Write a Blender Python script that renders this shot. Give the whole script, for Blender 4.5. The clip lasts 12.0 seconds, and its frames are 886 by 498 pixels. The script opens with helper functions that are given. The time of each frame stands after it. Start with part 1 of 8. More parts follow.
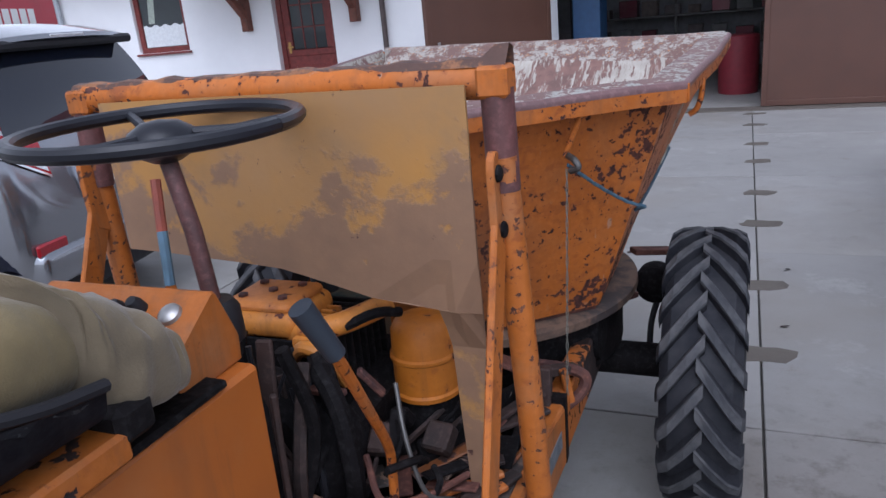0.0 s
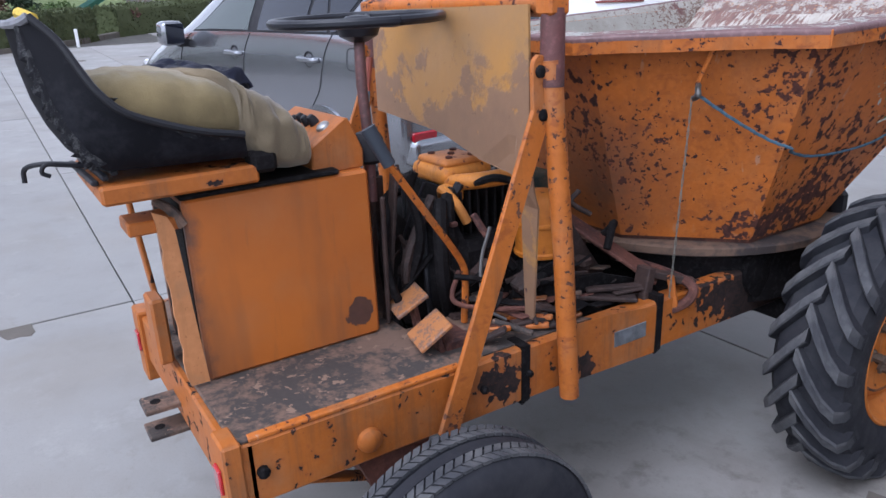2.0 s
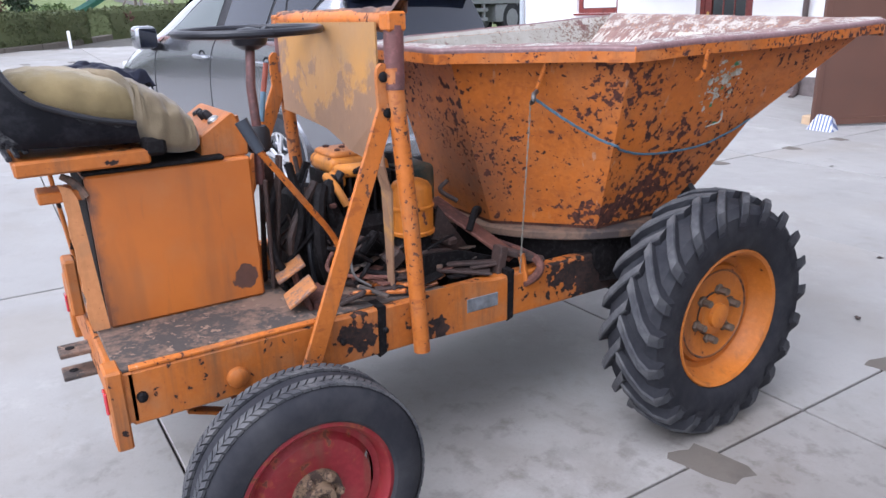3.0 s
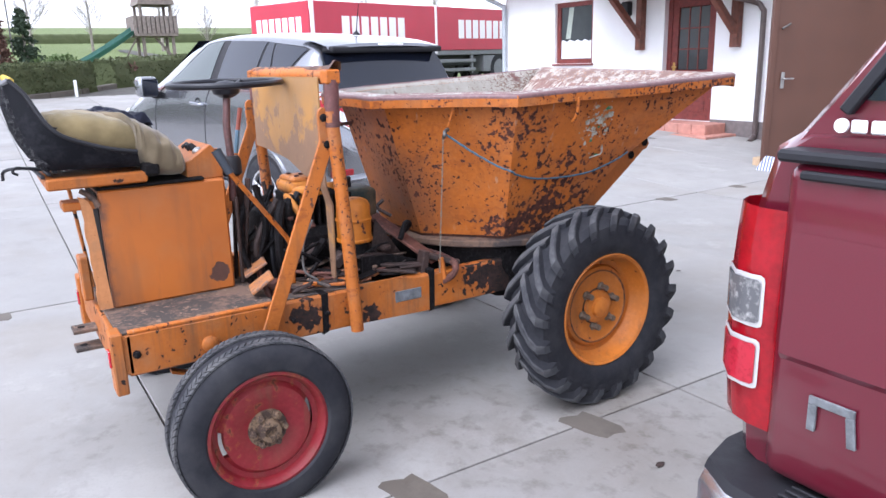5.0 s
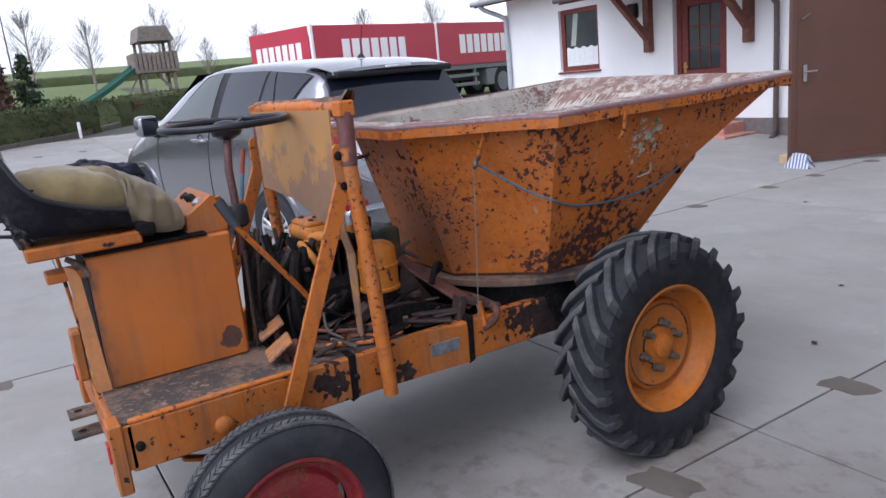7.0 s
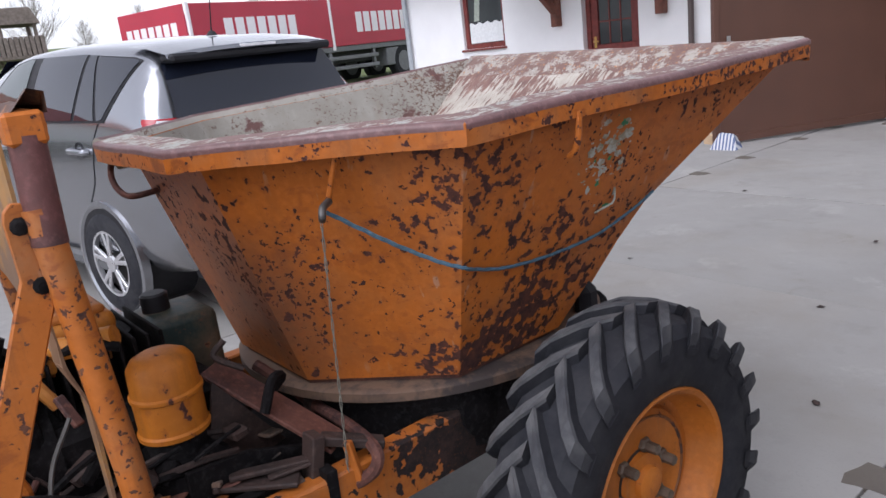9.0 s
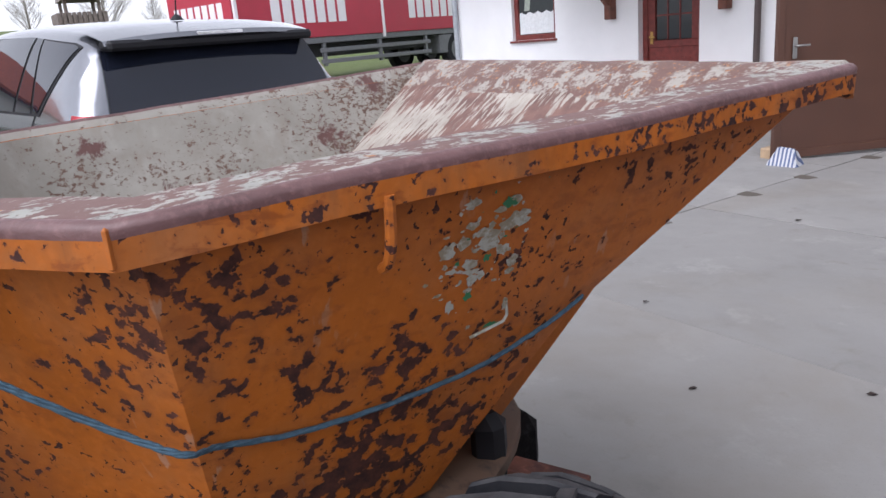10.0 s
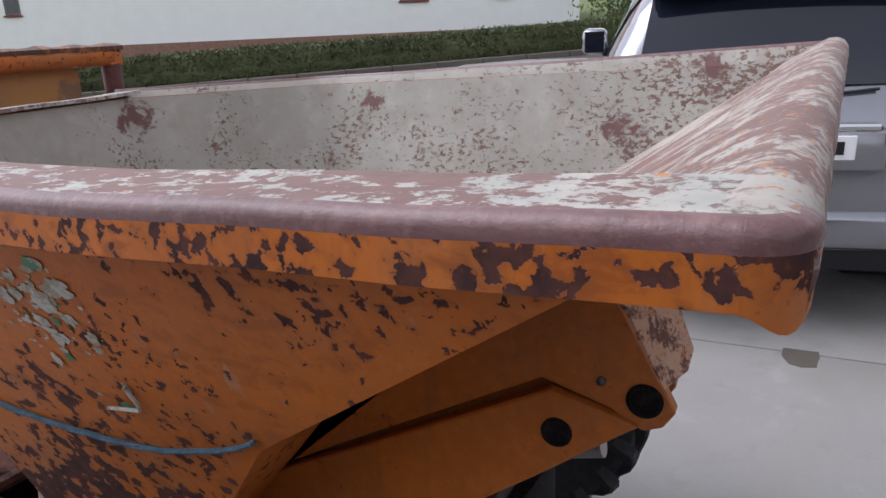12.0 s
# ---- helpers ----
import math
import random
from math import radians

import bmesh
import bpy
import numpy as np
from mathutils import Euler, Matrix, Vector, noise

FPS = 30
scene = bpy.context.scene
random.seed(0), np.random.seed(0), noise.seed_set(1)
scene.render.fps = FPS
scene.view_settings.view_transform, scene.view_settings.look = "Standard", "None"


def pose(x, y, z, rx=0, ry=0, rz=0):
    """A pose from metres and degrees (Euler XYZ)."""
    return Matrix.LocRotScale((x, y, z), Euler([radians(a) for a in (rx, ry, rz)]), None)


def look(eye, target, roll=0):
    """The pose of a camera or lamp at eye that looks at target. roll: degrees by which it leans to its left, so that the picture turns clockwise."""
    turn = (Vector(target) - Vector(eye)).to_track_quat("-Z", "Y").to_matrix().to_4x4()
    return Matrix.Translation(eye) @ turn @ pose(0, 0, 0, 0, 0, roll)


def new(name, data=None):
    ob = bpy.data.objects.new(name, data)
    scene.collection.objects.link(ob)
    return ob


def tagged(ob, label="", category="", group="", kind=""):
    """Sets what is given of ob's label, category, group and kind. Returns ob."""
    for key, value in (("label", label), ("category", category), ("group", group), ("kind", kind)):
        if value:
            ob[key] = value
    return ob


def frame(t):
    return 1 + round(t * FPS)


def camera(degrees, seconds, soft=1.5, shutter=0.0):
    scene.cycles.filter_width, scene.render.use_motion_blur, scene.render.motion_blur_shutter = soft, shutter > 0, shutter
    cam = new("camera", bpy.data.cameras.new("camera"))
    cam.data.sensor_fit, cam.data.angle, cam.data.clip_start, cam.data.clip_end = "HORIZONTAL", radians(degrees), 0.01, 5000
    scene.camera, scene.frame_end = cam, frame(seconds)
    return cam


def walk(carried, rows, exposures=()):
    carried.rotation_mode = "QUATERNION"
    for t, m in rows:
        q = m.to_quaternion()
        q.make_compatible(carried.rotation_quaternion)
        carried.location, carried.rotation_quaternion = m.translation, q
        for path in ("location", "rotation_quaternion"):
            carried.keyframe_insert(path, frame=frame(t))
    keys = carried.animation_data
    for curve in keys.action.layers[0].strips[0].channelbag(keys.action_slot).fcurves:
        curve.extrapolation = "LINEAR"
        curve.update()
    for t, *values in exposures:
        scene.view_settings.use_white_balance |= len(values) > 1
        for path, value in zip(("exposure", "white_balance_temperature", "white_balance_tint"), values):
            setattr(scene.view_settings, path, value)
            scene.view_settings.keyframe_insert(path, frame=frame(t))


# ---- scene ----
cam = camera(62.5, 12.0)
PATH = [
    (0, (0.036, -0.082, 1.540), (-0.713, 1.671, 0.931), -5.3),
    (0.5, (0.214, -0.179, 1.499), (-0.897, 1.403, 0.985), -5.4),
    (1, (0.402, -0.205, 1.463), (-0.94, 1.16, 0.883), -6.2),
    (1.5, (0.644, -0.08, 1.445), (-0.891, 1.015, 0.778), -0.6),
    (2, (0.963, -0.042, 1.442), (-0.651, 0.952, 0.803), -2.7),
    (2.5, (1.207, -0.008, 1.464), (-0.401, 1.01, 0.85), -2.5),
    (3, (1.477, 0.082, 1.453), (-0.137, 1.087, 0.834), -1.6),
    (3.2, (1.542, 0.106, 1.484), (-0.062, 1.116, 0.848), -2.2),
    (4.8, (2.124, -0.048, 1.465), (0.473, 0.957, 0.95), -0.6),
    (5, (2.176, -0.043, 1.477), (0.536, 0.986, 0.977), -1.6),
    (5.5, (2.238, -0.067, 1.496), (0.562, 0.935, 1.067), -2.6),
    (6, (2.21, -0.052, 1.492), (0.506, 0.903, 1.066), -3.1),
    (6.5, (2.052, -0.032, 1.487), (0.352, 0.923, 1.044), -3.6),
    (6.7, (1.951, 0.006, 1.505), (0.26, 0.975, 1.055), -5.1),
    (8.3, (1.267, 0.522, 1.466), (-0.266, 1.698, 0.949), -2.7),
    (8.5, (1.143, 0.596, 1.487), (-0.358, 1.816, 0.98), -5.0),
    (9, (0.935, 0.853, 1.479), (-0.583, 2.04, 0.945), -6.8),
    (9.5, (0.783, 1.253, 1.473), (-0.754, 2.391, 0.89), -4.6),
    (10, (0.649, 1.629, 1.483), (-0.959, 2.683, 0.932), -4.9),
    (10.5, (0.631, 2.059, 1.479), (-1.139, 2.778, 0.887), -2.6),
    (11, (0.524, 2.413, 1.449), (-1.306, 2.939, 0.837), -2.6),
    (11.5, (0.42, 2.678, 1.474), (-1.501, 2.687, 0.921), -1.6),
    (12, (0.356, 2.95, 1.482), (-1.369, 2.124, 0.894), -2.5),
]
STOPS = [(0, 0.58), (0.5, 0.55), (1, 0.58), (2, 1.0), (2.5, 1.40), (3, 1.55), (5, 1.67), (5.5, 1.67), (6.5, 0.90), (8.5, 0.81), (10.5, 0.83), (12, 0.86)]
walk(cam, [(t, look(eye, target, roll)) for t, eye, target, roll in PATH], [(t, e, 5480 if t == 0 else 5230 if t < 1.2 else 5480 if t < 2.2 else 5700 if t < 8 else 6000, 16) for t, e in STOPS])

# ---- light ----
world = bpy.data.worlds.new("world")
scene.world = world
world.use_nodes = True
wn = world.node_tree
sky = wn.nodes.new("ShaderNodeTexSky")
sky.sky_type = "NISHITA"
sky.sun_disc = False
SUN_AZIMUTH, SUN_HEIGHT = 165.0, 56.0
sky.sun_elevation, sky.sun_rotation = radians(SUN_HEIGHT), radians(SUN_AZIMUTH)
sky.air_density, sky.dust_density, sky.ozone_density = 1.0, 1.5, 1.0
pale = wn.nodes.new("ShaderNodeHueSaturation")
pale.inputs["Saturation"].default_value = 0.10
wn.links.new(sky.outputs[0], pale.inputs["Color"])
wn.links.new(pale.outputs[0], wn.nodes["Background"].inputs[0])
wn.nodes["Background"].inputs[1].default_value = 0.15
sun_data = bpy.data.lights.new("sun", "SUN")
sun_data.energy, sun_data.angle, sun_data.color = 1.0, radians(50), (1.0, 0.98, 0.96)
sun = new("sun", sun_data)
a, h = radians(SUN_AZIMUTH), radians(SUN_HEIGHT)
sun.matrix_world = look((0, 0, 30), (-30 * math.sin(a) * math.cos(h), -30 * math.cos(a) * math.cos(h), 30 - 30 * math.sin(h)))


# ---- mesh helpers ----
BACK = {}


def thing(name, at, label, category, group="", m=None):
    """A top-level Empty; parts under it are given in world places unless m sets a pose of its own."""
    ob = new(name)
    ob.empty_display_size = 0.1
    ob.matrix_basis = m or Matrix.Translation(at)
    if m is None:
        BACK[ob] = Matrix.Translation(-Vector(at))
    return tagged(ob, label, category, group)


def part(name, bm, material, parent=None, label="", smooth=False):
    """Links a bmesh as one mesh object, under a thing or a part."""
    me = bpy.data.meshes.new(name)
    bmesh.ops.recalc_face_normals(bm, faces=bm.faces)
    bm.to_mesh(me)
    bm.free()
    for m in material if isinstance(material, (list, tuple)) else [material]:
        me.materials.append(m)
    if smooth:
        me.shade_smooth()
        me.set_sharp_from_angle(angle=radians(35))
    ob = new(name, me)
    if parent is not None:
        ob.parent = parent
        if parent in BACK:
            ob.matrix_parent_inverse = BACK[parent]
    if label:
        ob["label"] = label
    return ob


def single(name, bm, material, label, category, group="", kind="", smooth=False):
    return tagged(part(name, bm, material, smooth=smooth), label, category, group, kind)


def box(lo, hi, bevel=0.0, bm=None, m=None, seg=1):
    bm = bm or bmesh.new()
    c, d = [(p + q) / 2 for p, q in zip(lo, hi)], [max(abs(q - p), 1e-4) for p, q in zip(lo, hi)]
    made = bmesh.ops.create_cube(bm, size=1.0, matrix=Matrix.Translation(c) @ Matrix.Diagonal((*d, 1)))
    vs = made["verts"]
    if bevel:
        es = list({e for v in vs for e in v.link_edges})
        out = bmesh.ops.bevel(bm, geom=es, offset=bevel, segments=seg, profile=0.5, affect="EDGES")
        vs = list({v for f in out["faces"] for v in f.verts} | {v for v in vs if v.is_valid})
    if m is not None:
        bmesh.ops.transform(bm, matrix=m, verts=vs)
    return bm


def bar(p, q, width, depth, bm=None, bevel=0.003, up=(0, 0, 1)):
    """A flat bar from p to q, width across and depth along up."""
    p, q = Vector(p), Vector(q)
    z = (q - p).normalized()
    x = Vector(up).cross(z)
    x = x.normalized() if x.length > 1e-4 else Vector((1, 0, 0))
    y = z.cross(x)
    m = Matrix((x, y, z)).transposed().to_4x4()
    m.translation = (p + q) / 2
    n = (q - p).length / 2
    return box((-width / 2, -depth / 2, -n), (width / 2, depth / 2, n), bevel, bm, m)


def tube(points, r, seg=10, bm=None, caps=True, r_end=None):
    """A round bar through the points."""
    bm = bm or bmesh.new()
    pts = [Vector(p) for p in points]
    rings, side = [], None
    for n, p in enumerate(pts):
        t = (pts[min(n + 1, len(pts) - 1)] - pts[max(n - 1, 0)]).normalized()
        if side is None:
            side = t.orthogonal().normalized()
        side = (side - t * side.dot(t)).normalized()
        up = t.cross(side)
        rr = r if r_end is None else r + (r_end - r) * n / max(len(pts) - 1, 1)
        rings.append([bm.verts.new(p + rr * (math.cos(a) * side + math.sin(a) * up)) for a in [2 * math.pi * k / seg for k in range(seg)]])
    for a, b in zip(rings, rings[1:]):
        for k in range(seg):
            bm.faces.new((a[k], a[(k + 1) % seg], b[(k + 1) % seg], b[k]))
    if caps:
        bm.faces.new(rings[0][::-1])
        bm.faces.new(rings[-1])
    return bm


def smooth_path(points, steps=6):
    """A rounded path through the points."""
    p = [Vector(q) for q in points]
    p = [2 * p[0] - p[1]] + p + [2 * p[-1] - p[-2]]
    out = []
    for n in range(1, len(p) - 2):
        for k in range(steps):
            t = k / steps
            out.append(0.5 * (2 * p[n] + (p[n + 1] - p[n - 1]) * t + (2 * p[n - 1] - 5 * p[n] + 4 * p[n + 1] - p[n + 2]) * t * t + (3 * p[n] - p[n - 1] - 3 * p[n + 1] + p[n + 2]) * t ** 3))
    return out + [p[-2]]


def prism(poly, axis, lo, hi, bm=None, bevel=0.0):
    """A plate: the outline poly in the two other axes, from lo to hi along axis."""
    bm = bm or bmesh.new()

    def at(p, v):
        q = list(p)
        q.insert("xyz".index(axis), v)
        return q

    a, b = [bm.verts.new(at(p, lo)) for p in poly], [bm.verts.new(at(p, hi)) for p in poly]
    faces = [bm.faces.new(a[::-1]), bm.faces.new(b)]
    n = len(poly)
    faces += [bm.faces.new((a[k], a[(k + 1) % n], b[(k + 1) % n], b[k])) for k in range(n)]
    bmesh.ops.recalc_face_normals(bm, faces=faces)
    if bevel:
        bmesh.ops.bevel(bm, geom=list({e for f in faces for e in f.edges}), offset=bevel, segments=1, affect="EDGES")
    return bm


def lathe(profile, centre, axis="x", seg=40, bm=None, mats=None, caps=True):
    """A turned body: profile rows of (along the axis, radius)."""
    bm = bm or bmesh.new()
    c = Vector(centre)
    rings = []
    for s, r in profile:
        ring = []
        for k in range(seg):
            a = 2 * math.pi * k / seg
            u, v = r * math.cos(a), r * math.sin(a)
            ring.append(bm.verts.new(c + Vector({"x": (s, u, v), "y": (u, s, v), "z": (u, v, s)}[axis])))
        rings.append(ring)
    for n, (a, b) in enumerate(zip(rings, rings[1:])):
        for k in range(seg):
            f = bm.faces.new((a[k], a[(k + 1) % seg], b[(k + 1) % seg], b[k]))
            if mats:
                f.material_index = mats[n]
    for ring in (rings[0], rings[-1]) if caps else ():
        bm.faces.new(ring)
    return bm


def sheet(rows, bm=None):
    """A surface through rows of points."""
    bm = bm or bmesh.new()
    vs = [[bm.verts.new(p) for p in row] for row in rows]
    for a, b in zip(vs, vs[1:]):
        for k in range(len(a) - 1):
            bm.faces.new((a[k], a[k + 1], b[k + 1], b[k]))
    return bm


# ---- materials ----
class Nodes:
    def __init__(self, name, rough=0.6, metal=0.0):
        self.m = bpy.data.materials.new(name)
        self.m.use_nodes = True
        self.t = self.m.node_tree
        self.b = self.t.nodes["Principled BSDF"]
        self.b.inputs["Roughness"].default_value, self.b.inputs["Metallic"].default_value = rough, metal
        self.vec = self.add("ShaderNodeTexCoord").outputs["Object"]

    def add(self, kind):
        return self.t.nodes.new(kind)

    def link(self, a, b):
        self.t.links.new(a, b)

    def put(self, socket, v):
        if isinstance(v, bpy.types.NodeSocket):
            self.link(v, socket)
        else:
            socket.default_value = (*v, 1.0) if isinstance(v, tuple) and len(v) == 3 else v

    def spread(self):
        """Coordinates shifted at random from object to object."""
        info, add = self.add("ShaderNodeObjectInfo"), self.add("ShaderNodeVectorMath")
        add.operation = "MULTIPLY_ADD"
        self.link(info.outputs["Random"], add.inputs[0])
        add.inputs[1].default_value = (13, 29, 7)
        self.link(self.vec, add.inputs[2])
        self.vec = add.outputs[0]
        return info.outputs["Random"]

    def scaled(self, s):
        n = self.add("ShaderNodeVectorMath")
        n.operation = "MULTIPLY"
        self.link(self.vec, n.inputs[0])
        n.inputs[1].default_value = s
        return n.outputs[0]

    def ragged(self, reach, scale):
        """Coordinates shaken by a fine noise, for torn outlines."""
        n, mid, add = self.add("ShaderNodeTexNoise"), self.add("ShaderNodeVectorMath"), self.add("ShaderNodeVectorMath")
        self.link(self.vec, n.inputs["Vector"])
        n.inputs["Scale"].default_value, n.inputs["Detail"].default_value = scale, 3
        mid.operation, add.operation = "SUBTRACT", "MULTIPLY_ADD"
        self.link(n.outputs["Color"], mid.inputs[0])
        mid.inputs[1].default_value = (0.5, 0.5, 0.5)
        self.link(mid.outputs[0], add.inputs[0])
        add.inputs[1].default_value = (2 * reach,) * 3
        self.link(self.vec, add.inputs[2])
        self.vec = add.outputs[0]

    def noise(self, scale, detail=4.0, rough=0.6, vec=None, bend=0.0):
        n = self.add("ShaderNodeTexNoise")
        self.link(vec or self.vec, n.inputs["Vector"])
        for k, v in (("Scale", scale), ("Detail", detail), ("Roughness", rough), ("Distortion", bend)):
            n.inputs[k].default_value = v
        return n.outputs["Fac"]

    def ramp(self, fac, lo, hi, a=0.0, b=1.0):
        n = self.add("ShaderNodeMapRange")
        self.put(n.inputs["Value"], fac)
        for k, v in (("From Min", lo), ("From Max", hi), ("To Min", a), ("To Max", b)):
            n.inputs[k].default_value = v
        return n.outputs[0]

    def math(self, op, a, b=0.0):
        n = self.add("ShaderNodeMath")
        n.operation = op
        self.put(n.inputs[0], a)
        self.put(n.inputs[1], b)
        return n.outputs[0]

    def mix(self, fac, a, b, mode="MIX"):
        n = self.add("ShaderNodeMix")
        n.data_type, n.blend_type = "RGBA", mode
        self.put(n.inputs[0], fac)
        self.put(n.inputs[6], a)
        self.put(n.inputs[7], b)
        return n.outputs[2]

    def axis(self, k):
        n = self.add("ShaderNodeSeparateXYZ")
        self.link(self.vec, n.inputs[0])
        return n.outputs[k]

    def bump(self, height, strength=0.3, distance=0.01):
        n = self.add("ShaderNodeBump")
        n.inputs["Strength"].default_value, n.inputs["Distance"].default_value = strength, distance
        self.put(n.inputs["Height"], height)
        self.link(n.outputs[0], self.b.inputs["Normal"])

    def done(self, colour, rough=None, metal=None):
        self.put(self.b.inputs["Base Color"], colour)
        if rough is not None:
            self.put(self.b.inputs["Roughness"], rough)
        if metal is not None:
            self.put(self.b.inputs["Metallic"], metal)
        return self.m


ORANGE, RUST, DARK_RUST = (0.475, 0.132, 0.014), (0.12, 0.042, 0.026), (0.035, 0.014, 0.013)


def chipped(name, paint=ORANGE, amount=0.5, size=1.0, grime=0.35, under=DARK_RUST, spots=(), rust=RUST, dust=0.45, pale=0.0, speck=0.0, soot=()):
    """Old paint with flaked spots down to the rust, dirt streaks and a dull bloom."""
    n = Nodes(name)
    smooth_vec = n.vec
    n.ragged(0.006 * size, 60 / size)
    n.ragged(0.0035 * size, 170 / size)
    wide, fine = n.noise(3.2 / size, 3), n.noise(32 / size, 3, 0.46, bend=0.16)
    mask = n.math("ADD", n.math("MULTIPLY", wide, 0.45), n.math("MULTIPLY", fine, 0.74))
    for place, reach, more in spots:
        gap = n.add("ShaderNodeVectorMath")
        gap.operation = "DISTANCE"
        n.link(n.vec, gap.inputs[0])
        gap.inputs[1].default_value = place
        mask = n.math("ADD", mask, n.ramp(gap.outputs["Value"], 0, reach, more, 0))
    chips = n.ramp(mask, 0.80 - 0.19 * amount, 0.815 - 0.19 * amount)
    big = n.ramp(n.noise(15 / size, 4, 0.55, bend=0.4), 0.735 - 0.10 * amount, 0.745 - 0.10 * amount)
    chips = n.math("MAXIMUM", chips, big)
    if speck:
        field = n.math("ADD", n.math("MULTIPLY", n.noise(64, 3, 0.5, bend=0.3), 0.62), n.math("MULTIPLY", n.noise(4.5, 3), 0.42))
        chips = n.math("MAXIMUM", chips, n.ramp(field, 0.645 - 0.08 * speck, 0.655 - 0.08 * speck))
    n.vec = smooth_vec
    tone = n.mix(n.ramp(n.noise(2.0, 5), 0.35, 0.7), paint, tuple(c * 0.72 for c in paint))
    tone = n.mix(n.ramp(n.noise(60, 3), 0.45, 0.75, 0, 0.35), tone, tuple(min(1, c * 1.25 + 0.015) for c in paint))
    tone = n.mix(n.ramp(n.noise(5.5, 6, 0.68), 0.48, 0.72, 0, dust), tone, (0.27, 0.155, 0.085))
    drip = n.math("MULTIPLY", n.ramp(n.noise(1.0, 3, 0.5, n.scaled((38, 38, 2.2))), 0.66, 0.70), n.ramp(n.noise(6, 2), 0.50, 0.60, 0, pale))
    tone = n.mix(drip, tone, (0.42, 0.36, 0.29))
    streak = n.ramp(n.noise(1.0, 5, 0.65, n.scaled((16, 16, 1.4))), 0.52, 0.72, 0, grime)
    tone = n.mix(streak, tone, (0.10, 0.055, 0.03))
    bare = n.mix(n.ramp(n.noise(45, 4), 0.35, 0.65), under, rust)
    bare = n.mix(n.ramp(n.noise(13, 4, 0.6), 0.55, 0.68, 0, 0.6), bare, tuple(c * 1.5 for c in rust))
    bare = n.mix(n.ramp(n.noise(150, 2), 0.60, 0.78, 0, 0.4), bare, tuple(c * 0.5 for c in paint))
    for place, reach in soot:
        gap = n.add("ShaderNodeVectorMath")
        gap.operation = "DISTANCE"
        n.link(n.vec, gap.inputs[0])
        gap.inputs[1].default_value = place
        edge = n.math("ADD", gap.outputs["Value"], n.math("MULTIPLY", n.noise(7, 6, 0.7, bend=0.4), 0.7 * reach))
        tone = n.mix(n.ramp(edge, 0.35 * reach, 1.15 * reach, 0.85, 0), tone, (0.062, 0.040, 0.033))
    if speck:
        smudge = n.math("ADD", n.math("MULTIPLY", n.noise(24, 4, 0.6, n.scaled((1, 0.7, 1.3)), 0.3), 0.7), n.math("MULTIPLY", n.noise(5, 2), 0.3))
        tone = n.mix(n.ramp(smudge, 0.545, 0.61, 0, 1.4 * speck), tone, (0.17, 0.042, 0.013))
    pits = n.ramp(n.noise(95, 3, 0.6), 0.66, 0.70, 0, 0.45)
    tone = n.mix(pits, tone, (0.15, 0.05, 0.02))
    halo = n.ramp(mask, 0.735 - 0.19 * amount, 0.81 - 0.19 * amount, 0, 0.55)
    colour = n.mix(chips, n.mix(halo, tone, (0.26, 0.075, 0.02)), bare)
    n.bump(n.math("SUBTRACT", n.math("MULTIPLY", n.noise(40, 4), 0.3), n.math("MULTIPLY", chips, 0.6)), 0.5, 0.004)
    n.b.inputs["Specular IOR Level"].default_value = 0.35
    return n.done(colour, n.ramp(chips, 0, 1, 0.52, 0.9))


def rusty(name, a=RUST, b=DARK_RUST, rough=0.8, metal=0.0):
    n = Nodes(name)
    c = n.mix(n.ramp(n.noise(9, 6, 0.65), 0.35, 0.65), a, b)
    c = n.mix(n.ramp(n.noise(70, 3), 0.5, 0.75, 0, 0.5), c, tuple(min(1, x * 1.7 + 0.02) for x in a))
    n.bump(n.noise(90, 5), 0.5, 0.003)
    return n.done(c, rough, metal)


def plain(name, colour, rough=0.5, metal=0.0, vary=0.15, scale=12.0, bump=0.08, coat=0.0):
    n = Nodes(name)
    c = n.mix(n.ramp(n.noise(scale, 5), 0.3, 0.7), tuple(x * (1 - vary) for x in colour), tuple(min(1, x * (1 + vary)) for x in colour))
    if bump:
        n.bump(n.noise(scale * 9, 4), bump, 0.003)
    n.b.inputs["Coat Weight"].default_value = coat
    n.b.inputs["Coat Roughness"].default_value = 0.06
    return n.done(c, n.ramp(n.noise(scale * 2, 3), 0.3, 0.7, rough * 0.85, min(1, rough * 1.15)), metal)


def patched(name, a, b, lo=0.46, hi=0.52, scale=6.0, rough=0.7, stretch=(1, 1, 1), extra=None):
    """Two coats, the upper one flaked off in patches."""
    n = Nodes(name)
    v = n.scaled(stretch)
    f = n.math("ADD", n.math("MULTIPLY", n.noise(scale, 6, 0.66, v, 0.3), 0.7), n.math("MULTIPLY", n.noise(scale * 6, 4, 0.6, v), 0.3))
    c = n.mix(n.noise(scale * 3, 4), a, tuple(x * 0.78 for x in a))
    d = n.mix(n.noise(scale * 5, 4), b, tuple(x * 0.6 for x in b))
    colour = n.mix(n.ramp(f, lo, hi), c, d)
    if extra:
        colour = n.mix(n.ramp(n.noise(scale * 4, 5, 0.6), 0.60, 0.64), colour, extra)
    n.bump(f, 0.4, 0.004)
    return n.done(colour, rough)


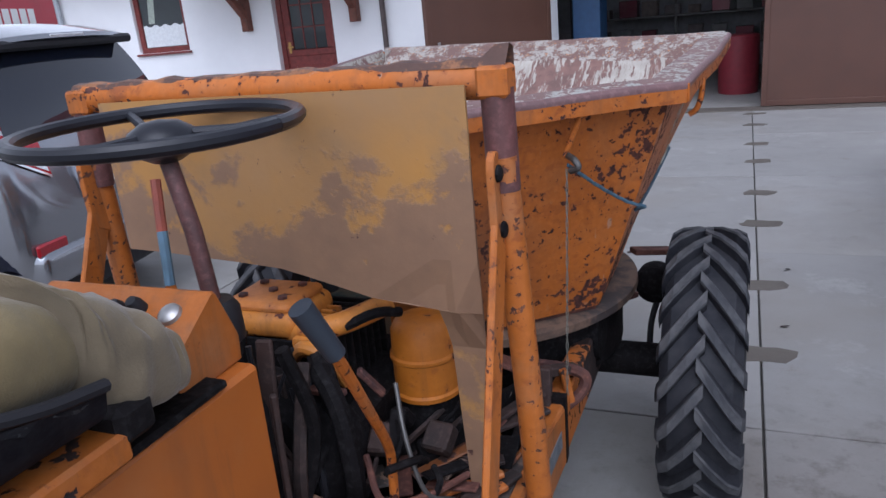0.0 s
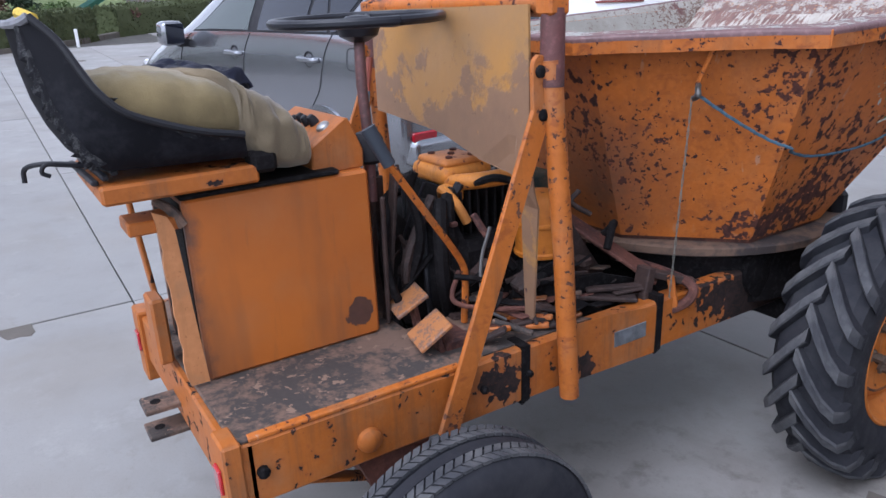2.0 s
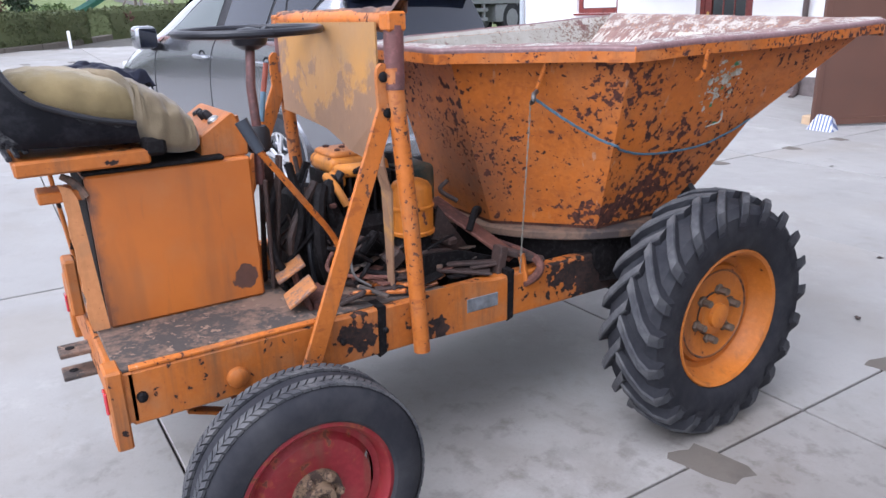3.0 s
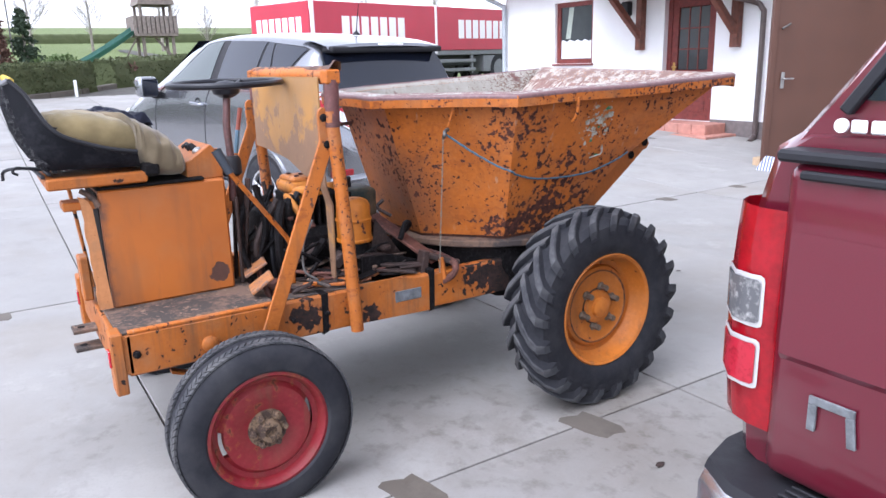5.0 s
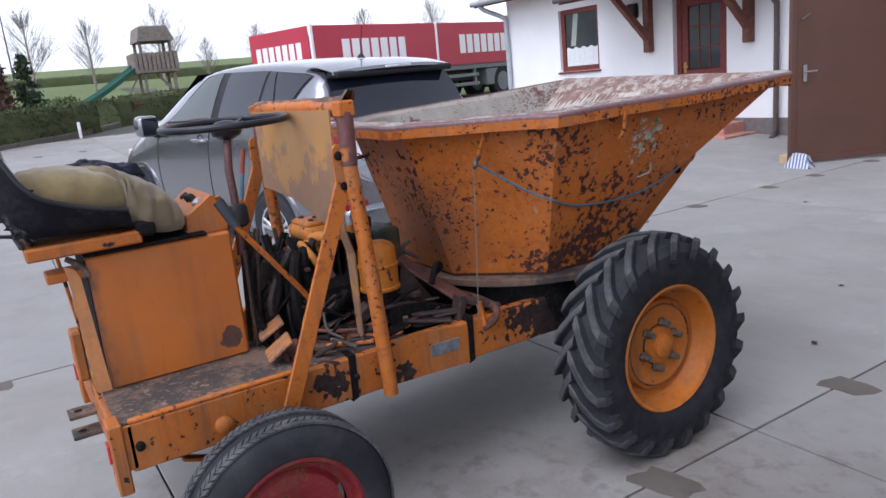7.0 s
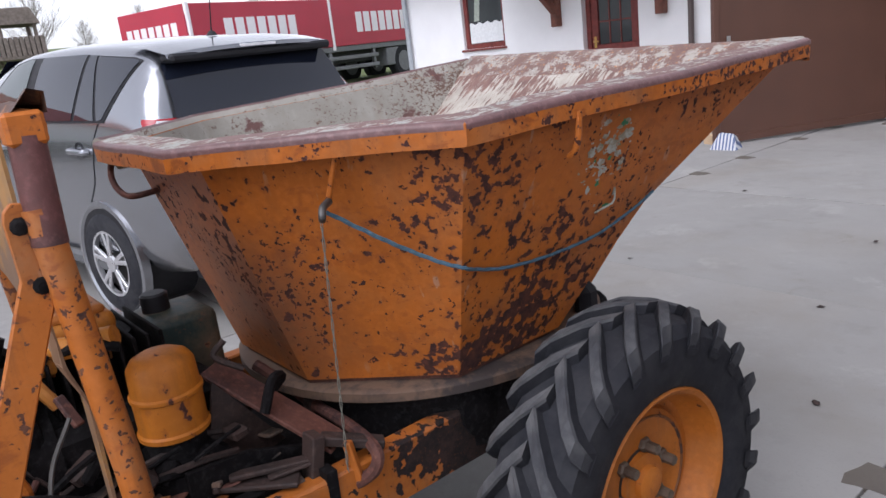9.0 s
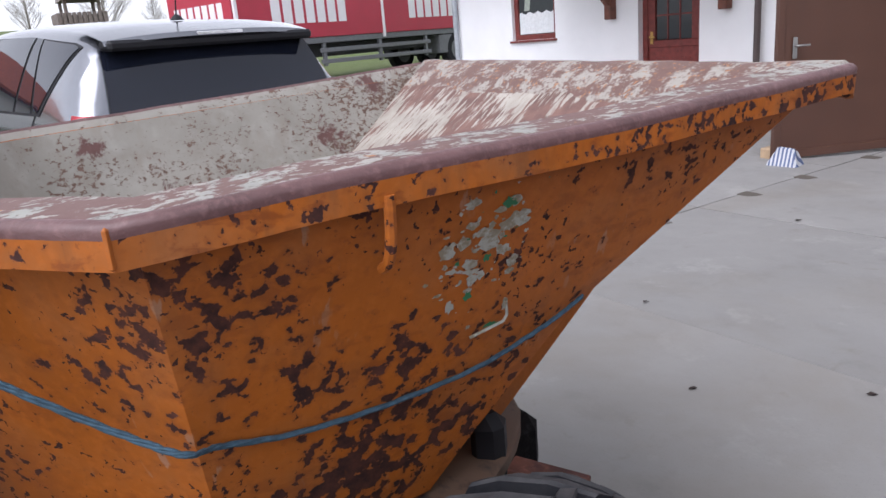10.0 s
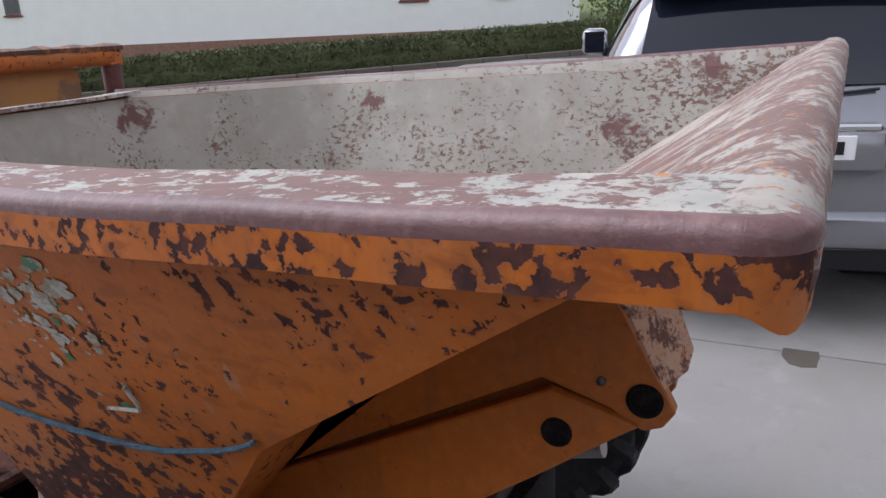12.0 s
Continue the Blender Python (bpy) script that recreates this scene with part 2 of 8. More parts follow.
def glossy(name, colour, rough=0.25, coat=1.0, metal=0.0, flake=0.1):
    """Car paint."""
    n = Nodes(name)
    c = n.mix(n.noise(400, 2), tuple(x * (1 - flake) for x in colour), tuple(min(1, x * (1 + flake)) for x in colour))
    c = n.mix(n.ramp(n.noise(1.5, 4), 0.5, 0.8, 0, 0.2), c, (0.25, 0.24, 0.22))
    n.b.inputs["Coat Weight"].default_value, n.b.inputs["Coat Roughness"].default_value = coat, 0.05
    return n.done(c, rough, metal)


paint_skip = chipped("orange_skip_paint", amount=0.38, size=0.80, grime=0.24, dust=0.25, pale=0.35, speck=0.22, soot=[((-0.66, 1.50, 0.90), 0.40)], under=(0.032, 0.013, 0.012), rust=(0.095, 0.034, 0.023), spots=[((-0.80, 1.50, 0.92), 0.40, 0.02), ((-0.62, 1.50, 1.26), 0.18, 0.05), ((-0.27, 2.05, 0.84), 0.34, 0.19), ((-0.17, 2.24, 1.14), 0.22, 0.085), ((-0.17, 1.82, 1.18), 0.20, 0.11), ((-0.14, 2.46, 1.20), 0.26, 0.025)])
paint_body = chipped("orange_body_paint", (0.36, 0.105, 0.014), amount=0.20, grime=0.75, spots=[((-0.637, 0.683, 0.697), 0.062, 0.62), ((-0.637, 0.30, 0.80), 0.06, 0.25)])
# the spots from y 1.70 on turn the rail near black towards the front wheel
paint_frame = chipped("orange_frame_paint", (0.37, 0.108, 0.014), amount=0.46, grime=0.7, under=(0.010, 0.007, 0.007), rust=(0.030, 0.016, 0.013), spots=[((-0.345, 0.905, 0.54), 0.08, 0.42), ((-0.345, 1.70, 0.56), 0.10, 0.24), ((-0.345, 1.90, 0.54), 0.20, 0.50), ((-0.345, 2.12, 0.54), 0.25, 0.55), ((-0.345, 1.19, 0.49), 0.06, 0.3)])
paint_worn = chipped("worn_orange_paint", amount=0.46, size=0.50, grime=0.5, pale=0.8, speck=0.40, under=(0.032, 0.013, 0.013), rust=(0.085, 0.032, 0.023), spots=[((-0.016, 2.93, 1.35), 0.30, 0.10), ((-0.03, 2.60, 1.33), 0.35, 0.045)])
paint_guard = chipped("rubbed_orange_guard_paint", (0.42, 0.122, 0.016), amount=0.18, size=0.6, grime=0.75, dust=0.5, pale=0.5, speck=0.35, under=(0.045, 0.020, 0.016), rust=(0.13, 0.055, 0.033))
paint_arm = chipped("orange_arm_paint", (0.46, 0.135, 0.016), amount=0.16, grime=0.35, dust=0.3)
bracket_worn = patched("worn_bracket_face", (0.50, 0.30, 0.19), (0.14, 0.06, 0.04), 0.50, 0.56, 26, 0.75, extra=(0.46, 0.16, 0.04))
paint_rim = chipped("orange_wheel_paint", (0.46, 0.140, 0.014), amount=0.16, grime=0.6, dust=0.25)
paint_engine = chipped("oily_orange_paint", (0.55, 0.20, 0.025), amount=0.45, grime=0.7)
red_rim = chipped("faded_red_wheel_paint", (0.205, 0.011, 0.017), amount=0.22, grime=0.6, dust=0.15, under=(0.10, 0.03, 0.02))


def lining_material():
    """Whitish inside of the skip: small rust flecks, a few wide brown scabs, denser towards the pouring end."""
    n = Nodes("flaking_white_lining")
    ahead = n.ramp(n.axis(1), 1.5, 2.2, 0.0, 0.035)
    base = n.mix(n.ramp(n.noise(3.5, 5), 0.35, 0.7), (0.335, 0.315, 0.275), (0.265, 0.250, 0.215))
    base = n.mix(n.ramp(n.noise(16, 5), 0.5, 0.75, 0, 0.5), base, (0.41, 0.395, 0.36))
    base = n.mix(n.ramp(n.noise(9, 6, 0.7), 0.50, 0.70, 0, 0.45), base, (0.21, 0.175, 0.14))
    base = n.mix(n.ramp(n.noise(1.0, 4, 0.6, n.scaled((14, 14, 2.5))), 0.55, 0.72, 0, 0.35), base, (0.25, 0.20, 0.155))
    fleck = n.math("ADD", n.math("ADD", n.math("MULTIPLY", n.noise(4, 3), 0.35), n.math("MULTIPLY", n.noise(1.0, 6, 0.70, n.scaled((95, 62, 95)), 0.3), 0.65)), ahead)
    flecks = n.ramp(n.math("ADD", fleck, n.ramp(n.noise(7, 3), 0.3, 0.7, -0.035, 0.03)), 0.572, 0.606)
    scab = n.math("MULTIPLY", n.noise(22, 6, 0.72, bend=0.4), 0.62)
    for place, reach in (((-1.43, 2.60, 1.22), 0.13), ((-1.45, 2.78, 1.36), 0.09), ((-1.37, 2.08, 1.16), 0.06), ((-1.40, 1.93, 1.29), 0.07), ((-1.0, 1.47, 1.29), 0.10)):
        gap = n.add("ShaderNodeVectorMath")
        gap.operation = "DISTANCE"
        n.link(n.vec, gap.inputs[0])
        gap.inputs[1].default_value = place
        scab = n.math("ADD", scab, n.ramp(gap.outputs["Value"], 0, reach, 0.30, 0))
    scabs = n.ramp(scab, 0.455, 0.515)
    c = n.mix(flecks, base, n.mix(n.noise(50, 3), (0.085, 0.055, 0.042), (0.19, 0.11, 0.08)))
    c = n.mix(scabs, c, n.mix(n.noise(40, 4), (0.16, 0.075, 0.065), (0.09, 0.045, 0.04)))
    n.bump(n.math("SUBTRACT", n.math("MULTIPLY", n.noise(60, 4), 0.3), n.math("ADD", n.math("MULTIPLY", flecks, 0.5), n.math("MULTIPLY", scabs, 0.5))), 0.5, 0.003)
    return n.done(c, 0.75)


lining = lining_material()
def chute_material():
    """Pouring slope scraped in fine streaks down the slope, with wide worn brown patches."""
    n = Nodes("scraped_white_and_rust")
    n.ragged(0.004, 50)
    wide = n.noise(4.6, 4, 0.55)
    streak = n.noise(1.0, 4, 0.62, n.scaled((62, 9, 9)), 0.25)
    f = n.math("ADD", n.math("MULTIPLY", wide, 0.55), n.math("MULTIPLY", streak, 0.55))
    coat = n.mix(n.ramp(n.noise(12, 5), 0.35, 0.65), (0.44, 0.40, 0.345), (0.33, 0.295, 0.25))
    coat = n.mix(n.ramp(n.noise(1.0, 4, 0.6, n.scaled((120, 14, 14))), 0.54, 0.70, 0, 0.6), coat, (0.20, 0.135, 0.105))
    bare = n.mix(n.ramp(n.noise(18, 5), 0.35, 0.65), (0.205, 0.110, 0.088), (0.135, 0.075, 0.062))
    bare = n.mix(n.ramp(n.noise(1.0, 3, 0.6, n.scaled((90, 12, 12))), 0.60, 0.66, 0, 0.55), bare, (0.36, 0.30, 0.255))
    edge = n.ramp(f, 0.535, 0.565)
    c = n.mix(edge, coat, bare)
    c = n.mix(n.ramp(n.noise(85, 3), 0.66, 0.70, 0, 0.6), c, (0.06, 0.04, 0.035))
    n.bump(n.math("ADD", n.math("MULTIPLY", streak, 0.6), edge), 0.4, 0.003)
    return n.done(c, 0.72)


def rim_top_material():
    """Brown rubbed steel with flecks of old whitish paint, a larger grey-green rest near the pouring end."""
    n = Nodes("worn_rim_top")
    n.ragged(0.004, 70)
    ahead = n.ramp(n.axis(1), 2.45, 2.75, 0.0, 0.032)
    f = n.math("ADD", n.math("ADD", n.math("MULTIPLY", n.noise(7, 3, 0.6), 0.42), n.math("MULTIPLY", n.noise(60, 5, 0.68, n.scaled((1, 0.55, 1)), 0.3), 0.58)), ahead)
    coat = n.mix(n.ramp(n.noise(20, 4), 0.35, 0.65), (0.41, 0.385, 0.34), (0.32, 0.297, 0.26))
    coat = n.mix(n.ramp(n.noise(14, 4), 0.45, 0.60, 0, 0.6), coat, (0.285, 0.295, 0.265))
    coat = n.mix(n.ramp(n.noise(110, 4, 0.65), 0.565, 0.63, 0, 0.75), coat, (0.12, 0.085, 0.07))
    coat = n.mix(n.ramp(n.noise(22, 3), 0.665, 0.685), coat, (0.44, 0.19, 0.06))
    bare = n.mix(n.noise(60, 4), (0.20, 0.115, 0.098), (0.125, 0.068, 0.06))
    edge = n.ramp(f, 0.508, 0.535)
    n.bump(n.math("ADD", n.math("MULTIPLY", n.noise(80, 4), 0.3), edge), 0.4, 0.003)
    return n.done(n.mix(edge, bare, coat), 0.65)


chute = chute_material()
rim_top = rim_top_material()
rim_edge = rusty("polished_rust_edge", (0.155, 0.082, 0.080), (0.105, 0.054, 0.052), 0.42)


def plate_material():
    """Thin mustard paint rubbed away to brown along the lower edge."""
    n = Nodes("mustard_and_brown_plate")
    low = n.ramp(n.axis(2), 1.05, 1.40, 0.11, -0.08)
    f = n.math("ADD", n.math("ADD", n.math("MULTIPLY", n.noise(4.0, 6, 0.64, bend=0.3), 0.75), n.math("MULTIPLY", n.noise(22, 5), 0.25)), low)
    coat = n.mix(n.ramp(n.noise(2.6, 4), 0.35, 0.68), (0.40, 0.195, 0.045), (0.31, 0.175, 0.075))
    coat = n.mix(n.ramp(n.noise(8, 5), 0.5, 0.75, 0, 0.6), coat, (0.24, 0.15, 0.075))
    bare = n.mix(n.noise(14, 5), (0.27, 0.155, 0.085), (0.17, 0.10, 0.062))
    edge = n.ramp(f, 0.497, 0.545)
    c = n.mix(edge, coat, bare)
    c = n.mix(n.ramp(n.noise(34, 4), 0.70, 0.73), c, (0.07, 0.03, 0.025))
    n.bump(n.math("ADD", n.noise(30, 4), edge), 0.25, 0.003)
    return n.done(c, 0.55)


plate_paint = plate_material()


def box_material():
    """Smooth orange box side with soft upright smears of dirt and a rubbed dark strip at the rear edge."""
    n = Nodes("smeared_orange_box")
    c = n.mix(n.ramp(n.noise(2.6, 5), 0.35, 0.68), (0.42, 0.118, 0.013), (0.34, 0.095, 0.013))
    c = n.mix(n.ramp(n.noise(7, 5, 0.6), 0.5, 0.75, 0, 0.4), c, (0.37, 0.14, 0.045))
    smear = n.ramp(n.noise(1.0, 4, 0.55, n.scaled((6, 6, 1.0))), 0.54, 0.72, 0, 0.55)
    c = n.mix(smear, c, (0.10, 0.055, 0.032))
    fine = n.ramp(n.noise(1.0, 5, 0.65, n.scaled((40, 40, 5.0))), 0.58, 0.78, 0, 0.35)
    c = n.mix(fine, c, (0.11, 0.06, 0.035))
    rub = n.ramp(n.math("ADD", n.axis(1), n.math("MULTIPLY", n.noise(9, 5, 0.65), 0.09)), 0.318, 0.355, 0.85, 0)
    c = n.mix(rub, c, (0.045, 0.037, 0.036))
    gap = n.add("ShaderNodeVectorMath")
    gap.operation = "DISTANCE"
    n.link(n.vec, gap.inputs[0])
    gap.inputs[1].default_value = (-0.637, 0.683, 0.697)
    scab = n.ramp(n.math("ADD", gap.outputs["Value"], n.math("MULTIPLY", n.noise(26, 5), 0.05)), 0.058, 0.062, 1, 0)
    spots = n.math("MAXIMUM", scab, n.ramp(n.noise(24, 5, 0.6, bend=0.4), 0.735, 0.745))
    c = n.mix(spots, c, n.mix(n.noise(45, 4), (0.05, 0.025, 0.02), (0.10, 0.045, 0.03)))
    n.bump(n.math("SUBTRACT", n.math("MULTIPLY", n.noise(5, 3), 1.0), n.math("MULTIPLY", spots, 0.3)), 0.25, 0.006)
    return n.done(c, 0.48)


box_paint = box_material()
paint_grimy = chipped("grimy_brown_orange", (0.16, 0.055, 0.016), amount=0.75, grime=0.9, under=(0.035, 0.02, 0.018), rust=(0.10, 0.055, 0.045))
pale_worn = chipped("pale_worn_orange", (0.47, 0.20, 0.075), amount=0.12, grime=0.45, dust=0.8)
maroon = rusty("maroon_primer", (0.11, 0.038, 0.034), (0.05, 0.022, 0.02), 0.6)
rust_steel = rusty("rusty_steel")
hub_rust = patched("flaking_rusty_hub", (0.17, 0.11, 0.065), (0.055, 0.032, 0.022), 0.47, 0.53, 28, 0.85)
dirty_rust = rusty("greasy_rust", (0.042, 0.021, 0.016), (0.013, 0.009, 0.008), 0.75)
filter_paint = chipped("yellow_orange_enamel", (0.46, 0.145, 0.010), amount=0.10, grime=0.5, dust=0.05)
deck_dirt = patched("dirty_rusty_deck", (0.16, 0.10, 0.07), (0.055, 0.045, 0.04), 0.45, 0.55, 9.0, 0.9, extra=(0.20, 0.13, 0.09))
# oily black metal, darkened further to carry the shade of the engine bay
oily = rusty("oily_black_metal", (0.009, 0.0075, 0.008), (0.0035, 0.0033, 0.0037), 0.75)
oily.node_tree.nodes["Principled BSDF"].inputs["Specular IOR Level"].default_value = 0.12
black_plastic = plain("black_plastic", (0.014, 0.014, 0.017), 0.55)
black_plastic.node_tree.nodes["Principled BSDF"].inputs["Specular IOR Level"].default_value = 0.3
seat_shell = patched("worn_black_shell", (0.010, 0.010, 0.015), (0.040, 0.040, 0.050), 0.50, 0.64, 7, 0.6)
seat_shell.node_tree.nodes["Principled BSDF"].inputs["Specular IOR Level"].default_value = 0.3
wheel_black = plain("steering_wheel_black", (0.010, 0.0105, 0.015), 0.38)
wheel_black.node_tree.nodes["Principled BSDF"].inputs["Specular IOR Level"].default_value = 0.35
steel = plain("dull_steel", (0.35, 0.34, 0.33), 0.4, 0.8)
dark_steel = plain("dark_steel", (0.10, 0.095, 0.09), 0.5, 0.6)
worn_nut = plain("dull_wheel_nut", (0.13, 0.10, 0.075), 0.55, 0.4, 0.3, 60)
chrome = plain("chrome", (0.75, 0.75, 0.76), 0.12, 1.0, 0.03, bump=0)
aluminium = plain("aluminium_wheel", (0.62, 0.62, 0.64), 0.3, 0.8, 0.05)
green_metal = chipped("dark_green_paint", (0.010, 0.024, 0.021), amount=0.3, grime=0.5)
rope_blue = plain("blue_rope", (0.055, 0.11, 0.155), 0.8, vary=0.4, scale=90, bump=0.6)
rope_grey = plain("weathered_rope", (0.15, 0.145, 0.12), 0.85, vary=0.4, scale=120, bump=0.6)
sticker_white = patched("torn_sticker", (0.48, 0.48, 0.42), (0.34, 0.29, 0.20), 0.46, 0.56, 22)
sticker_green = plain("green_sticker", (0.03, 0.17, 0.07), 0.5)
grey_plate = plain("worn_type_plate", (0.16, 0.17, 0.18), 0.5, 0.4, 0.4, 40, 0.3)


def cloth_material(name, colour):
    n = Nodes(name, 0.9)
    weave = n.noise(260, 2)
    c = n.mix(n.ramp(n.noise(7, 5), 0.35, 0.7), colour, tuple(x * 0.6 for x in colour))
    n.bump(n.math("ADD", n.math("MULTIPLY", weave, 0.3), n.noise(18, 5)), 0.5, 0.006)
    n.b.inputs["Sheen Weight"].default_value = 0.2
    return n.done(c, 0.92)


khaki = cloth_material("khaki_canvas", (0.20, 0.15, 0.066))
khaki_grey = cloth_material("grey_khaki_canvas", (0.17, 0.13, 0.075))
navy = cloth_material("navy_cloth", (0.022, 0.026, 0.055))


def rubber(name, dust, base=(0.016, 0.0165, 0.021)):
    n = Nodes(name, 0.8)
    c = n.mix(n.ramp(n.noise(9, 6, 0.6), 0.42, 0.75, 0, dust), base, (0.13, 0.127, 0.125))
    n.b.inputs["Specular IOR Level"].default_value = 0.25
    n.bump(n.noise(120, 4), 0.25, 0.003)
    return n.done(c, n.ramp(n.noise(20, 3), 0.3, 0.7, 0.6, 0.9))


tyre_rubber, lug_top, groove_rubber = rubber("tyre_rubber", 0.16), rubber("worn_lug_rubber", 0.8, (0.042, 0.043, 0.048)), rubber("groove_rubber", 0.05)


def concrete_material(name, base, patch=0.35, stain_shade=()):
    n = Nodes(name, 0.85)
    r = n.spread()
    c = n.mix(r, tuple(x * 0.93 for x in base), tuple(x * 1.05 for x in base))
    c = n.mix(n.ramp(n.noise(0.9, 6, 0.62), 0.38, 0.68, 0, 0.45), c, tuple(x * 0.72 for x in base))
    c = n.mix(n.ramp(n.noise(4.5, 5, 0.6), 0.55, 0.75, 0, patch), c, tuple(x * 0.55 for x in base))
    c = n.mix(n.ramp(n.noise(2.2, 6, 0.7), 0.58, 0.66, 0, 0.5), c, tuple(min(1, x * 1.22) for x in base))
    c = n.mix(n.ramp(n.noise(0.55, 5, 0.6, bend=0.6), 0.50, 0.66, 0, 0.45), c, tuple(x * k for x, k in zip(base, (0.80, 0.74, 0.66))))
    c = n.mix(n.ramp(n.noise(3.1, 6, 0.72, bend=0.5), 0.62, 0.70, 0, 0.4), c, tuple(x * k for x, k in zip(base, (0.62, 0.56, 0.50))))
    c = n.mix(n.ramp(n.noise(90, 4), 0.55, 0.8, 0, 0.35), c, tuple(x * 0.6 for x in base))
    # brown stains mixed with painted shade, placed by world position
    if stain_shade:
        n.vec = n.add("ShaderNodeNewGeometry").outputs["Position"]
    for place, reach, more in stain_shade:
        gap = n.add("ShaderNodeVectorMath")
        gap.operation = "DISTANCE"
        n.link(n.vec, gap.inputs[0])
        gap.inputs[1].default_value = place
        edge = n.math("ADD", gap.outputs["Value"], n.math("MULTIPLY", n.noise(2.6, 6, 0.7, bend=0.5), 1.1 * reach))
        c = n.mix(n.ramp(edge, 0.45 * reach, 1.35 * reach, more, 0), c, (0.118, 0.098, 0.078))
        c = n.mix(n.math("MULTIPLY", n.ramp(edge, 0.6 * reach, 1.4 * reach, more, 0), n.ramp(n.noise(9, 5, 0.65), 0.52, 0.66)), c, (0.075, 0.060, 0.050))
    n.bump(n.math("ADD", n.noise(30, 5), n.math("MULTIPLY", n.noise(160, 3), 0.5)), 0.25, 0.004)
    return n.done(c, n.ramp(n.noise(1.7, 4), 0.3, 0.7, 0.55, 0.85))


# stains plus shade under the dumper and near the pickup, put into the colour
concrete = concrete_material("poured_concrete", (0.272, 0.262, 0.249), stain_shade=[((0.35, 2.0, 0), 1.15, 0.62), ((-0.35, 1.3, 0), 0.8, 0.5), ((-0.9, 0.2, 0), 0.55, 0.35), ((0.75, 0.85, 0), 0.6, 0.4)])
mortar = concrete_material("dark_mortar_patch", (0.110, 0.094, 0.078), 0.6)
joint_dirt = plain("joint_dirt", (0.060, 0.055, 0.048), 0.95, vary=0.4, scale=6, bump=0.4)
plaster = plain("white_plaster", (0.80, 0.80, 0.80), 0.9, vary=0.03, scale=2.0, bump=0.25)
plinth_paint = plain("grey_brown_plinth", (0.16, 0.135, 0.13), 0.85, vary=0.2)
red_wood = plain("red_brown_wood", (0.16, 0.030, 0.024), 0.45, vary=0.3, scale=14, bump=0.2)
brown_wood = plain("brown_stained_timber", (0.15, 0.050, 0.030), 0.55, vary=0.35, scale=12, bump=0.3)
brown_gate = plain("brown_painted_sheet", (0.088, 0.038, 0.024), 0.55, vary=0.12, scale=3, bump=0.15)
tile_red = plain("red_clay_tile", (0.33, 0.085, 0.045), 0.8, vary=0.35, scale=6, bump=0.3)
step_tile = plain("salmon_step_tile", (0.42, 0.20, 0.155), 0.7, vary=0.2, scale=9, bump=0.2)
gutter_paint = plain("brown_gutter", (0.10, 0.075, 0.07), 0.4, 0.2)
zinc = plain("zinc_pipe", (0.42, 0.45, 0.48), 0.45, 0.5)
curtain = plain("white_curtain", (0.70, 0.72, 0.72), 0.9, vary=0.1, scale=20, bump=0.2)
room_shade = plain("painted_room_shade", (0.05, 0.05, 0.055), 0.9)
banner_red = plain("red_banner", (0.42, 0.035, 0.06), 0.5, vary=0.08, scale=2, bump=0.1)
banner_white = plain("white_print", (0.78, 0.76, 0.78), 0.6, vary=0.03)
truck_dark = plain("dark_chassis", (0.035, 0.036, 0.04), 0.6)
truck_grey = plain("grey_chassis_rail", (0.16, 0.165, 0.175), 0.5)
amber = plain("amber_lens", (0.75, 0.30, 0.02), 0.3, coat=0.6)
weathered_wood = plain("weathered_timber", (0.20, 0.165, 0.145), 0.85, vary=0.3, scale=10, bump=0.4)
slide_green = plain("green_slide", (0.09, 0.22, 0.18), 0.4)
bark = plain("pale_bark", (0.26, 0.23, 0.20), 0.9, vary=0.4, scale=8, bump=0.5)
twigs = plain("grey_twigs", (0.30, 0.275, 0.245), 0.9, vary=0.2)
silver_paint = glossy("grey_silver_car_paint", (0.27, 0.277, 0.30), 0.22, 0.7, 0.85)
wine_paint = glossy("wine_red_car_paint", (0.118, 0.008, 0.020), 0.30, 0.9, 0.25)
lamp_red = plain("red_lamp_lens", (0.30, 0.004, 0.011), 0.12, vary=0.2, scale=40, bump=0.0, coat=0.3)
lamp_deep = plain("deep_red_lamp_lens", (0.36, 0.01, 0.02), 0.12, vary=0.2, scale=40, bump=0.0, coat=1.0)
lamp_clear = plain("clear_lamp_lens", (0.66, 0.66, 0.68), 0.1, 0.3, 0.3, 60, 0.0, 1.0)
lamp_smoke = patched("smoky_clear_lens", (0.11, 0.11, 0.115), (0.42, 0.41, 0.40), 0.50, 0.64, 15, 0.10)
lamp_ribbed = patched("ribbed_red_lens", (0.31, 0.005, 0.012), (0.20, 0.004, 0.009), 0.40, 0.64, 9, 0.12)
lamp_low = patched("pale_red_lens", (0.40, 0.018, 0.035), (0.25, 0.008, 0.016), 0.45, 0.58, 24, 0.15)
satin = plain("satin_lamp_frame", (0.56, 0.55, 0.55), 0.38, 0.35, 0.1)
white_paint = plain("white_enamel", (0.80, 0.80, 0.80), 0.4, vary=0.03)
yellow_foam = plain("yellow_foam", (0.60, 0.42, 0.06), 0.95, vary=0.3, scale=40, bump=0.5)


def glass_material(name, tint, rough=0.03):
    n = Nodes(name, rough)
    n.b.inputs["Specular IOR Level"].default_value = 0.5
    n.b.inputs["Coat Weight"].default_value = 0.15
    n.b.inputs["Coat Roughness"].default_value = 0.02
    return n.done(n.mix(n.noise(3, 3), tint, tuple(x * 1.5 for x in tint)), rough)


tinted = glass_material("tinted_glass", (0.008, 0.010, 0.017))
door_glass = glass_material("car_side_glass", (0.03, 0.04, 0.038))
room_glass = glass_material("window_glass", (0.045, 0.05, 0.052))


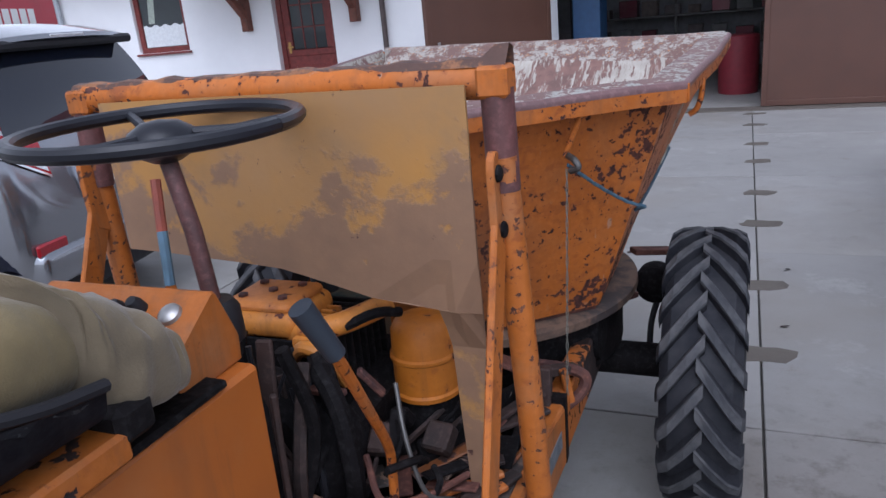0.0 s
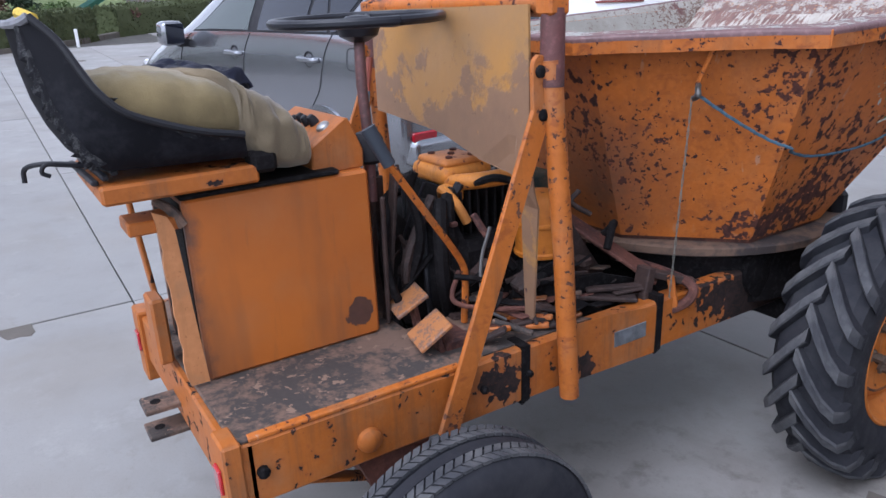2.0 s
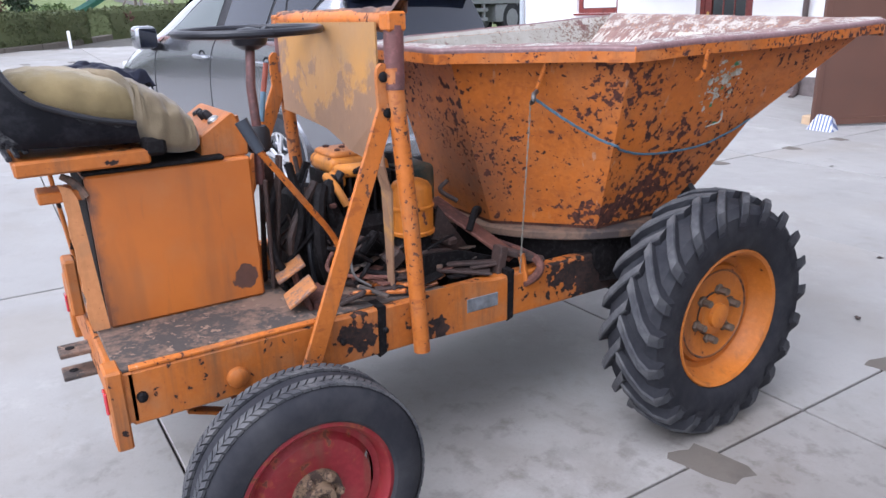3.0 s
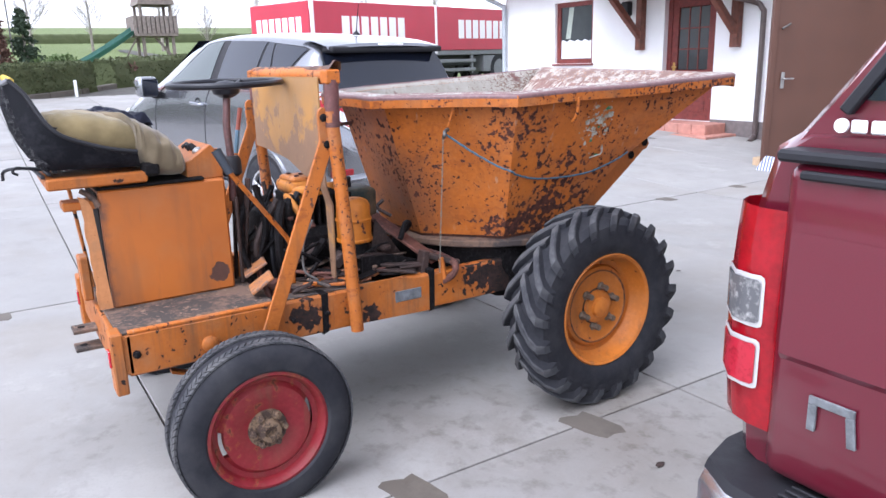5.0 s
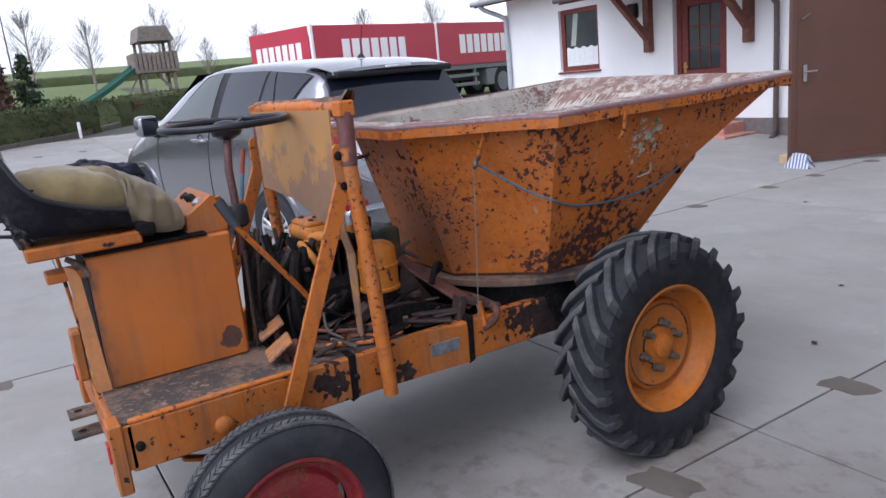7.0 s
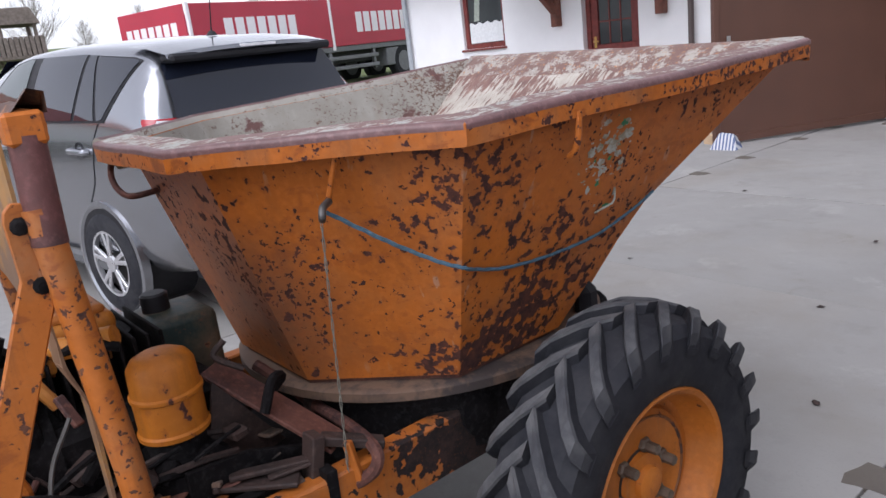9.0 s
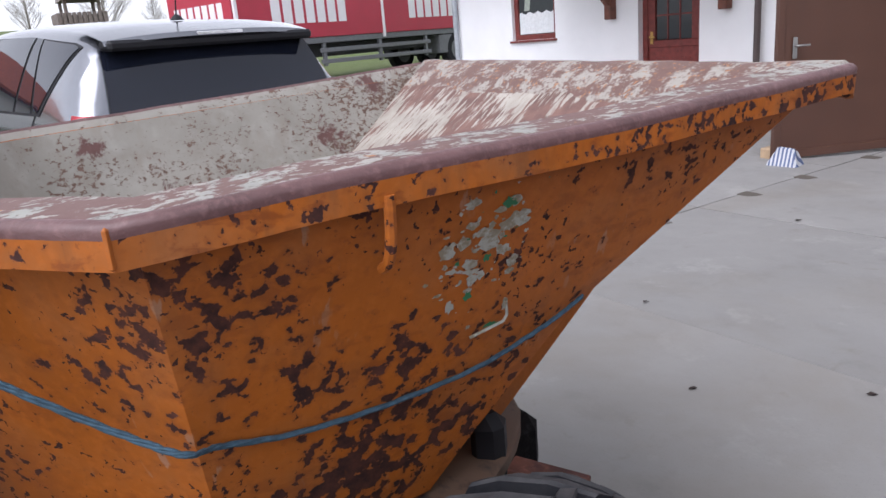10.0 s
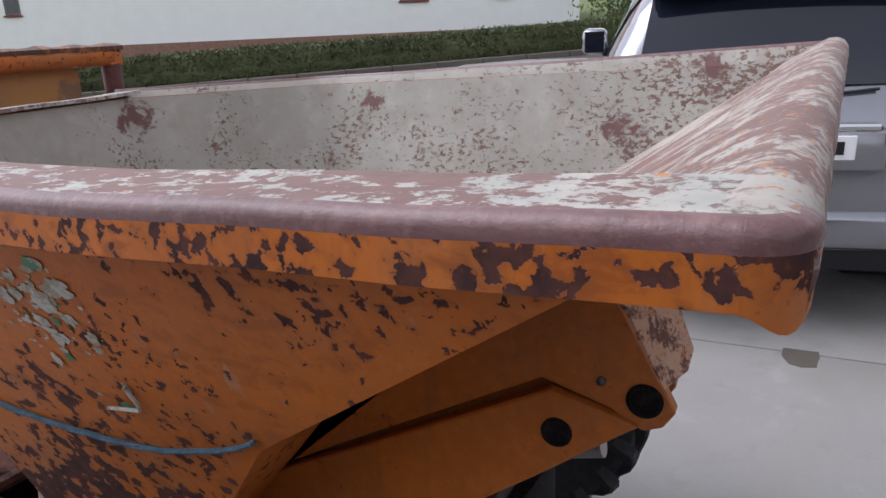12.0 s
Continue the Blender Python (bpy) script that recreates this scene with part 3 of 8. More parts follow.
def leaf_material(name, a, b):
    n = Nodes(name, 0.7)
    g = n.add("ShaderNodeNewGeometry")
    c = n.mix(g.outputs["Random Per Island"], a, b)
    c = n.mix(n.ramp(n.noise(0.8, 4), 0.4, 0.7, 0, 0.4), c, tuple(x * 0.6 for x in a))
    n.b.inputs["Subsurface Weight"].default_value = 0.0
    return n.done(c, 0.75)


hedge_leaf = leaf_material("hedge_leaf", (0.045, 0.060, 0.018), (0.085, 0.098, 0.034))
conifer_leaf = leaf_material("conifer_needles", (0.018, 0.035, 0.018), (0.04, 0.065, 0.03))
copper_leaf = leaf_material("copper_beech_leaf", (0.075, 0.035, 0.024), (0.14, 0.07, 0.05))
shrub_leaf = leaf_material("shrub_leaf", (0.05, 0.09, 0.02), (0.10, 0.14, 0.04))


def grass_material():
    n = Nodes("lawn", 0.9)
    c = n.mix(n.noise(0.5, 6, 0.65), (0.085, 0.125, 0.035), (0.14, 0.17, 0.055))
    c = n.mix(n.ramp(n.noise(14, 5), 0.5, 0.75, 0, 0.5), c, (0.07, 0.085, 0.03))
    n.bump(n.noise(60, 4), 0.6, 0.03)
    return n.done(c, 0.95)


lawn = grass_material()


# ---- ground and yard ----
KINK, SLOPE = -2.98, 0.052


def gz(x):
    """Height of the ground: level round the dumper, rising towards the lawn."""
    return max(0.0, SLOPE * (KINK - x))


HEDGE = [(-9.4, -12.5), (-17.9, 0.0), (-20.6, 2.75), (-21.6, 3.35), (-24.0, 6.2), (-26.0, 8.6), (-60.0, 9.5)]


def edge_x(y):
    """Where the yard ends and the lawn begins."""
    for (x0, y0), (x1, y1) in zip(HEDGE, HEDGE[1:]):
        if y0 <= y <= y1:
            return x0 + (x1 - x0) * (y - y0) / (y1 - y0)
    return HEDGE[0][0] if y < HEDGE[0][1] else HEDGE[-1][0]


xs = [-700, -300, -120, -60, -30, -15, KINK, 60, 300, 700]
ys = [-700, -200, -60, -20, 0, 20, 60, 200, 700]
single("ground", sheet([[(x, y, gz(x) - 0.06) for y in ys] for x in xs]), lawn, "green spring lawn rising gently behind the yard", "ground", kind="structure")
rows = []
for n in range(41):
    y = -14 + n * 0.615
    e = edge_x(y) + 0.5
    rows.append([(x, y, gz(x) - 0.018) for x in (e, (e + KINK) / 2, KINK, 4, 14)])
single("yard_base", sheet(rows), joint_dirt, "dark dirt bed between the concrete slabs", "ground", kind="structure")

pavement = new("pavement")
tagged(pavement, "pale grey concrete slab yard with dark joints", "pavement", kind="structure")
SX, SY, X0, Y0 = 3.165, 2.03, 0.145, 0.445


def slab_mesh(sx, sy):
    bm = box((-sx / 2, -sy / 2, -0.05), (sx / 2, sy / 2, 0.0), 0.003)
    me = bpy.data.meshes.new("slab")
    bm.to_mesh(me)
    bm.free()
    me.materials.append(concrete)
    return me


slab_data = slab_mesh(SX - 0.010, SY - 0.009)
patch_data = []
for n in range(5):
    bm = bmesh.new()
    ring = []
    for k in range(14):
        a = 2 * math.pi * (k + random.uniform(-0.3, 0.3)) / 14
        s = (abs(math.cos(a)) ** 6 + abs(math.sin(a)) ** 6) ** (-1 / 6) * random.uniform(0.82, 1.08)
        ring.append(bm.verts.new((0.12 * s * math.cos(a) + 0.02 * math.sin(a), 0.078 * s * math.sin(a), 0.0)))
    low = [bm.verts.new((v.co.x * 1.03, v.co.y * 1.03, -0.02)) for v in ring]
    bm.faces.new(ring)
    for k in range(14):
        bm.faces.new((ring[k], low[k], low[(k + 1) % 14], ring[(k + 1) % 14]))
    me = bpy.data.meshes.new("mortar_patch")
    bm.to_mesh(me)
    bm.free()
    me.materials.append(mortar)
    patch_data.append(me)
for i in range(-8, 4):
    for j in range(-7, 5):
        cx, cy = X0 + (i + 0.5) * SX, Y0 + (j + 0.5) * SY
        if cx - SX / 2 < edge_x(cy) + 0.3:
            continue
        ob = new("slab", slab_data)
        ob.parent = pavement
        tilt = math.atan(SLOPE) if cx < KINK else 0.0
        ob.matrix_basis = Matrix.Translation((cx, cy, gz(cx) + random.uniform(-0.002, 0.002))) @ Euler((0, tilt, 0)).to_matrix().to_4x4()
        if i <= 1 and -3 <= j:
            for dy in (-0.425, 0.425):
                ob = new("mortar_patch", random.choice(patch_data))
                ob.parent = pavement
                x = X0 + i * SX + 0.03
                ob.matrix_basis = Matrix.Translation((x, cy + dy + 0.03, gz(x) + 0.0025)) @ pose(0, 0, 0, 0, math.degrees(tilt), random.uniform(-15, 15))

# ---- the dumper ----
C = -0.80


def mx(x):
    return 2 * C - x


dumper = thing("site_dumper", (C, 1.5, 0), "old orange site dumper with a rust-spotted skip on concrete", "dumper")


def sym(name, make, material, parent=dumper, label="", smooth=False):
    """A part and its mirror image on the other side."""
    for flip in (False, True):
        bm = make()
        if flip:
            bmesh.ops.transform(bm, matrix=Matrix.Translation((2 * C, 0, 0)) @ Matrix.Diagonal((-1, 1, 1, 1)), verts=bm.verts)
        part(name, bm, material, parent, label, smooth)


# skip: outer shell and lining
SB = [(-0.61, 1.59, 0.722), (-0.323, 1.843, 0.722), (-0.323, 2.195, 0.722)]
ST = [(-0.585, 1.405, 1.335), (-0.115, 1.76, 1.335), (-0.055, 2.87, 1.338)]
SK = [(-0.285, 2.280, 0.83), (-0.206, 2.440, 1.028)]


def other(p):
    """The same corner on the far side; the skip is a little skewed."""
    ahead = max(0.0, (p[1] - 2.3) / 0.6)
    return (-1.52 - p[0] if p[0] > -0.5 else mx(p[0]), p[1] + 0.09 * ahead, p[2] + (0.035 * ahead if p[2] > 1.2 else 0))


def skip_shell(grow, mats):
    def g(p):
        v = Vector(p)
        if grow:
            v.x += grow if v.x < -0.77 else -grow
            v.y += grow if v.y < 2.0 else -grow * 1.4
            v.z += grow if v.z < 1.2 else 0
        return v
    bm = bmesh.new()

    def grid(a, b, c, d, mat, nu=6, nv=8):
        """A panel with a slight unevenness, from a-b (foot) to d-c (top)."""
        a, b, c, d = g(a), g(b), g(c), g(d)
        vs = []
        for i in range(nv + 1):
            p, q = a.lerp(d, i / nv), b.lerp(c, i / nv)
            row = []
            for j in range(nu + 1):
                v = p.lerp(q, j / nu)
                if 0 < i < nv and 0 < j < nu:
                    v += Vector((0.006, 0.006, 0)) * noise.noise(v * 5.0)
                row.append(bm.verts.new(v))
            vs.append(row)
        for i in range(nv):
            for j in range(nu):
                bm.faces.new((vs[i][j], vs[i][j + 1], vs[i + 1][j + 1], vs[i + 1][j])).material_index = mat

    b1, b2, b3 = SB
    t1, t2, t3 = ST
    k1, k2 = SK
    rear = [b1, tuple(Vector(b1).lerp(Vector(t1), 0.17)), tuple(Vector(b1).lerp(Vector(t1), 0.5)), t1]
    for low, high in zip(rear, rear[1:]):
        grid(low, other(low), other(high), high, 0)
    for o in (lambda p: p, other):
        up2, up3 = tuple(Vector(b2).lerp(Vector(t2), 0.17)), tuple(Vector(b2).lerp(Vector(t2), 0.5))
        side = [b2, up2, up3, t2]
        for n in range(3):
            grid(o(side[n]), o(rear[n]), o(rear[n + 1]), o(side[n + 1]), 0)
        grid(o(b3), o(b2), o(up2), o(k1), 0)
        grid(o(k1), o(up2), o(up3), o(k2), 0)
        grid(o(k2), o(up3), o(t2), o(t3), 0, 12, 8)
    grid(b3, other(b3), other(k1), k1, 1)
    grid(k1, other(k1), other(k2), k2, 1)
    grid(k2, other(k2), other(t3), t3, 1, 10, 8)
    grid(b1, other(b1), other(b2), b2, 0)
    grid(b2, other(b2), other(b3), b3, 0)
    bmesh.ops.remove_doubles(bm, verts=bm.verts, dist=0.0005)
    return bm


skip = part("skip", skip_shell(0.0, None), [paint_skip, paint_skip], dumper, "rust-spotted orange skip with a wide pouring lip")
inside = part("lining", skip_shell(0.012, None), [lining, chute], skip, "flaking whitish inside scraped to rust", True)
inside.data.set_sharp_from_angle(angle=radians(62))


def rim_sweep(path, profile, mats, close=None):
    """Sweep the profile rows (outward, up) along a level path; outward lies to the left of the way."""
    bm = bmesh.new()
    pts = [Vector(p) for p in path]
    rings = []
    for n, p in enumerate(pts):
        d0 = (p - pts[n - 1]).normalized() if n else None
        d1 = (pts[n + 1] - p).normalized() if n + 1 < len(pts) else None
        d = ((d0 or d1) + (d1 or d0))
        d.z = 0
        d.normalize()
        out = Vector((-d.y, d.x, 0))
        k = 1 / max(0.5, out.dot(Vector((-(d0 or d1).y, (d0 or d1).x, 0)).normalized()))
        rings.append([bm.verts.new(p + out * o * k + Vector((0, 0, u))) for o, u in profile])
    for a, b in zip(rings, rings[1:]):
        for k in range(len(profile)):
            j = (k + 1) % len(profile)
            bm.faces.new((a[k], a[j], b[j], b[k])).material_index = mats[k]
    for ring in (rings[0][::-1], rings[-1]):
        bm.faces.new(ring).material_index = 1
    return bm


def fine(path, step=0.06):
    out = []
    for a, b in zip(path, path[1:]):
        n = max(1, int((Vector(b) - Vector(a)).length / step))
        out += [Vector(a).lerp(Vector(b), k / n) for k in range(n)]
    return out + [Vector(path[-1])]


RIM = [(-0.016, 2.936, 1.379), (-0.040, 2.40, 1.356), (-0.085, 1.735, 1.341), (-0.572, 1.345, 1.336)]
RIM_FAR = [(-1.055, 1.340, 1.340), (-1.435, 1.735, 1.342), (-1.480, 2.45, 1.372), (-1.510, 3.01, 1.400)]


def rim_line(path):
    return [p + Vector((0, 0, 0.004 * noise.noise(p * 6) * min(1.0, max(0.0, (2.936 - p.y) / 0.3)))) for p in fine(path)]


RIM_PROFILE = [(0.0, -0.044), (0.002, -0.012), (0.003, -0.004), (0.001, 0.001), (-0.004, 0.005), (-0.010, 0.0065), (-0.088, 0.011), (-0.090, 0.003), (-0.014, -0.005), (-0.012, -0.044)]
part("rim", rim_sweep(rim_line(RIM + RIM_FAR[:1]), RIM_PROFILE, [0, 2, 2, 2, 2, 1, 1, 1, 0, 0]), [paint_worn, rim_top, rim_edge], skip, "turned-over rim worn to brown steel", True)

FAR_PROFILE = [(0.0, -0.044), (0.003, -0.004), (0.001, 0.006), (-0.006, 0.013), (-0.014, 0.014), (-0.022, 0.008), (-0.062, -0.070), (-0.050, -0.070), (-0.014, -0.004), (-0.012, -0.044)]
part("far_rim", rim_sweep(rim_line(RIM_FAR), FAR_PROFILE, [0, 2, 2, 2, 2, 1, 1, 1, 0, 0]), [paint_worn, lining, rim_edge], skip, "thin brown rim over the whitish inside", True)


part("rim_weld", bar((-0.0835, 1.733, 1.296), (-0.0825, 1.733, 1.340), 0.007, 0.006), paint_worn, skip)


# the nose of each side rim and the front lip
def rim_nose(x0, x1, dy, dz):
    poly = [(2.945, 1.382), (2.962, 1.383), (2.974, 1.376), (2.980, 1.362), (2.974, 1.348), (2.960, 1.338), (2.945, 1.337)]
    part("rim_end", prism([(y + dy, z + dz) for y, z in poly], "x", x0, x1, bevel=0.005), [paint_worn], skip, "", True)


END = [(0.0, -0.044), (0.002, -0.012), (0.003, -0.004), (0.001, 0.001), (-0.004, 0.005), (-0.010, 0.0065), (-0.036, 0.0092), (-0.036, -0.030), (-0.012, -0.044)]
rows = []
for k in range(11):
    a = 0.5 * math.pi * k / 10
    hook = 0.012 * math.sin(2 * a) ** 2
    rows.append([(-0.052 + (0.036 + o) * math.cos(a), 2.934 + (0.036 + o) * math.sin(a), 1.379 + u - (hook if u < -0.02 else 0)) for o, u in END + END[:1]])
bm = sheet(rows)
for k, face in enumerate(bm.faces):
    face.material_index = 0 if k % 9 in (0, 7, 8) else 1 if k % 9 < 5 else 2
bmesh.ops.remove_doubles(bm, verts=bm.verts, dist=0.0003)
part("rim_end", bm, [paint_worn, rim_edge, rim_top], skip, "", True)
rim_nose(-1.532, -1.480, 0.050, 0.022)
LIP = [(-0.062, -0.034), (-0.022, 0.001), (0.030, 0.034), (0.060, 0.047), (0.076, 0.048), (0.089, 0.043), (0.098, 0.031), (0.101, 0.012), (0.097, -0.010), (0.089, -0.018), (0.085, -0.014), (0.087, 0.006), (0.080, 0.024), (0.056, 0.032), (-0.060, -0.039)]
rows = []
for k in range(33):
    p = Vector(ST[2]).lerp(Vector(other(ST[2])), k / 32)
    wave = 0.004 * noise.noise(Vector((k * 0.4, 3, 0)))
    rows.append([(p.x + (0.018 if dy > 0.05 else -0.030) * (1 - k / 16), p.y + dy + (0.5 * wave if dy > 0.05 else 0), p.z + dz + (wave if k else 0) + 0.001 + 0.0035 * max(0, 1 - k / 4)) for dy, dz in LIP + LIP[:1]])
bm = sheet(rows)
bmesh.ops.remove_doubles(bm, verts=bm.verts, dist=0.0002)
bmesh.ops.holes_fill(bm, edges=bm.edges[:], sides=40)
part("pouring_lip", bm, patched("scuffed_lip", (0.38, 0.345, 0.30), (0.19, 0.105, 0.085), 0.455, 0.52, 19, 0.6, extra=(0.36, 0.165, 0.075)), skip, "scuffed whitish rolled pouring lip", True)
# ribs, hook, sticker rests
part("hook", tube(smooth_path([(-0.066, 2.03, 1.318), (-0.070, 2.03, 1.27), (-0.082, 2.03, 1.235), (-0.100, 2.03, 1.222)]), 0.0075, 8), paint_skip, skip, "", True)
part("rib", bar((-0.300, 1.585, 1.31), (-0.345, 1.575, 1.20), 0.012, 0.010, up=(1, -1, 0)), paint_worn, skip)
part("hook", tube(smooth_path([(-0.335, 1.572, 1.205), (-0.315, 1.545, 1.20), (-0.305, 1.535, 1.185), (-0.325, 1.545, 1.175)]), 0.008), dark_steel, skip)
hoop = tube(smooth_path([(-1.060, 1.39, 1.315), (-1.066, 1.372, 1.28), (-1.062, 1.366, 1.245), (-1.03, 1.37, 1.215), (-0.985, 1.385, 1.203), (-0.965, 1.45, 1.208)]), 0.008)
part("grab_hoop", hoop, rust_steel, skip)


def on_side(y, z, lift=0.004):
    """A place on the flank of the skip."""
    k = (z - 0.722) / 0.613
    x_foot = -0.323
    x_top = -0.115 + 0.06 * (y - 1.76) / 1.11
    return (x_foot + (x_top - x_foot) * k + lift, y, z + lift * 0.3)


def torn(y, z, w, hgt, material, seed):
    r = random.Random(seed)
    bm = bmesh.new()
    ring = [bm.verts.new(on_side(y + w * math.cos(a) * r.uniform(0.45, 1.1), z + hgt * math.sin(a) * r.uniform(0.45, 1.1), 0.0025)) for a in [2 * math.pi * k / 15 for k in range(15)]]
    bm.faces.new(ring)
    part("sticker_rest", bm, material, skip, "torn rest of a white and green sticker")


r = random.Random(31)
for seed in range(80):
    y, z = r.gauss(2.215, 0.040), r.gauss(1.195, 0.055)
    w = (0.002 + 0.013 * r.random() ** 2.2) * (1.3 if z > 1.17 else 0.8)
    torn(y, z, w, w * r.uniform(0.25, 1.2), sticker_green if seed % 8 == 3 else sticker_white, seed)
for seed, (y, z, w, hgt) in enumerate(((2.268, 1.233, 0.026, 0.020), (2.225, 1.207, 0.026, 0.018), (2.250, 1.186, 0.016, 0.010), (2.272, 1.163, 0.014, 0.013), (2.200, 1.163, 0.018, 0.007), (2.233, 1.252, 0.012, 0.006), (2.210, 1.222, 0.018, 0.010))):
    torn(y, z, w, hgt, sticker_white, 200 + seed)
torn(2.247, 1.262, 0.014, 0.012, sticker_green, 221)
torn(2.255, 1.056, 0.018, 0.005, sticker_green, 222)
torn(2.276, 1.088, 0.008, 0.012, sticker_white, 223)
part("sticker_rest", tube([on_side(2.217, 1.043, 0.006), on_side(2.278, 1.054, 0.006), on_side(2.283, 1.066, 0.006), on_side(2.275, 1.092, 0.005)], 0.0026, 5), sticker_white, skip)

# turntable and front hydraulics
bm = lathe([(0.672, 0.40), (0.672, 0.535), (0.678, 0.548), (0.700, 0.548), (0.706, 0.54), (0.712, 0.40)], (C, 2.09, 0), "z", 56)
for v in bm.verts:
    v.co.y = min(v.co.y, 2.54 + 0.2 * (v.co.y - 2.54))
part("turntable", bm, patched("scorched_rusty_plate", (0.14, 0.085, 0.055), (0.045, 0.033, 0.03), 0.47, 0.55, 3.0), dumper, "rusty round turntable plate, flat at the front", True)
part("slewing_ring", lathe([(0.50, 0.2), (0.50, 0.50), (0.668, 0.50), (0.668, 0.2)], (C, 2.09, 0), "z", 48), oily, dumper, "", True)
part("skip_foot", prism([(-0.335, 1.85), (-0.62, 1.60), (mx(-0.62), 1.60), (mx(-0.40), 1.85), (mx(-0.40), 2.19), (-0.335, 2.19)], "z", 0.706, 0.7235), rust_steel, dumper)
ARM = [(2.10, 0.70), (2.42, 0.717), (2.49, 0.768), (2.69, 0.915), (2.80, 1.000), (2.822, 1.016), (2.71, 1.046), (2.46, 0.918), (2.154, 0.764)]
sym("lift_arm", lambda: prism(ARM, "x", -0.447, -0.425, bevel=0.003), paint_arm)
EAR = [(2.20, 0.790), (2.46, 0.930), (2.70, 1.056), (2.785, 1.030), (2.806, 1.014), (2.826, 1.007), (2.848, 1.016), (2.862, 1.038), (2.850, 1.062), (2.824, 1.108), (2.798, 1.158), (2.740, 1.238), (2.41, 1.020), (2.262, 0.815)]
sym("skip_bracket", lambda: prism(EAR, "x", -0.455, -0.435, bevel=0.002), paint_arm)
def bracket_face():
    """The slanting front face that closes the bracket."""
    bm = bmesh.new()
    front = [(-0.4365, 2.797, 1.170), (-0.4365, 2.848, 1.066), (-0.500, 2.866, 1.064), (-0.535, 2.868, 1.078), (-0.535, 2.836, 1.165)]
    a, b = [bm.verts.new(p) for p in front], [bm.verts.new((x, y - 0.018, z - 0.008)) for x, y, z in front]
    bm.faces.new(a)
    bm.faces.new(b[::-1])
    for k in range(5):
        bm.faces.new((a[k], b[k], b[(k + 1) % 5], a[(k + 1) % 5]))
    return bm


sym("bracket_face", bracket_face, bracket_worn, label="pale worn front face of the bracket")
sym("bracket_side", lambda: prism([(y - 0.01, z - 0.006) for y, z in EAR], "x", -0.532, -0.514, bevel=0.002), paint_body)
WEB = [(2.16, 0.72), (2.45, 0.80), (2.68, 0.93), (2.79, 1.02), (2.76, 1.15), (2.40, 1.00), (2.20, 0.80)]
sym("bracket_web", lambda: prism(WEB, "x", -0.480, -0.470), paint_body)
sym("pin", lambda: lathe([(-0.50, 0.001), (-0.50, 0.022), (-0.4325, 0.022), (-0.4315, 0.018), (-0.4335, 0.016), (-0.4335, 0.001)], (0, 2.826, 1.048), "x", 20), oily, smooth=True)
sym("pin", lambda: lathe([(-0.50, 0.001), (-0.50, 0.020), (-0.4225, 0.020), (-0.4215, 0.016), (-0.4235, 0.014), (-0.4235, 0.001)], (0, 2.722, 0.990), "x", 20), oily, smooth=True)
sym("grease_nipple", lambda: lathe([(-0.435, 0.006), (-0.430, 0.006), (-0.427, 0.001)], (0, 2.775, 1.066), "x", 8), dark_steel)
ram = part("hydraulic_ram", tube([(C, 1.90, 0.56), (C, 2.52, 0.70)], 0.045, 18), oily, dumper, "oily black tipping ram", True)
part("ram_rod", tube([(C, 2.52, 0.70), (C, 2.70, 0.745)], 0.022, 14), steel, ram, "", True)
part("stop_block", box((-0.405, 2.33, 0.64), (-0.34, 2.405, 0.79), 0.024), black_plastic, dumper, "", True)
part("nose_plate", box((-1.12, 2.16, 0.55), (-0.42, 2.555, 0.70), 0.03), oily, dumper)
part("nose_bar", bar((-0.30, 2.36, 0.71), (-0.18, 2.44, 0.69), 0.05, 0.02), rust_steel, dumper)

# chassis
RX = -0.345
sym("side_rail", lambda: box((RX - 0.055, 0.27, 0.462), (RX, 2.42, 0.612), 0.006), paint_frame, label="scuffed orange frame rail")
part("rear_beam", box((mx(RX), 0.235, 0.47), (RX, 0.29, 0.612), 0.005), paint_frame, dumper)
sym("corner_post", lambda: box((RX - 0.075, 0.222, 0.405), (RX + 0.012, 0.262, 0.625), 0.005), paint_frame)
sym("reflector", lambda: box((RX - 0.06, 0.214, 0.50), (RX - 0.02, 0.224, 0.56), 0.003), lamp_deep)
part("deck", box((mx(RX) + 0.004, 0.25, 0.612), (RX - 0.004, 0.80, 0.622), 0.003), deck_dirt, dumper, "dirty rusted deck plate")
sym("deck_edge", lambda: bar((RX - 0.012, 0.28, 0.618), (RX - 0.012, 0.80, 0.618), 0.022, 0.012), paint_worn)
part("floor_plate", prism([(-0.37, 0.80), (-0.62, 0.80), (-0.62, 0.95), (-0.50, 1.02), (-0.46, 1.18), (-0.37, 1.24)], "z", 0.604, 0.616), deck_dirt, dumper)
for z in (0.432, 0.505):
    plate = part("tow_plate", box((-0.865, 0.150, z), (-0.78, 0.26, z + 0.014), 0.003), deck_dirt, dumper, "rusty tow plate with a hole")
    part("hole", lathe([(z - 0.001, 0.013), (z + 0.0155, 0.013)], (-0.822, 0.182, 0), "z", 16), oily, plate)
part("grease_cap", lathe([(0.0, 0.030), (0.012, 0.028), (0.02, 0.014), (0.022, 0.001)], (RX, 0.545, 0.52), "x", 20), paint_frame, dumper, "", True)
for y, r in ((0.30, 0.014), (0.86, 0.010), (1.0, 0.010)):
    part("bolt", lathe([(0, r), (0.012, r), (0.016, r * 0.7), (0.017, 0.001)], (RX, y, 0.54), "x", 8), oily, dumper)
for y, z0, z1 in ((0.99, 0.455, 0.618), (1.475, 0.45, 0.63)):
    part("weld_band", prism([(y - 0.013, z0), (y + 0.012, z0 + 0.01), (y + 0.016, z1), (y - 0.01, z1)], "x", RX - 0.06, RX + 0.004), oily, dumper)
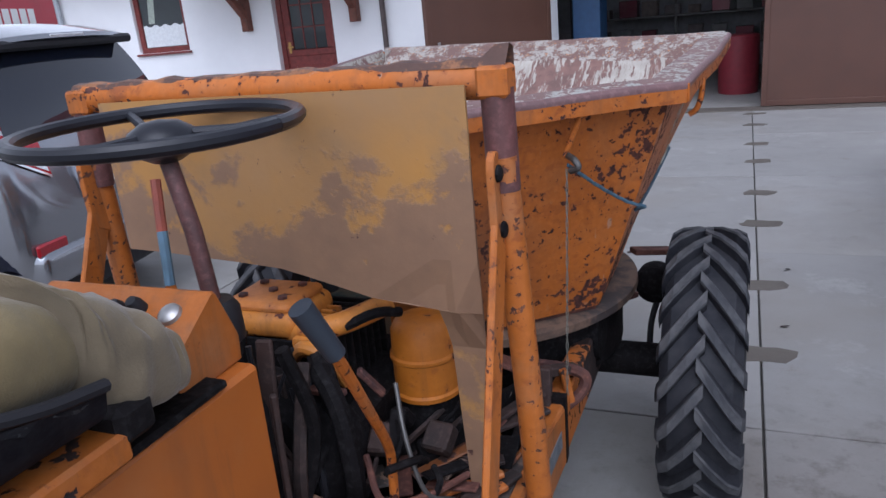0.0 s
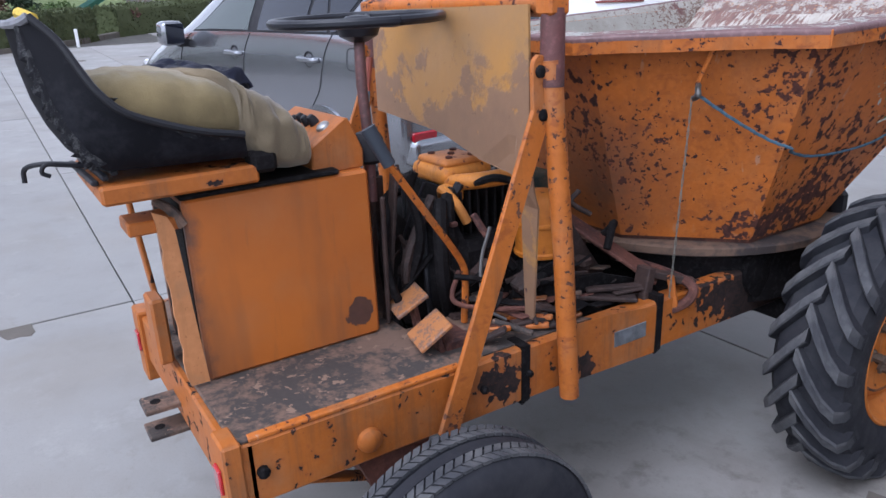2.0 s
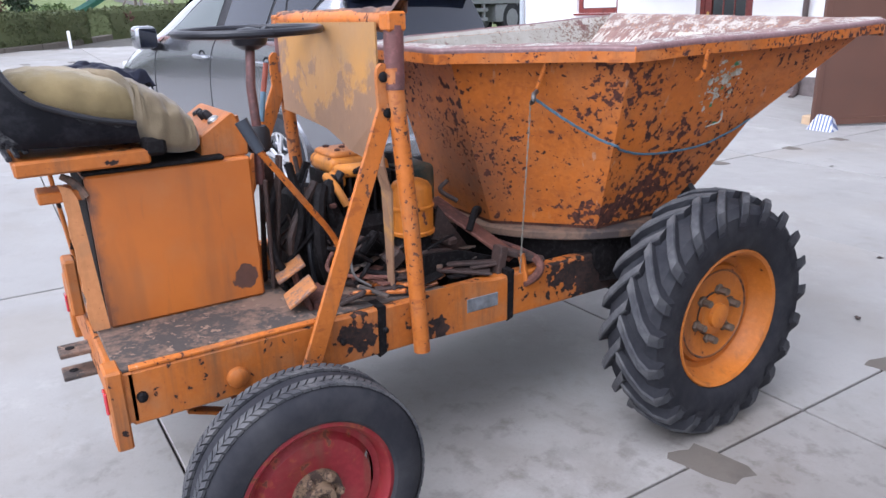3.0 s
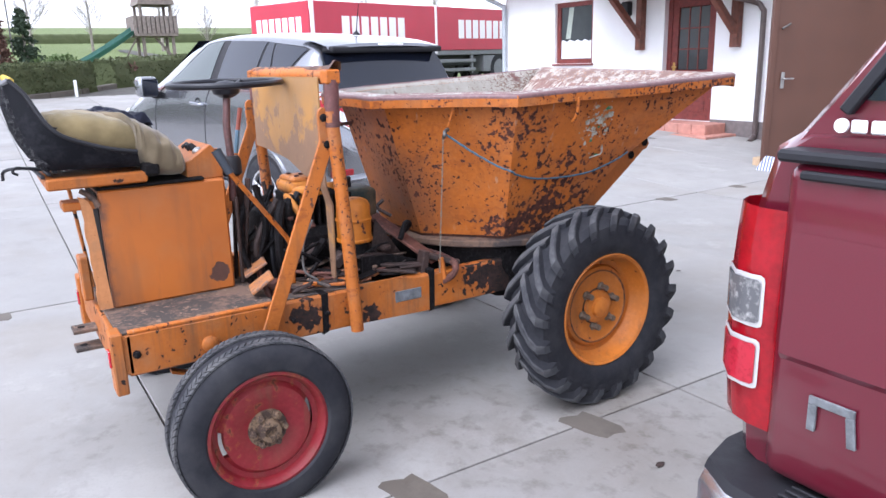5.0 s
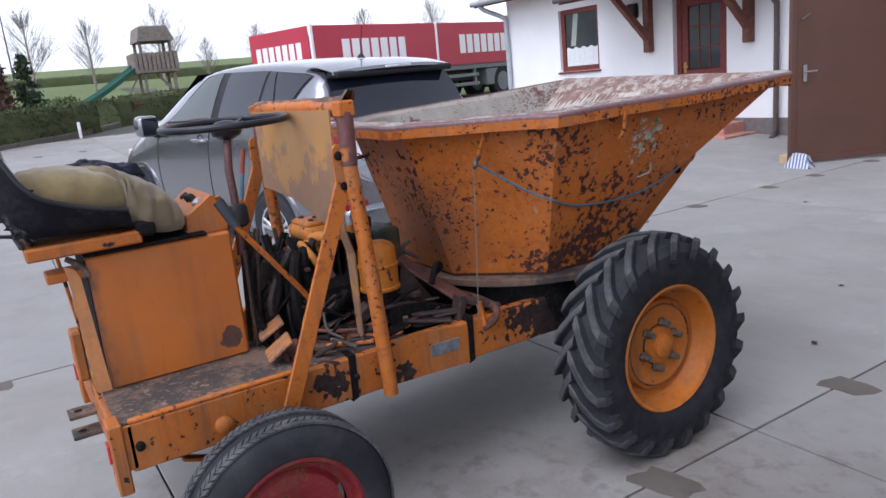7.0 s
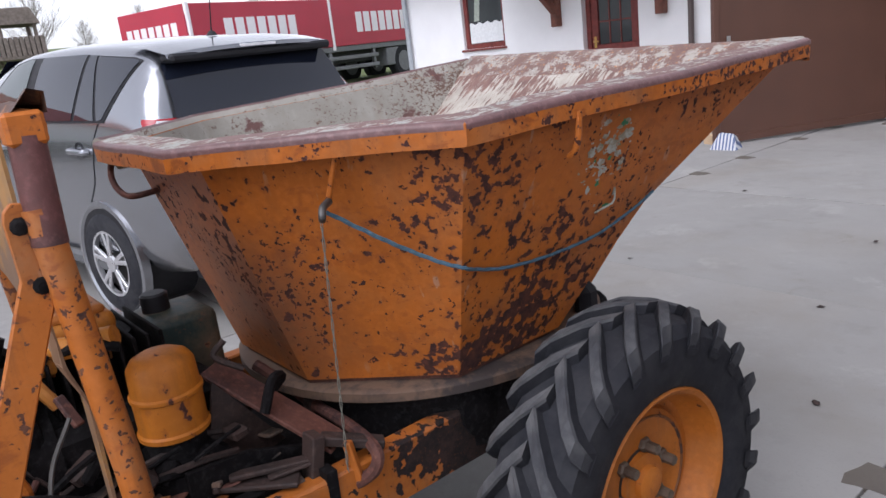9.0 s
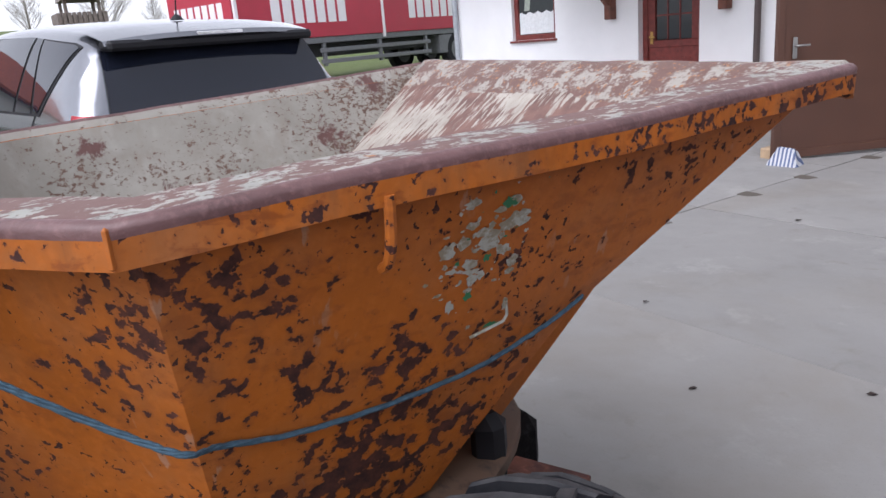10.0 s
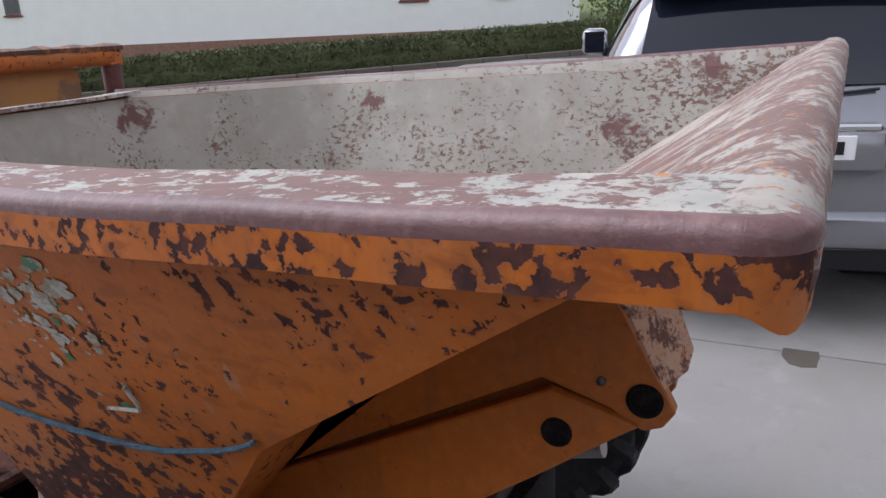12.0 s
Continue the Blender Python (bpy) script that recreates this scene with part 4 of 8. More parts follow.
part("type_plate", box((RX, 1.30, 0.518), (RX + 0.004, 1.425, 0.566), 0.002), grey_plate, dumper, "worn grey type plate")
part("rail_patch", prism([(1.13, 0.465), (1.465, 0.455), (1.468, 0.60), (1.30, 0.622), (1.13, 0.63)], "x", RX - 0.001, RX + 0.0025), paint_frame, dumper)
for p, q, w, d, m in (((-0.41, 1.50, 0.675), (-0.345, 1.62, 0.635), 0.035, 0.022, rust_steel), ((-0.36, 1.535, 0.67), (-0.345, 1.545, 0.575), 0.02, 0.02, paint_frame), ((-0.40, 1.46, 0.60), (-0.40, 1.48, 0.70), 0.05, 0.03, rust_steel), ((-0.42, 1.05, 0.62), (-0.37, 1.15, 0.63), 0.03, 0.012, rust_steel), ((-0.46, 1.0, 0.625), (-0.38, 1.1, 0.632), 0.025, 0.012, paint_worn), ((-0.5, 1.04, 0.63), (-0.39, 1.12, 0.645), 0.02, 0.012, paint_worn), ((-0.52, 1.10, 0.64), (-0.40, 1.16, 0.65), 0.03, 0.01, rust_steel), ((-0.55, 0.84, 0.62), (-0.44, 0.93, 0.625), 0.03, 0.02, rust_steel), ((-0.43, 0.90, 0.62), (-0.38, 0.96, 0.66), 0.03, 0.012, rust_steel), ((-0.50, 1.25, 0.64), (-0.38, 1.42, 0.625), 0.05, 0.012, rust_steel), ((-0.46, 1.30, 0.655), (-0.40, 1.47, 0.645), 0.03, 0.012, rust_steel)):
    part("linkage", bar(p, q, w, d), dirty_rust if m is rust_steel else m, dumper)
# added black plate where the bay side shows only darkness
part("bay_dark_plate", prism([(1.22, 0.70), (1.36, 0.69), (1.50, 0.64), (1.50, 0.62), (1.22, 0.62)], "x", -0.475, -0.462), oily, dumper, "added black plate for the darkness at the bay side")
r = random.Random(11)
for k in range(16):
    x, y = r.uniform(-0.52, -0.385), r.uniform(0.93, 1.30)
    a, n = r.uniform(0, math.pi), r.uniform(0.025, 0.06)
    p = Vector((x, y, 0.622 + r.uniform(0, 0.03)))
    d = Vector((math.cos(a), math.sin(a), r.uniform(-0.25, 0.25))) * n
    part("linkage", bar(p - d, p + d, r.uniform(0.012, 0.035), r.uniform(0.006, 0.014)), r.choice((dirty_rust, dirty_rust, rust_steel, paint_worn, deck_dirt)), dumper)
for p, q, w in (((-0.70, 0.79, 0.62), (-0.71, 0.85, 1.04), 0.03), ((-0.76, 0.78, 0.62), (-0.74, 0.80, 1.02), 0.02), ((-0.66, 0.775, 0.63), (-0.655, 0.78, 0.98), 0.014), ((-0.86, 0.86, 0.55), (-0.80, 0.84, 1.0), 0.035)):
    part("control_rod", bar(p, q, w, 0.012), dirty_rust, dumper)
r = random.Random(77)
for k in range(20):
    x, y = r.uniform(-0.95, -0.68), r.uniform(0.84, 0.98)
    lo, hi = r.uniform(0.56, 0.70), r.uniform(0.78, 1.02)
    pts = [(x, y, lo), (x + r.uniform(-0.06, 0.06), y + r.uniform(-0.03, 0.05), (lo + hi) / 2), (x + r.uniform(-0.08, 0.08), y + r.uniform(0.0, 0.10), hi)]
    part(r.choice(("cable", "pipe", "control_rod")), tube(smooth_path(pts, 4), r.choice((0.004, 0.006, 0.009, 0.014)), 7), r.choice((oily, oily, black_plastic, black_plastic, dirty_rust)), dumper, "", True)
for k in range(22):
    p = Vector((r.uniform(-0.66, -0.40), r.uniform(0.95, 1.46), r.uniform(0.615, 0.66)))
    a = r.uniform(0, math.pi)
    d = Vector((math.cos(a), math.sin(a), r.uniform(-0.3, 0.3))) * r.uniform(0.03, 0.07)
    part("scrap_plate", bar(p - d, p + d, r.uniform(0.02, 0.05), r.uniform(0.004, 0.010)), r.choice((dirty_rust, rust_steel, paint_grimy, deck_dirt, oily)), dumper)
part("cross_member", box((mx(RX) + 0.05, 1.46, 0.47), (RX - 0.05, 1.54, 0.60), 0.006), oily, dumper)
# added tray that shuts light out of the bay from below
part("shade_tray", box((-1.15, 0.9, 0.475), (-0.45, 2.3, 0.52), 0.01), oily, dumper)

# rear axle and wheels
part("rear_axle", tube([(-0.12, 0.632, 0.292), (mx(-0.12), 0.632, 0.292)], 0.03, 12), rust_steel, dumper, "", True)
sym("axle_hanger", lambda: prism([(0.52, 0.465), (0.74, 0.465), (0.66, 0.27), (0.60, 0.27)], "x", -0.42, -0.39), rust_steel)
part("axle_stay", bar((-0.45, 0.42, 0.41), (-0.45, 0.63, 0.33), 0.04, 0.012), paint_frame, dumper)
part("front_axle", tube([(-0.08, 2.115, 0.426), (mx(-0.08), 2.115, 0.426)], 0.055, 14), oily, dumper, "", True)
part("axle_case", lathe([(-0.14, 0.05), (-0.10, 0.13), (0.10, 0.13), (0.14, 0.05)], (C, 2.115, 0.426), "x", 20), oily, dumper, "", True)
sym("axle_bracket", lambda: box((-0.50, 2.03, 0.40), (-0.42, 2.29, 0.60), 0.01), oily)
part("brake_drum", lathe([(-0.045, 0.001), (-0.045, 0.048), (-0.038, 0.062), (-0.01, 0.068), (0.03, 0.064), (0.045, 0.045), (0.05, 0.001)], (-0.215, 2.285, 0.630), "y", 26), oily, dumper, "", True)
part("drum_stay", tube(smooth_path([(-0.20, 2.27, 0.60), (-0.22, 2.22, 0.52), (-0.22, 2.15, 0.46)]), 0.010, 8), black_plastic, dumper, "", True)
part("brake_pipe", tube(smooth_path([(-0.17, 2.26, 0.57), (-0.15, 2.24, 0.53), (-0.18, 2.22, 0.50), (-0.16, 2.20, 0.47), (-0.20, 2.17, 0.45), (-0.24, 2.14, 0.47)]), 0.004, 6), dark_steel, dumper, "", True)
sym("gear_housing", lambda: lathe([(-0.06, 0.02), (-0.05, 0.075), (0.05, 0.085), (0.06, 0.02)], (-0.38, 1.93, 0.60), "x", 18), oily, smooth=True)


SHARED = {}


def lug_mesh(sg, G):
    """One slanting tread lug, round the wheel's own axis."""
    bm = bmesh.new()
    rings = []
    for s, turn, top, low, half in ((-0.010, -0.01, 0.412, 0.378, 0.070), (0.035, 0.13, 0.413, 0.378, 0.068), (0.078, 0.27, 0.408, 0.368, 0.068), (0.106, 0.355, 0.394, 0.345, 0.066), (0.116, 0.39, 0.362, 0.325, 0.062), (0.115, 0.405, 0.335, 0.312, 0.050)):
        rings.append([])
        for rad, da in ((low, -half * 1.15), (top - 0.006, -half * 0.78), (top, -half * 0.58), (top, half * 0.58), (top - 0.006, half * 0.78), (low, half * 1.15)):
            rings[-1].append(bm.verts.new((s * sg, G * rad * math.cos(turn + da), G * rad * math.sin(turn + da))))
    for a, b in zip(rings, rings[1:]):
        for q in range(6):
            bm.faces.new((a[q], a[(q + 1) % 6], b[(q + 1) % 6], b[q])).material_index = 1 if q in (1, 2, 3) else 0
    bm.faces.new(rings[0])
    bm.faces.new(rings[-1])
    bmesh.ops.recalc_face_normals(bm, faces=bm.faces)
    me = bpy.data.meshes.new("lug")
    bm.to_mesh(me)
    bm.free()
    me.materials.append(tyre_rubber)
    me.materials.append(lug_top)
    return me


def tractor_wheel(side):
    """Front wheel; side 1 is turned outwards to +x, -1 its mirror."""
    cx, cy, cz = (-0.045, 2.115, 0.426) if side > 0 else (mx(-0.045), 2.245, 0.426)
    G = 1.05
    disc = [(0.060, 0.242), (0.094, 0.248), (0.099, 0.243), (0.092, 0.232), (0.060, 0.226), (0.030, 0.215), (0.016, 0.205), (0.012, 0.185), (0.028, 0.176), (0.034, 0.160), (0.026, 0.148), (0.022, 0.07), (0.022, 0.0015)]
    back = [(-0.06, 0.242), (-0.098, 0.246), (-0.098, 0.23), (-0.05, 0.21), (0.0, 0.20), (0.005, 0.15), (0.005, 0.0015)]
    bm = lathe([(s * side, r) for s, r in disc], (cx, cy, cz), "x", 48, caps=False)
    lathe([(s * side, r) for s, r in back], (cx, cy, cz), "x", 48, bm, caps=False)
    wheel = part("front_wheel", bm, paint_rim, dumper, "orange steel wheel with a lugged tractor tyre", True)
    prof = [(s, r * G) for s, r in [(-0.085, 0.226), (-0.104, 0.25), (-0.112, 0.30), (-0.106, 0.352), (-0.082, 0.376), (0, 0.388), (0.082, 0.376), (0.106, 0.352), (0.112, 0.30), (0.104, 0.25), (0.085, 0.226)]]
    part("tyre", lathe(prof, (cx, cy, cz), "x", 60, caps=False), tyre_rubber, wheel, "black tractor tyre with worn chevron lugs", True)
    for sg in (1, -1):
        for k in range(21):
            if (sg, "lug") not in SHARED:
                SHARED[sg, "lug"] = lug_mesh(sg, G)
            ob = new("lug", SHARED[sg, "lug"])
            ob.parent = wheel
            ob.matrix_basis = Matrix.Translation((cx, cy, cz)) @ Matrix.Rotation(2 * math.pi * (k + (0.5 if sg < 0 else 0)) / 21, 4, "X")
    part("disc_seam", lathe([(0.0335 * side, 0.164), (0.036 * side, 0.162), (0.0355 * side, 0.158), (0.032 * side, 0.156)], (cx, cy, cz), "x", 48, caps=False), paint_grimy, wheel, "", True)
    # dark ring laid on the disc paints the shadow gap round the hub
    part("hub_gap_shade", lathe([(0.0225 * side, 0.060), (0.0245 * side, 0.066), (0.0245 * side, 0.078), (0.0225 * side, 0.082)], (cx, cy, cz), "x", 36, caps=False), dirty_rust, wheel, "", True)
    part("hub", lathe([(0.02 * side, 0.075), (0.038 * side, 0.072), (0.042 * side, 0.045), (0.056 * side, 0.042), (0.062 * side, 0.03), (0.063 * side, 0.001)], (cx, cy, cz), "x", 24), paint_rim, wheel, "", True)
    for k in range(6):
        a = 2 * math.pi * k / 6 + 0.3
        p = (cx + 0.02 * side, cy + 0.088 * math.cos(a), cz + 0.088 * math.sin(a))
        part("wheel_nut", lathe([(0, 0.020), (0.012 * side, 0.020), (0.016 * side, 0.014), (0.045 * side, 0.013), (0.047 * side, 0.001)], p, "x", 6), worn_nut, wheel)


def rear_wheel(side):
    cx, cy, cz = (-0.092, 0.632, 0.292) if side > 0 else (mx(-0.092), 0.632, 0.292)
    G = 1.02
    disc = [(0.05, 0.205), (0.072, 0.212), (0.074, 0.208), (0.076, 0.198), (0.066, 0.188), (0.040, 0.182), (0.036, 0.165), (0.044, 0.157), (0.052, 0.150), (0.056, 0.12), (0.046, 0.10), (0.046, 0.0015)]
    back = [(-0.05, 0.205), (-0.072, 0.212), (-0.07, 0.20), (0.0, 0.18), (0.018, 0.166), (0.022, 0.150), (0.03, 0.0015)]
    bm = lathe([(s * side, r) for s, r in disc], (cx, cy, cz), "x", 72, caps=False)
    lathe([(s * side, r) for s, r in back], (cx, cy, cz), "x", 72, bm, caps=False)
    gone = []
    for f in bm.faces:
        p = f.calc_center_median() - Vector((cx, cy, cz))
        a = math.degrees(math.atan2(p.z, p.y)) % 180
        if 0.149 < math.hypot(p.y, p.z) < 0.166 and (a < 24 or a > 170):
            gone.append(f)
    bmesh.ops.delete(bm, geom=gone, context="FACES")
    wheel = part("rear_wheel", bm, red_rim, dumper, "small rear wheel with a faded red disc", True)
    prof = [(-0.066, 0.196), (-0.082, 0.212), (-0.086, 0.245), (-0.078, 0.278), (-0.064, 0.292)]
    tread = []
    for s in (-0.046, -0.018, 0.018, 0.046):
        tread += [(s - 0.004, 0.3 - abs(s) * 0.04), (s - 0.003, 0.291), (s + 0.003, 0.291), (s + 0.004, 0.3 - abs(s) * 0.04)]
    prof = prof + [(-0.058, 0.297)] + tread + [(0.058, 0.297)] + [(-s, r) for s, r in prof[::-1]]
    prof = [(s, r * G) for s, r in prof]
    bm = lathe(prof, (cx, cy, cz), "x", 64, mats=[0 if n < 4 or n > len(prof) - 6 else 1 for n in range(len(prof) - 1)], caps=False)
    part("tyre", bm, [tyre_rubber, groove_rubber], wheel, "black road tyre with fine tread", True)
    bm = bmesh.new()
    for k in range(84):
        for s, lean in ((-0.055, 0.05), (-0.032, -0.05), (0.032, 0.05), (0.055, -0.05)):
            a = 2 * math.pi * k / 84
            low, top = [], []
            for ds, da in ((-0.0105, -0.030), (0.0105, -0.030 + lean), (0.0105, 0.028 + lean), (-0.0105, 0.028)):
                for ring, lift in ((low, -0.004), (top, 0.003)):
                    r = (0.3025 - abs(s + ds) * 0.045 + lift) * G
                    ring.append(bm.verts.new((cx + s + ds, cy + r * math.cos(a + da), cz + r * math.sin(a + da))))
            bm.faces.new(top)
            for e in range(4):
                bm.faces.new((low[e], low[(e + 1) % 4], top[(e + 1) % 4], top[e]))
    tagged(part("tread", bm, lug_top, wheel), kind="stuff")
    part("hub", lathe([(0.046 * side, 0.068), (0.056 * side, 0.066), (0.058 * side, 0.042), (0.085 * side, 0.036), (0.088 * side, 0.022), (0.074 * side, 0.018), (0.074 * side, 0.001)], (cx, cy, cz), "x", 24), hub_rust, wheel, "rusty flaking hub", True)
    for k in range(6):
        a = 2 * math.pi * k / 6
        p = (cx + 0.05 * side, cy + 0.054 * math.cos(a), cz + 0.054 * math.sin(a))
        part("wheel_nut", lathe([(0, 0.014), (0.020 * side, 0.013), (0.024 * side, 0.008), (0.030 * side, 0.007), (0.031 * side, 0.001)], p, "x", 6), hub_rust, wheel)


for side in (1, -1):
    tractor_wheel(side)
    rear_wheel(side)

# guard frame behind the skip; its far end stands a little further forward
def both(name, make, material, label="", smooth=False):
    for flip in (False, True):
        bm = make()
        if flip:
            bmesh.ops.transform(bm, matrix=Matrix.Translation((2 * C, 0.03, 0)) @ Matrix.Diagonal((-1, 1, 1, 1)), verts=bm.verts)
        part(name, bm, material, dumper, label, smooth)


both("post", lambda: tube([(-0.306, 1.106, 0.455), (-0.318, 1.092, 0.85), (-0.332, 1.062, 1.31)], 0.0255, 16), paint_guard, "orange tube post", True)
both("post_tube", lambda: tube([(-0.332, 1.066, 1.25), (-0.336, 1.072, 1.42)], 0.028, 16), maroon, smooth=True)
both("post_head", lambda: box((-0.364, 1.042, 1.405), (-0.310, 1.100, 1.457), 0.006), paint_worn)
HEAD = [(1.012, 1.20), (1.010, 1.295), (1.014, 1.312), (1.026, 1.324), (1.040, 1.322), (1.070, 1.30), (1.074, 1.165), (1.052, 1.15), (1.022, 1.165)]
both("bracket_plate", lambda: prism(HEAD, "x", -0.345, -0.331, bevel=0.002), paint_guard)
for y, z in ((1.031, 1.287), (1.040, 1.189)):
    both("bolt", lambda: lathe([(0, 0.015), (0.006, 0.014), (0.009, 0.008), (0.010, 0.001)], (-0.332, y, z), "x", 10), oily)
both("brace", lambda: bar((-0.318, 0.736, 0.47), (-0.338, 1.040, 1.20), 0.013, 0.055, up=(0, 1, 0)), paint_guard, "flat orange brace")
bm = tube([(-0.350, 1.078, 1.430), (-0.6, 1.086, 1.436), (C, 1.094, 1.437), (mx(-0.345), 1.108, 1.436)], 0.030, 16)
part("top_bar", bm, paint_worn, dumper, "flaking orange cross bar", True)
rows = []
for k in range(41):
    u = k / 40
    x, y = -0.315 + (mx(-0.315) + 0.315) * u, 1.062 + 0.032 * u
    n1, n2 = 0.006 * noise.noise(Vector((x * 14, 1, 0))), 0.007 * noise.noise(Vector((x * 19, 5, 0)))
    lift = 0.020 if k in (0, 1) else 0.0
    rows.append([(x, y - 0.006 + n1, 1.455), (x, y + 0.004 + n1, 1.466 + n2), (x, y + 0.024, 1.469 + n2 + lift), (x, y + 0.046 + n2, 1.462 + lift), (x, y + 0.044 + n2, 1.450)])
part("top_strip", sheet(rows), patched("scabbed_paint", (0.28, 0.12, 0.05), (0.10, 0.05, 0.035), 0.45, 0.52, 12), dumper, "scabbed brown strip with a curled corner", True)
SHIELD_FOOT = [(mx(-0.42), 1.12), (-1.08, 1.113), (-1.0, 1.105), (-0.9, 1.098), (C, 1.09), (-0.70, 1.068), (-0.60, 1.045), (-0.465, 1.03), (-0.43, 1.03), (-0.380, 1.03)]
SHIELD_LEG = [(1.03, -0.465, -0.380), (0.95, -0.455, -0.386), (0.80, -0.448, -0.396), (0.62, -0.440, -0.408)]


def shield_y(x, z):
    return 1.055 + (0.03 if z < 1.0 else 0) + 0.012 * math.sin(5 * x)


bm = sheet([[(x, shield_y(x, z), z) for z in [foot + (1.43 - foot) * k / 4 for k in range(5)]] for x, foot in SHIELD_FOOT])
sheet([[(x, shield_y(x, z), z) for x in (a, (a + b) / 2, b)] for z, a, b in SHIELD_LEG], bm)
bmesh.ops.remove_doubles(bm, verts=bm.verts, dist=0.002)
bmesh.ops.recalc_face_normals(bm, faces=bm.faces)
bmesh.ops.solidify(bm, geom=bm.faces[:], thickness=0.006)
part("shield_plate", bm, plate_paint, dumper, "mustard shield plate with brown flaked patches")

# driver's place
part("seat_box", box((-1.0, 0.285, 0.622), (-0.637, 0.738, 1.062), 0.008), box_paint, dumper, "orange sheet-metal box under the seat")
part("box_lid", box((-1.005, 0.28, 1.062), (-0.632, 0.66, 1.075), 0.004), oily, dumper)
r = random.Random(14)
ragged = [(0.224 + 0.014 * k / 14 + r.uniform(-0.004, 0.004), 1.05 - 0.42 * k / 14) for k in range(15)]
part("corner_strip", prism([(0.262, 1.005), (0.2835, 0.63)] + ragged[::-1] + [(0.25, 1.035)], "x", -0.640, -0.628), pale_worn, dumper, "pale worn corner strip with a torn edge")
part("rear_strip", bar((-0.985, 0.262, 0.63), (-0.985, 0.225, 1.06), 0.04, 0.012), paint_frame, dumper)
part("rear_panel", box((-0.96, 0.283, 0.63), (-0.66, 0.288, 1.05)), oily, dumper)
part("lamp_bracket", box((-0.86, 0.205, 0.63), (-0.775, 0.24, 0.80), 0.006), paint_body, dumper)
part("rear_tab", box((-0.74, 0.17, 1.00), (-0.64, 0.28, 1.03), 0.004), paint_frame, dumper)
part("grease_lump", tube(smooth_path([(-0.67, 0.235, 1.065), (-0.655, 0.262, 1.045), (-0.645, 0.285, 1.005)]), 0.009, 8, r_end=0.014), deck_dirt, dumper, "", True)
part("seat_plate", box((-1.0, 0.128, 1.082), (-0.602, 0.455, 1.122), 0.006), paint_frame, dumper)
SEAT_X = -0.785
SIDE_TOP = [(0.072, 1.452), (0.110, 1.405), (0.135, 1.352), (0.158, 1.310), (0.200, 1.266), (0.285, 1.228), (0.350, 1.208), (0.428, 1.195)]
SIDE_LOW = [(0.052, 1.440), (0.060, 1.360), (0.072, 1.290), (0.090, 1.235), (0.116, 1.185), (0.150, 1.150), (0.290, 1.142), (0.438, 1.138)]
NARROW = [0.62, 0.74, 0.86, 0.94, 1.0, 1.0, 1.0, 0.97]
rows = []
for n, ((yt, zt), (yb, zb)) in enumerate(zip(SIDE_TOP, SIDE_LOW)):
    side = []
    for k in range(7):
        f = 1 - k / 6
        side.append((0.165 + 0.036 * f ** 0.6, yb + (yt - yb) * f, zb + (zt - zb) * f + 0.004 * noise.noise(Vector((n, k, 2)) * 0.7)))
    floor_ = [(0.165 * (1 - j / 5), yb - 0.018 * math.sin(math.pi / 2 * j / 5) * (1 if n < 6 else 0), zb) for j in range(1, 6)]
    half = [(v * NARROW[n], y, z) for v, y, z in side + floor_]
    rows.append([(SEAT_X + v, y, z) for v, y, z in half] + [(SEAT_X - v, y, z) for v, y, z in half[-2::-1]])
bm = sheet(rows)
bmesh.ops.solidify(bm, geom=bm.faces[:], thickness=0.008)
seat = part("seat", bm, seat_shell, dumper, "worn black bucket seat shell", True)
for flip in (0, -1):
    part("seat_edge", tube(smooth_path([r[flip] for r in rows], 3), 0.008, 8), black_plastic, seat, "", True)
part("back_edge", tube(smooth_path([rows[0][k] for k in (0, 3, 7, 11, 15, 19, 22)], 3), 0.009, 8), plain("scuffed_grey_edge", (0.16, 0.16, 0.17), 0.6, vary=0.4, scale=30), seat, "", True)
part("foam", tube(smooth_path([(SEAT_X - 0.07, 0.072, 1.452), (SEAT_X, 0.066, 1.460), (SEAT_X + 0.06, 0.072, 1.455), (SEAT_X + 0.11, 0.080, 1.448)]), 0.011, 8), yellow_foam, seat, "yellow foam at the torn seat top", True)
part("torn_cover", prism([(0.078, 1.456), (0.098, 1.430), (0.118, 1.385), (0.125, 1.345), (0.112, 1.37), (0.09, 1.41)], "x", SEAT_X - 0.10, SEAT_X + 0.10, bevel=0.003), plain("torn_grey_cover", (0.30, 0.27, 0.22), 0.8, vary=0.5, scale=30, bump=0.4), seat, "", True)

torn_vinyl = patched("torn_grey_vinyl", (0.022, 0.022, 0.028), (0.13, 0.128, 0.13), 0.50, 0.58, 60, 0.8)
r = random.Random(41)
strip = []
for n in range(40):
    k = n / 39 * 4.6
    j, f = int(k), k - int(k)
    (ya, za), (yb, zb) = SIDE_LOW[j], SIDE_LOW[j + 1]
    wide = (0.165 + 0.005) * (NARROW[j] + (NARROW[j + 1] - NARROW[j]) * f)
    y, z = ya + (yb - ya) * f, za + (zb - za) * f
    strip.append([(SEAT_X + wide + 0.004, y + 0.016, z + 0.004), (SEAT_X + wide + 0.006, y, z), (SEAT_X + wide - 0.004, y - 0.004 - 0.016 * r.random() ** 2, z - 0.006 - 0.012 * r.random() ** 2)])
bm = sheet(strip)
bmesh.ops.solidify(bm, geom=bm.faces[:], thickness=0.003)
part("torn_hem", bm, torn_vinyl, seat, "frayed grey hem of the torn seat cover")
